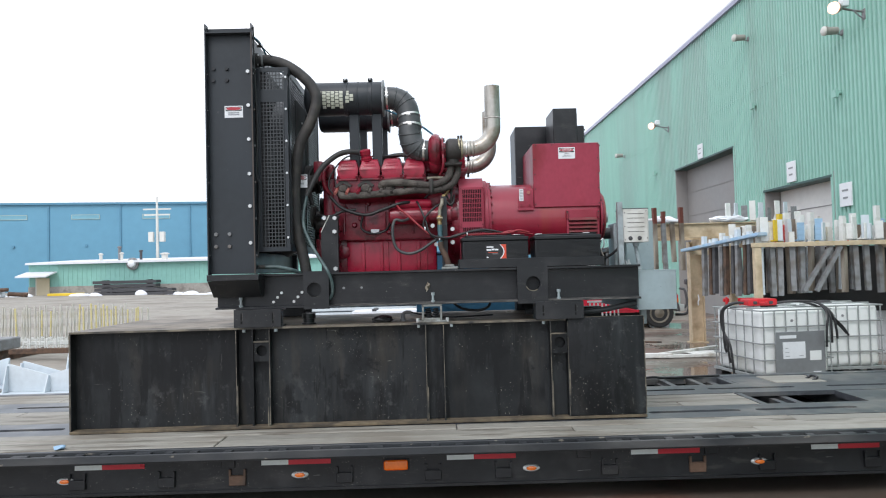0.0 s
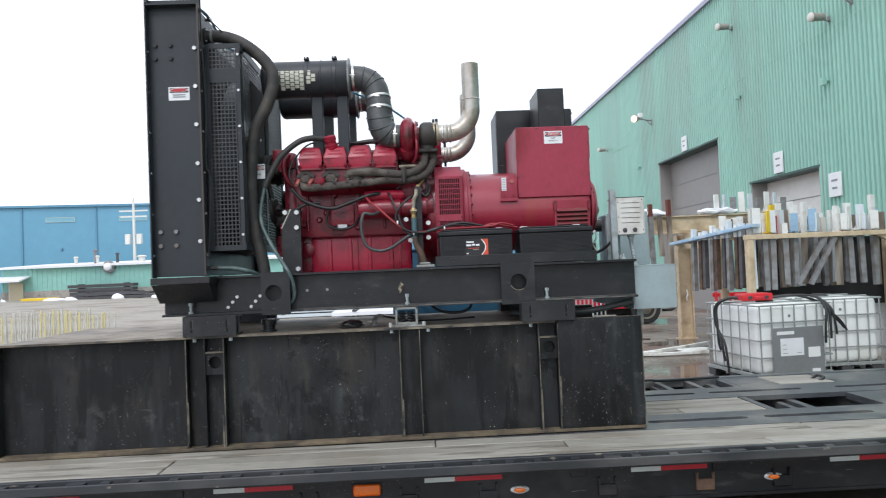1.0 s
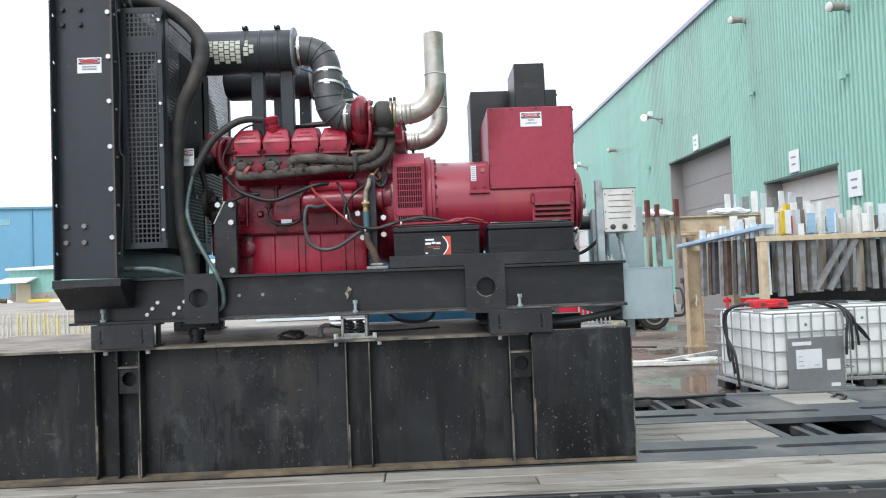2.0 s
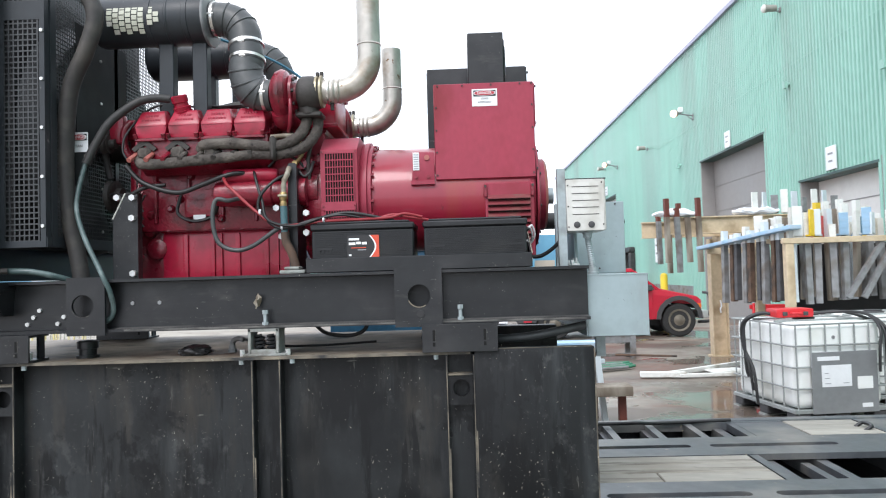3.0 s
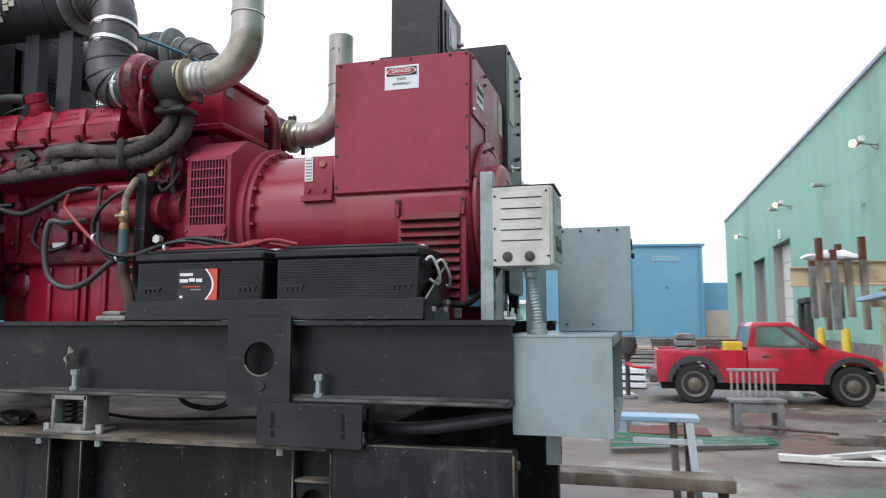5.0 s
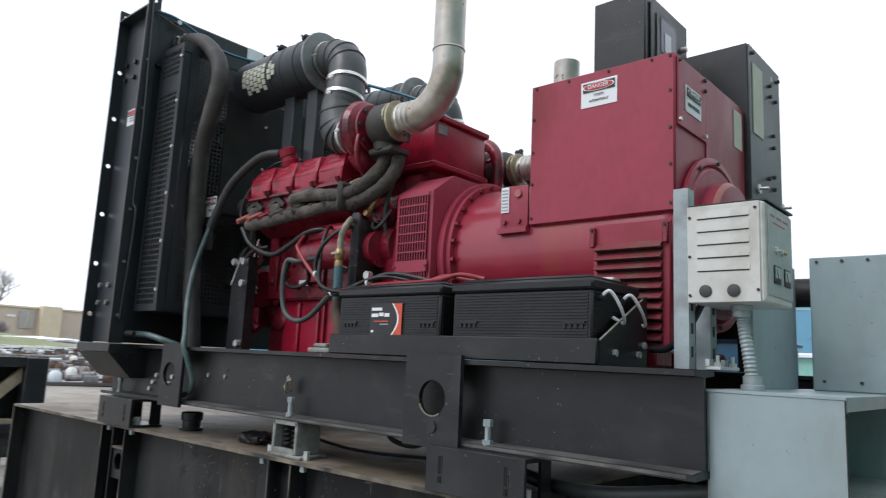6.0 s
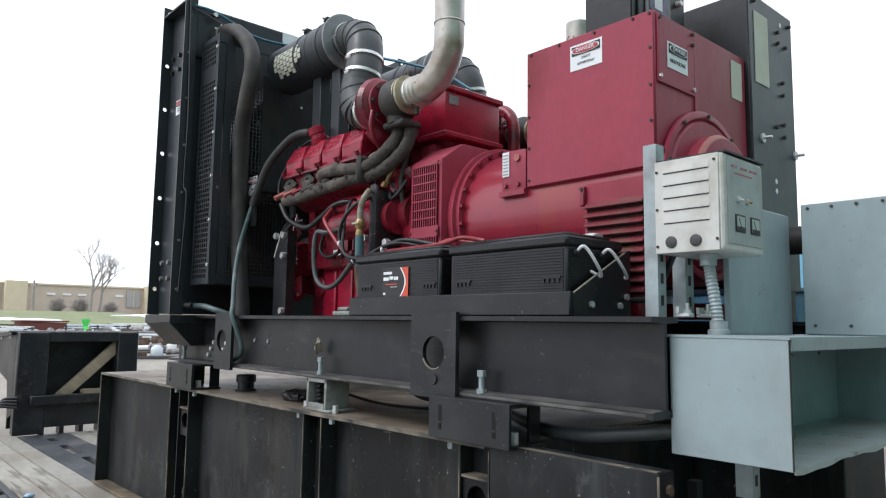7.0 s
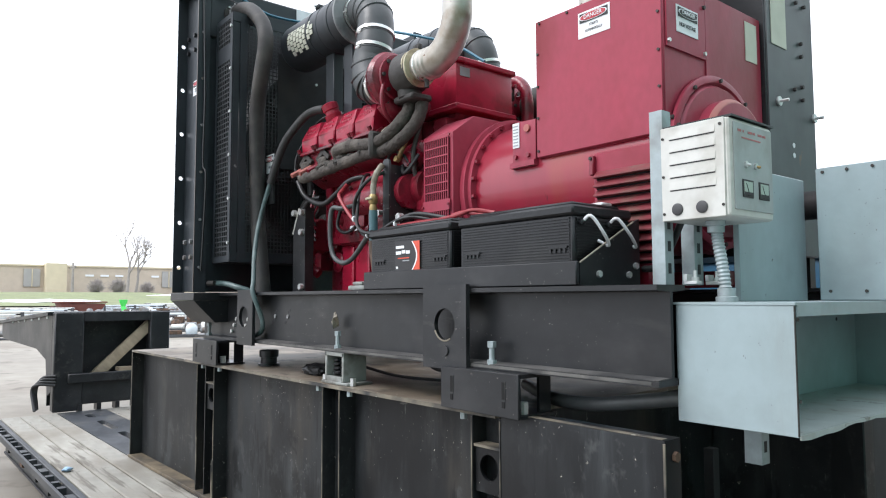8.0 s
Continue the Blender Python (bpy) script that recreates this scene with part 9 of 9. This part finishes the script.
    part("snow_plough_mount", tube(((6.95, y0 + 0.5, g + 0.3), (7.25, y0 + 0.45, g + 0.35), (7.30, y0 + 0.4, g + 0.7), (7.28, y0 + 0.4, g + 1.1)), 0.035, 8), CHARCOAL, t)
    part("plough_lamp", box(7.2, 7.36, y0 + 0.32, y0 + 0.48, g + 1.1, g + 1.24, 0.02), CHARCOAL, t)
    t.matrix_basis = in_yard(0.23)
    return t


make_truck()
t = thing("yellow_box", "yellow tool box in the pickup bed", "box")
part("box_body", box(4.10, 4.46, 18.65, 18.95, 0.87, 1.50, 0.02), YELLOW, t)
t.matrix_basis = in_yard(0.23)
t = thing("pallet_pile", "grey pile of folded material in the pickup bed", "pile")
for k in range(6):
    part("layer", box(3.20 + 0.02 * (k % 2), 3.62 - 0.02 * (k % 3), 18.75, 19.6, 0.86 + 0.135 * k, 0.98 + 0.135 * k, 0.02), GREYSTEEL, t)
t.matrix_basis = in_yard(0.23)
t = thing("hand_trolley", "black steel trolley frame beside the yellow box", "trolley")
for x in (3.8, 4.0):
    part("rail", tube(((x, 18.8, 0.9), (x + 0.02, 18.85, 1.3), (x + 0.06, 18.95, 1.55)), 0.02, 6), CHARCOAL, t)
part("cross_rail", rod((3.8, 18.85, 1.4), (4.03, 18.85, 1.4), 0.02, seg=6), CHARCOAL, t)
t.matrix_basis = in_yard(0.23)


# ---- loose things on the wet yard behind the trailer ----
def grey_trestle(x, y, w, n):
    t = thing("steel_trestle", "weathered grey steel bench with a slatted back on wet yard", "trestle")
    g = rise(x, y)
    part("seat_board", box(-0.04, w + 0.04, -0.16, 0.22, 0.42, 0.47, 0.008), GREYSTEEL, t)
    part("front_board", box(0.0, w, -0.13, -0.10, 0.28, 0.42, 0.006), GREYSTEEL, t)
    for k in range(n):
        xx = 0.02 + k * (w - 0.07) / (n - 1)
        part("slat", box(xx, xx + 0.026, 0.14, 0.17, 0.47, 0.86, 0.004), SLATGREY, t)
    part("top_rail", box(-0.02, w + 0.02, 0.13, 0.18, 0.86, 0.90, 0.006), SLATGREY, t)
    for xx in (0.0, w - 0.09):
        for yy in (-0.15, 0.14):
            part("leg", box(xx, xx + 0.09, yy, yy + 0.06, 0, 0.42, 0.005), GREYSTEEL, t)
    part("foot_rail", box(0.0, w, -0.14, -0.10, 0.05, 0.10, 0.004), GREYSTEEL, t)
    t.matrix_basis = Matrix.Translation((x, y, g)) @ Matrix.Rotation(0.12, 4, "Z")


grey_trestle(3.68, 14.85, 0.68, 8)
t = thing("work_bench", "low weathered plank bench with slanting steel posts behind it", "bench")
g = rise(2.9, 9.4)
part("bench_top", box(1.2, 3.04, 9.28, 9.56, 0.400, 0.500, 0.02, segs=2), OLDPEG, t)
part("leg", box(2.925, 3.0, 9.44, 9.51, g, 0.400, 0.004), BROWNPEG, t)
part("leg", box(1.3, 1.37, 9.44, 9.51, g, 0.400, 0.004), BROWNPEG, t)
for nm, x0, x1, y, zt, mt in (("slanting_post", 2.74, 2.81, 9.60, 0.87, BRACKET), ("timber_post", 2.62, 2.64, 9.72, 0.87, OLDPEG), ("rusty_post", 2.74, 2.745, 9.80, 0.87, RUST)):
    d = Vector((x0 - x1, 0, zt - g))
    part(nm, box(-0.04, 0.04, -0.03, 0.03, -d.length / 2, d.length / 2, 0.006), mt, t).matrix_basis = Matrix.Translation(((x0 + x1) / 2, y, (zt + g) / 2)) @ d.to_track_quat("Z", "Y").to_matrix().to_4x4()
part("top_plank", box(0.9, 2.82, 9.56, 9.84, 0.871, 0.912, 0.006), BLUEPAINT, t, "blue-painted plank")
part("cross_rail", box(2.3, 2.84, 9.645, 9.67, 0.68, 0.73, 0.006), BRACKET, t)

t = thing("tubular_gate", "long white tubular gate lying on the wet concrete", "gate")
g = rise(4.2, 12.9) + 0.02
def gate_bar(nm, a, b, w, h):
    """A square white bar lying between two points of the yard."""
    d, m = Vector((b[0] - a[0], b[1] - a[1], 0)), Vector(((a[0] + b[0]) / 2, (a[1] + b[1]) / 2, g))
    o = part(nm, box(-d.length / 2, d.length / 2, -w, w, 0, h, 0.006), WHITEPAINT, t)
    o.matrix_basis = Matrix.Translation(m) @ Matrix.Rotation(math.atan2(d.y, d.x), 4, "Z")


gate_bar("end_post", (3.87, 12.47), (4.5, 12.38), 0.05, 0.075)
gate_bar("top_bar", (3.87 + 0.25, 12.47 - 0.05), (5.7, 13.48), 0.035, 0.06)
gate_bar("lower_bar", (4.5 - 0.1, 12.38 - 0.03), (5.29, 12.4), 0.03, 0.05)
gate_bar("web_plate", (4.95, 12.82), (5.50, 12.94), 0.16, 0.02)

t = thing("green_strapping", "bundle of green plastic strips on the wet ground", "strips")
for k in range(9):
    part("strip", tube(((2.0, 12.5 + 0.09 * k, g + 0.04 + 0.010 * k), (2.9, 12.85 + 0.08 * k, g + 0.05), (3.9 + 0.07 * (k % 3), 13.35 + 0.07 * k, g + 0.025)), 0.022, 6, 3), surface_green if k % 3 else GREYSTEEL, t)
t = thing("rust_mat", "dull red rubber mat lying flat on the yard", "mat")
part("mat", box(2.2, 3.3, 14.0, 14.7, g - 0.02, g + 0.025, 0.006), BROWNPEG, t)
t = thing("steel_rod", "thin dark rod lying on the wet concrete", "rod")
part("rod", rod((4.0, 14.75, g + 0.05), (4.95, 14.35, g + 0.05), 0.018, seg=8), RUST, t)

t = thing("outboard_motor", "dark covered outboard-shaped pump stand", "pump")
g = rise(2.1, 19)
part("cowl", lathe((2.12, 19.3, g + 1.32), (2.12, 19.3, 0), ((0, 0.10), (0.03, 0.19), (0.22, 0.22), (0.38, 0.18), (0.45, 0.08), (0.55, 0.05), (1.32, 0.05)), 18), CHARCOAL, t)
part("stand", box(1.92, 2.32, 19.1, 19.5, g, g + 0.06, 0.01), GREYSTEEL, t)
part("red_hose", tube(((2.12, 19.1, g + 0.75), (2.25, 19.0, g + 0.68), (2.6, 19.0, g + 0.66)), 0.03, 8), REDPLASTIC, t)


# far pallets, pipes and stock across the yard
def stock_stack(x, y, w, layers, mat, label_text, th=0.12, skew=0.0):
    t = thing("material_stack", label_text, "stack", "stacked stock in the yard")
    g = rise(x, y)
    for k in range(layers):
        part("layer", box(-w / 2 + rng.uniform(-0.1, 0.1), w / 2 + rng.uniform(-0.1, 0.1), -0.5, 0.5, k * (th + 0.05) + 0.02, k * (th + 0.05) + 0.02 + th, 0.01), mat, t)
        if k < layers:
            for s in (-0.35, 0.35):
                part("spacer", box(w * s - 0.06, w * s + 0.06, -0.52, 0.52, k * (th + 0.05) + th + 0.02, (k + 1) * (th + 0.05) + 0.02), TIMBERDARK, t)
    t.matrix_basis = Matrix.Translation((x, y, g)) @ Matrix.Rotation(skew, 4, "Z")


for x, y, w, n, m, s in ((0.2, 22, 4.5, 3, SNOW, "snow-covered stack of grey panels"), (2.2, 26, 5, 2, GREYSTEEL, "stack of grey steel sheets"), (-2.5, 28, 6, 3, BRACKET, "stack of galvanised sections"),
                         (4.0, 33, 6, 3, WOOD, "stack of weathered timber"), (-1.0, 38, 8, 3, TANWALL, "stack of tan boards"), (6, 44, 6, 4, RUST, "stack of rusty bars"), (-6, 34, 5, 3, BRACKET, "stack of galvanised sections")):
    stock_stack(x, y, w, n, m, s)
stock_stack(-24.2, 57.0, 5.0, 4, TIMBERDARK, "dark stacked railway timbers before the green shed", 0.24)
stock_stack(-22.9, 56.0, 5.6, 2, TIMBERDARK, "low spread of dark railway timbers", 0.2)
t = thing("yellow_beam", "long yellow painted steel block on the yard", "beam")
part("block", box(-29.9, -27.3, 55.6, 56.4, rise(-28.6, 56) - 0.2, rise(-28.6, 56) + 0.2, 0.05), YELLOW, t)


def snow_patch(x, y, w, d, h):
    """A low drift with an uneven outline."""
    b = bmesh.new()
    bmesh.ops.create_icosphere(b, subdivisions=3, radius=1, matrix=Matrix.Translation((x, y, rise(x, y))) @ Matrix.Diagonal((w, d, h, 1)))
    for v in b.verts:
        k = noise.noise(Vector((v.co.x * 0.9, v.co.y * 0.9, 3.0)))
        v.co.x += k * w * 0.35
        v.co.y += noise.noise(Vector((v.co.y, v.co.x, 9.0))) * d * 0.3
        v.co.z += k * h * 0.5
    for f in b.faces:
        f.smooth = True
    return tagged(part("snow_patch", b, SNOW), "dirty white patch of old snow on the yard", "snow", "snow patches")


for a in ((-75, 31, 1.2, 5, 0.3), (-60, 27, 1.2, 6, 0.25), (-80, 44, 1.5, 6, 0.3), (-66, 16, 1.4, 5, 0.3), (0.8, 20, 1.6, 0.5, 0.1), (-0.5, 24, 1.5, 0.6, 0.12)):
    snow_patch(*a)
for k in range(16):
    snow_patch(-22.5 + 0.95 * k + rng.uniform(-0.3, 0.3), 55.3 + rng.uniform(-0.5, 0.6), rng.uniform(0.3, 0.75), rng.uniform(0.25, 0.5), rng.uniform(0.12, 0.34))
for x, w in ((-31.3, 0.9), (-33.0, 0.7), (-25.6, 0.6), (-26.9, 0.8)):
    snow_patch(x, 54.6, w, 0.4, 0.22)


def clutter_heap(x, y):
    t = thing("scrap_heap", "heap of dark scrap, tubes and covers before the far shed", "scrap")
    g = rise(x, y)
    for k in range(14):
        a, b_ = rng.uniform(-2.4, 2.4), rng.uniform(-0.8, 0.8)
        m = rng.choice((TIMBERDARK, GREYSTEEL, RUST, RUBBER, BRACKET))
        if k % 2:
            part("tube", rod((x + a, y + b_, g + 0.15 * (k % 4) + 0.1), (x + a + rng.uniform(0.6, 1.6), y + b_ + 0.3, g + 0.15 + 0.14 * (k % 5)), rng.uniform(0.08, 0.18), seg=10), m, t)
        else:
            part("lump", box(x + a, x + a + rng.uniform(0.4, 0.9), y + b_, y + b_ + 0.5, g, g + rng.uniform(0.4, 1.0), 0.06), m, t)


clutter_heap(-36.5, 50)
clutter_heap(-33.5, 53)
t = thing("saw_horse", "pale timber saw-horse table among the scrap", "table")
g = rise(-35.5, 51)
part("table_top", box(-36.9, -34.6, 50.6, 51.6, g + 1.35, g + 1.5), TANPALE, t)
for x in (-36.7, -34.8):
    part("leg", box(x, x + 0.14, 50.7, 50.84, g, g + 1.35), TANPALE, t)


# rows of painted stakes in a rack and galvanised brackets beside the trailer
t = thing("stake_rack", "low red and white rack frame for painted stakes", "rack")
gx, gy = -7.6, 14.2
g = rise(-7, gy)
part("red_rail", box(-10.4, -5.4, gy - 0.10, gy + 0.02, g + 0.13, g + 0.23, 0.01), RUST, t)
part("white_rail", box(-10.4, -5.4, gy + 0.25, gy + 0.32, g + 0.26, g + 0.34, 0.01), WHITEPAINT, t)
part("back_rail", box(-10.4, -5.4, gy + 1.2, gy + 1.27, g + 0.26, g + 0.34, 0.01), WHITEPAINT, t)
for x in (-10.3, -7.9, -5.6):
    part("foot", box(x, x + 0.12, gy - 0.1, gy + 1.3, g, g + 0.13, 0.01), RUST, t)
for k in range(110):
    x = -10.2 + 4.66 * (k % 55) / 55 + rng.uniform(-0.03, 0.03)
    s = thing("painted_stake", "thin steel stake dipped in yellow or white paint", "stake", "painted stakes")
    h = rng.uniform(0.86, 0.93) if k < 55 else rng.uniform(0.74, 0.80)
    m = STAKEYELLOW if (-7.85 < x < -7.6 or -6.6 < x < -5.8 or x < -8.8) and k % 3 else STAKEPALE
    part("shank", box(-0.010, 0.010, -0.010, 0.010, 0, h * 0.30, 0.003), WHITEPAINT, s)
    part("dipped_end", box(-0.014, 0.014, -0.014, 0.014, h * 0.30, h, 0.004), m, s)
    s.matrix_basis = Matrix.Translation((x, gy + 0.16 + (1.0 if k > 54 else 0), g + 0.14)) @ Matrix.Rotation(rng.uniform(-0.05, 0.05), 4, "Y")


def saddle(x, y, s=1.0, rot=0.0):
    """Galvanised saddle bracket: two flared plates on square tube."""
    t = thing("saddle_bracket", "pale galvanised steel saddle bracket on square tubes", "bracket", "galvanised saddle brackets")
    part("base_plate", box(-0.62, 0.62, -0.18, 0.42, 0.121, 0.135, 0.002), BRACKET, t)
    for yy in (0.0, 0.30):
        part("flared_plate", prism(((-0.55, 0.136), (0.55, 0.136), (0.55, 0.50), (0.52, 0.50), (0.02, 0.36), (-0.02, 0.36), (-0.52, 0.50), (-0.55, 0.50)), "y", yy, yy + 0.018, bevel=0.003), BRACKET, t)
        for xr in (-0.56, 0.0, 0.54):
            part("rib_plate", prism(((yy - 0.12, 0.136), (yy - 0.001, 0.136), (yy - 0.001, 0.48 if xr else 0.35), (yy - 0.03, 0.48 if xr else 0.35)), "x", xr, xr + 0.018), BRACKET, t)
    for xx in (-0.5, 0.1):
        b = bmesh.new()
        for a0, a1, c0_, c1_ in ((0, 0.12, 0, 0.012), (0, 0.12, 0.108, 0.12), (0, 0.012, 0.012, 0.108), (0.108, 0.12, 0.012, 0.108)):
            box(xx + a0, xx + a1, -0.5, 0.7, c0_, c1_, bm=b)
        part("square_tube", b, BRACKET, t)
    t.matrix_basis = Matrix.Translation((x, y, rise(x, y))) @ Matrix.Rotation(rot, 4, "Z") @ Matrix.Scale(s, 4)
    return t


saddle(-4.62, 9.75, 1.0, -0.06)
saddle(-4.15, 10.55, 1.15, -0.10)
saddle(-5.95, 9.9, 1.0, 0.05)
t = thing("steel_bench", "low grey steel bench on brown legs by the stakes", "bench")
g = rise(-6.4, 11)
part("bench_top", box(-7.2, -6.06, 11.0, 11.6, g + 0.50, g + 0.68, 0.02), GREYSTEEL, t)
for x in (-7.1, -6.3):
    part("foot", box(x, x + 0.1, 11.1, 11.5, g, g + 0.5), RUST, t)


# far car park clutter and trees towards the tan building
t = thing("scrap_skip", "low red-brown steel skip standing in the far yard", "skip")
g = rise(-42, 14)
part("skip_body", prism(((12.9, g), (14.6, g), (15.0, g + 0.62), (12.6, g + 0.70)), "x", -43.2, -41.4, bevel=0.03), BROWNPEG, t)
part("skip_rim", box(-43.3, -41.3, 12.5, 15.05, g + 0.66, g + 0.74, 0.02), BROWNPEG, t)
for k, (x, y0, y1, m) in enumerate(((-30, 7.5, 10.4, OFFWHITE), (-33, 8.0, 11.5, BRACKET), (-37, 9.0, 12.6, WHITEPAINT), (-46, 15.5, 20.0, BRACKET), (-50, 18.0, 24.0, OFFWHITE), (-55, 21.0, 27.0, WHITEPAINT))):
    t = thing("sheet_stack", "low stack of pale steel sheets and sections in the far yard", "stack", "pale stacks in the far yard")
    g = rise(x, (y0 + y1) / 2)
    for q in range(3):
        part("sheet", box(x - 0.6 + 0.1 * q, x + 0.6 - 0.05 * q, y0 + 0.2 * q, y1 - 0.15 * q, g + 0.12 + 0.14 * q, g + 0.20 + 0.14 * q, 0.01), m, t)
    for y in (y0 + 0.4, (y0 + y1) / 2, y1 - 0.4):
        part("bearer", box(x - 0.6, x + 0.6, y - 0.06, y + 0.06, g - 0.05, g + 0.46), TIMBERDARK, t)


def floor_stock(x, y, rot, n, mats, label_text):
    """A rank of drums and fabricated pieces on low pallets."""
    t = thing("stock_row", label_text, "stock", "rows of stock in the far yard")
    for k in range(n):
        a = -0.5 * n * 0.75 + 0.75 * k
        m = rng.choice(mats)
        if k % 3 == 0:
            part("drum", lathe((a, 0, 0.12), (a, 0, 2), ((0, 0.26), (0.03, 0.28), (0.30, 0.28), (0.42, 0.24), (0.52, 0.12)), 14), m, t)
        elif k % 3 == 1:
            part("tube", rod((a - 0.3, 0.1, 0.3), (a + 0.35, -0.1, 0.33), 0.14, seg=12), m, t)
        else:
            part("frame_piece", box(a - 0.3, a + 0.3, -0.2, 0.2, 0.12, 0.12 + rng.uniform(0.2, 0.6), 0.02), m, t)
    part("pallet", box(-0.4 * n, 0.4 * n, -0.4, 0.4, 0, 0.12), TIMBERDARK, t)
    t.matrix_basis = Matrix.Translation((x, y, rise(x, y))) @ Matrix.Rotation(rot, 4, "Z") @ Matrix.Scale(0.62, 4)


for x, y, n in ((-19, 11, 20), (-20.5, 15, 20), (-23, 18, 18), (-26, 14, 22), (-29, 19, 20), (-33, 13, 22), (-39, 15, 24), (-46, 21, 24), (-52, 20, 24), (-57, 27, 22), (-22, 13, 14), (-24, 17, 12), (-27, 11, 12), (-30, 15, 14), (-36, 17, 16), (-36, 9, 12), (-42, 20, 16), (-44, 12, 14), (-50, 17, 14), (-54, 25, 14), (-48, 27, 16), (-34, 23, 14)):
    floor_stock(x, y, 1.2 + rng.uniform(-0.2, 0.2), n, (BRACKET, GREYSTEEL, GREYSTEEL, OLDPEG, WHITEPAINT, RUST, TIMBERDARK), "row of drums, pipes and grey fabricated stock")
t = thing("long_pipes", "thin grey pipes stacked on low cradles in the far yard", "pipes")
g = rise(-30, 10)
for k in range(3):
    part("pipe", rod((-31 - 0.3 * k, 8, g + 0.32 + 0.1 * (k % 2)), (-28 - 0.3 * k, 15.5, g + 0.32 + 0.1 * (k % 2)), 0.05, seg=12), (BRACKET, GREYSTEEL, OFFWHITE)[k], t)
for y in (9, 13):
    part("cradle", box(-31.6, -28.2, y, y + 0.12, g - 0.05, g + 0.26), GREYSTEEL, t)
t = thing("green_marker", "bright green plastic marker standing in the far yard", "marker")
g = rise(-42, 16)
part("stand", lathe((-42, 16.1, g), (-42, 16.1, 9), ((0, 0.26), (0.2, 0.22), (0.45, 0.11), (0.7, 0.22), (0.85, 0.24)), 14), surface_lime, t)


def bare_tree(x, y, h, seed, label_text):
    """A leafless tree: tapered trunk, limbs that fork, and fine twigs."""
    r = random.Random(seed)
    t = thing("bare_tree", label_text, "tree", "bare trees")
    g = rise(x, y)
    trunk, limbs, twigs = bmesh.new(), bmesh.new(), bmesh.new()

    def grow(p, d, length, rad, depth, bm):
        q = p + d * length * 0.5 + Vector((r.uniform(-1, 1), r.uniform(-1, 1), 0)) * length * 0.06
        e = p + d * length
        tube((p, q, e), rad, 6 if depth < 3 else 4, 2, bm, lambda s: 1 - 0.4 * s)
        if depth >= 5:
            return
        for _ in range(3 if depth < 4 else 2):
            nd = (d + Vector((r.uniform(-0.75, 0.75), r.uniform(-0.75, 0.75), r.uniform(-0.05, 0.45)))).normalized()
            start = p + d * length * r.uniform(0.6, 1.0)
            grow(start, nd, length * r.uniform(0.55, 0.78), rad * 0.55, depth + 1, limbs if depth < 2 else twigs)

    grow(Vector((x, y, g)), Vector((0.05, 0.05, 1)).normalized(), h * 0.34, h * 0.018, 0, trunk)
    part("trunk", trunk, BARK, t)
    part("limb", limbs, BARK, t)
    part("twig", twigs, TWIG, t)


bare_tree(-84, 27.7, 11.0, 3, "tall bare winter tree with two forked stems")
bare_tree(-84.5, 28.8, 9.6, 5, "tall bare winter tree with two forked stems")


def bush(x, y, r_, seed):
    r = random.Random(seed)
    t = thing("bare_bush", "rounded leafless brown bush before the far building", "bush", "bare bushes")
    g = rise(x, y)
    bm = bmesh.new()
    for k in range(520):
        a, b_ = r.uniform(0, 2 * math.pi), r.uniform(0.1, 1.55)
        d = Vector((math.cos(a) * math.cos(b_), math.sin(a) * math.cos(b_), math.sin(b_)))
        l = r_ * r.uniform(0.6, 1.12)
        s = Vector((x, y, g)) + Vector((r.uniform(-0.4, 0.4), r.uniform(-0.4, 0.4), r.uniform(0, 0.8))) * r_ * 0.6
        bend = Vector((r.uniform(-0.3, 0.3), r.uniform(-0.3, 0.3), r.uniform(0, 0.4))) * r_ * 0.5
        tube((s, s + d * l * 0.35 + bend * 0.5, s + d * l * 0.7 + bend), 0.016, 3, 1, bm)
    part("twig_crown", bm, TWIG, t)


for x, y, r_, s in ((-86, 24.8, 1.35, 1), (-86, 27.2, 1.45, 2), (-87, 30.8, 1.25, 4)):
    bush(x, y, r_, s)


# ---- deck planks, one by one ----
def lay_planks():
    r = random.Random(11)
    meshes = {}

    def plank(x0, x1, y0, y1):
        key = (round(x1 - x0, 2), round(y1 - y0, 3))
        if key not in meshes:
            b = box(0, x1 - x0, 0, y1 - y0, -0.045, 0.0, 0.005)
            me = bpy.data.meshes.new("plank")
            b.to_mesh(me)
            b.free()
            me.materials.append(WOOD)
            meshes[key] = me
        o = new("plank", meshes[key])
        o.parent = TRAILER
        o.location = (x0, y0, DECK + r.uniform(0.0, 0.006) + 0.003)

    def strip(xa, xb, ya, yb, n):
        w = (yb - ya) / n
        for k in range(n):
            x = xa
            while x < xb - 0.05:
                l = min(r.choice((1.6, 2.4, 3.0, 3.6)), xb - x)
                if xb - x - l < 0.5:
                    l = xb - x
                plank(x + 0.003, x + l - 0.003, ya + w * k + 0.004, ya + w * (k + 1) - 0.004)
                x += l

    strip(TX0, 4.24, 5.070, 5.533, 3)
    strip(TX0, 3.03, 5.957, 6.453, 3)
    strip(TX0, 1.98, 6.887, 7.328, 3)
    strip(3.61, 4.09, 6.887, 7.328, 3)


lay_planks()
